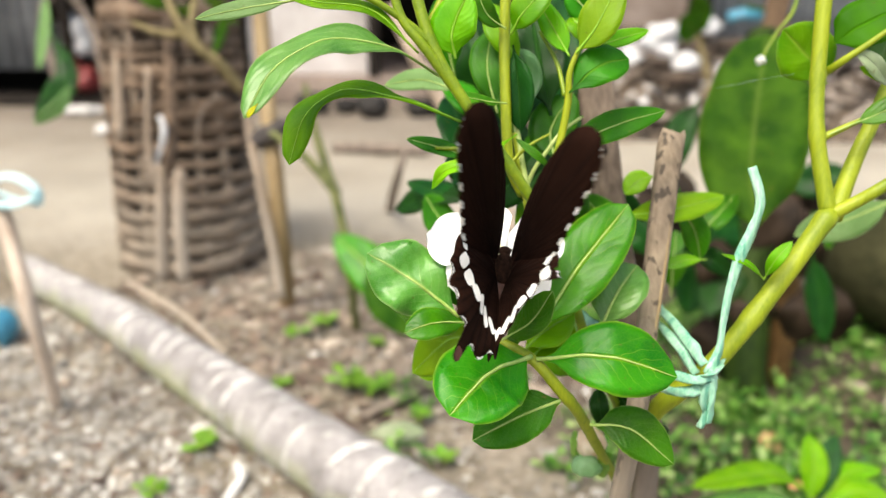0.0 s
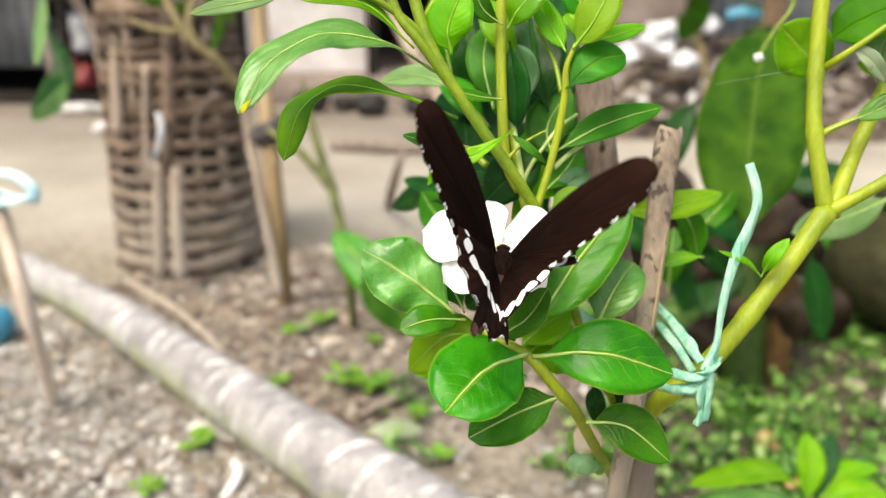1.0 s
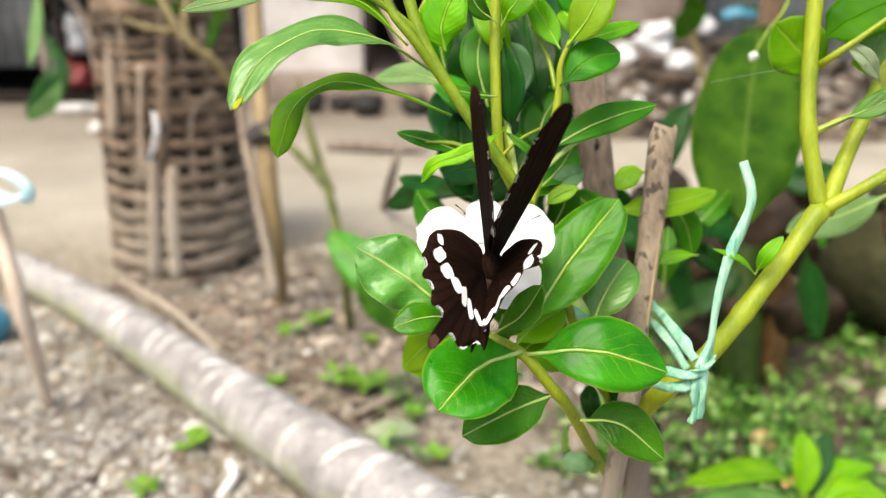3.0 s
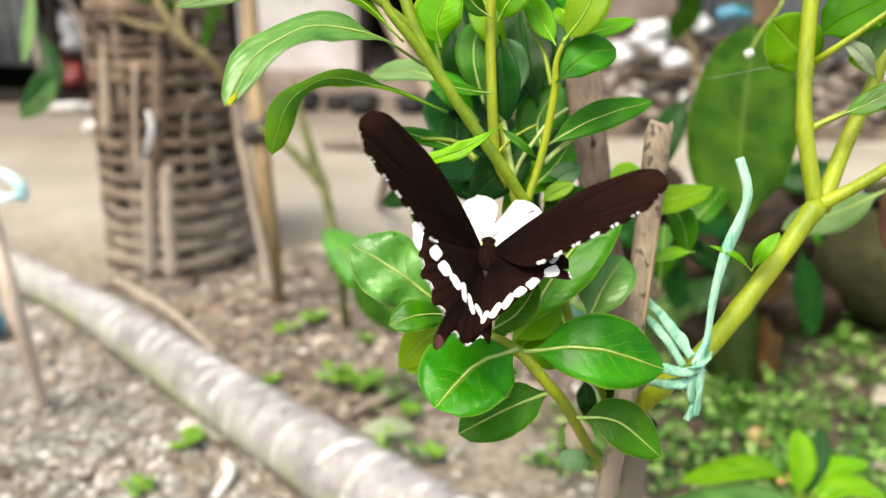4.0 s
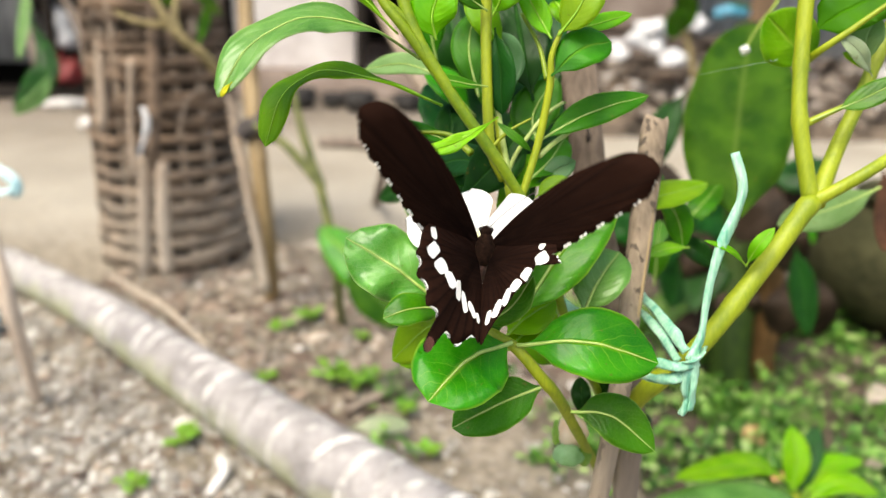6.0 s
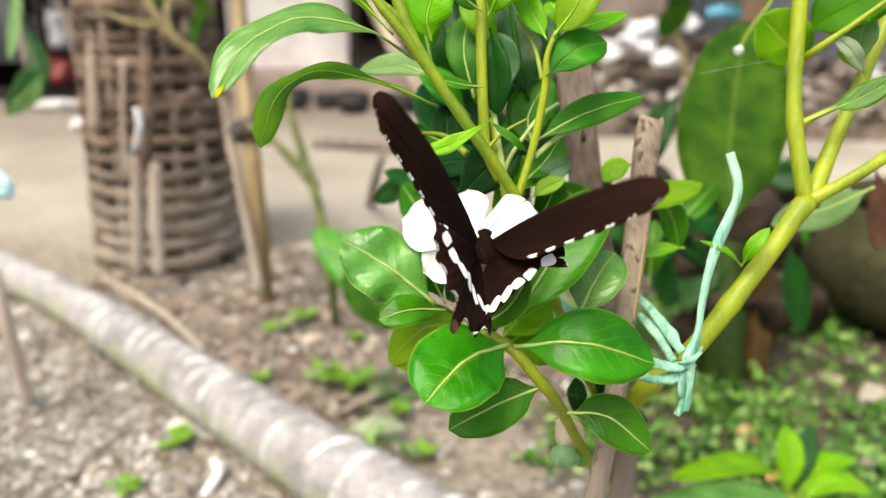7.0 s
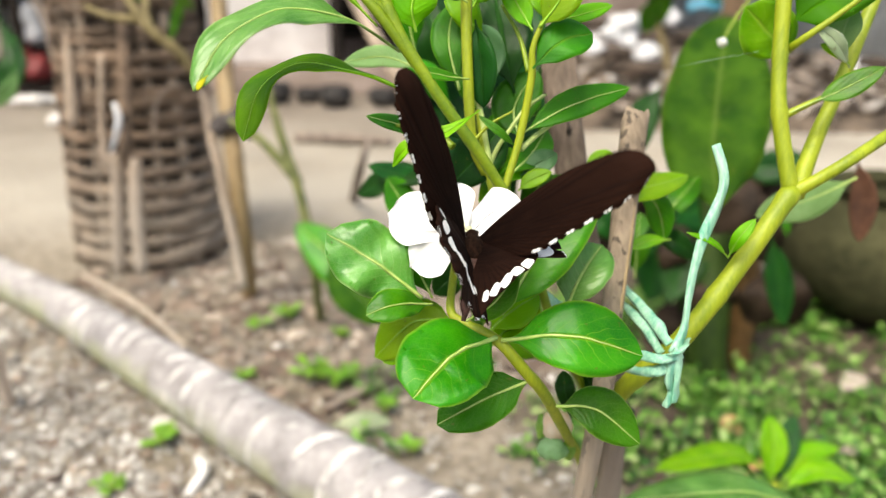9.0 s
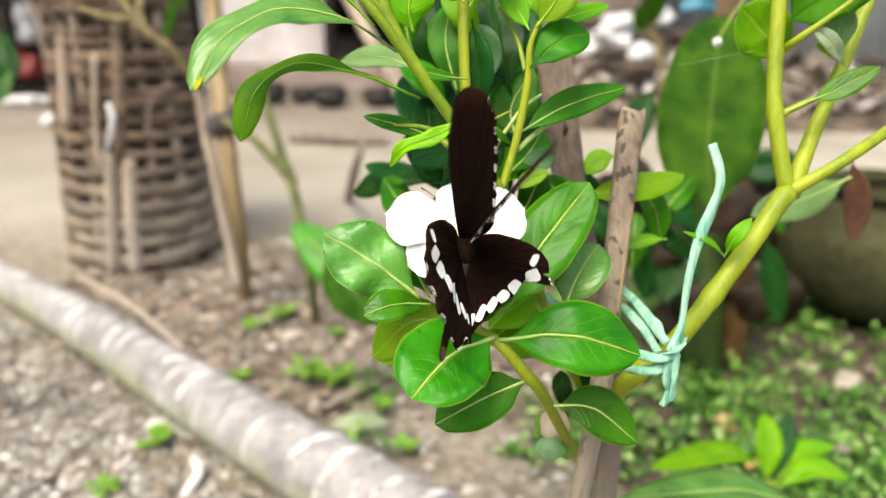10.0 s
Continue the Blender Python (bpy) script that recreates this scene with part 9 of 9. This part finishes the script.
        (6.4, 0.002, -0.0015, 0.0008, 25.3, 44.3, -169.0),
        (6.5, 0.002, -0.0015, 0.0008, 25.2, 60.2, -165.2),
        (6.6, 0.002, -0.0015, 0.0008, 24.1, 47.0, -165.9),
        (6.7, 0.002, -0.0015, 0.0008, 21.7, 74.4, -167.9),
        (6.8, 0.002, -0.0015, 0.0008, -1.0, 57.6, 172.1),
        (6.9, 0.002, -0.0015, 0.0008, 4.9, 46.2, 175.7),
        (7, 0.002, -0.0015, 0.0008, 4.0, 24.2, 174.5),
        (7.1, 0.002, -0.0015, 0.0008, 3.4, 31.0, 174.3),
        (7.2, 0.002, -0.0015, 0.0008, -8.2, 61.8, 166.1),
        (7.3, 0.002, -0.0015, 0.0008, -14.9, 59.4, 160.7),
        (7.4, 0.002, -0.0015, 0.0008, 2.1, 26.5, 172.9),
        (7.5, 0.002, -0.0015, 0.0008, 1.6, 19.7, 173.0),
        (7.6, 0.002, -0.0015, 0.0008, 2.6, 25.5, 173.1),
        (7.7, 0.002, -0.0015, 0.0008, -9.0, 53.1, 164.1),
        (7.8, 0.002, -0.0015, 0.0008, 3.2, 23.0, 173.6),
        (7.9, 0.002, -0.0015, 0.0008, 3.5, 12.7, 173.8),
        (8, 0.002, -0.0015, 0.0008, 3.6, 0.8, 173.9),
        (8.1, 0.002, -0.0015, 0.0008, 3.6, 10.1, 173.9),
        (8.2, 0.002, -0.0015, 0.0008, 3.5, 17.7, 172.7),
        (8.3, 0.002, -0.0015, 0.0008, 3.5, 9.1, 173.8),
        (8.4, 0.002, -0.0015, 0.0008, 3.5, -8.5, 173.7),
        (8.5, 0.002, -0.0015, 0.0008, 3.4, -8.2, 173.7),
        (8.6, 0.002, -0.0015, 0.0008, 3.4, 10.3, 173.7),
        (8.7, 0.002, -0.0015, 0.0008, 3.4, 16.4, 173.0),
        (8.8, 0.002, -0.0015, 0.0008, 3.2, 14.2, 174.0),
        (8.9, 0.002, -0.0015, 0.0008, 3.1, 7.1, 174.1),
        (9, 0.002, -0.0015, 0.0008, 3.0, 2.2, 174.5),
        (9.1, 0.002, -0.0015, 0.0008, 3.3, 9.6, 174.4),
        (9.2, 0.002, -0.0015, 0.0008, 3.7, 30.1, 174.6),
        (9.3, 0.002, -0.0015, 0.0008, 4.1, 27.5, 174.8),
        (9.4, 0.002, -0.0015, 0.0008, 4.6, 20.3, 175.2),
        (9.5, 0.002, -0.0015, 0.0008, 5.2, 7.7, 174.8),
        (9.6, 0.002, -0.0015, 0.0008, 8.1, 13.5, 177.1),
        (9.7, 0.002, -0.0015, 0.0008, 15.3, 15.3, -179.4),
        (9.8, 0.002, -0.0015, 0.0008, 22.3, 24.0, -175.2),
        (9.9, 0.002, -0.0015, 0.0008, 17.2, 29.7, -176.1),
        (10, 0.002, -0.0015, 0.0008, -5.6, 17.0, 172.0),
    )])


motions()
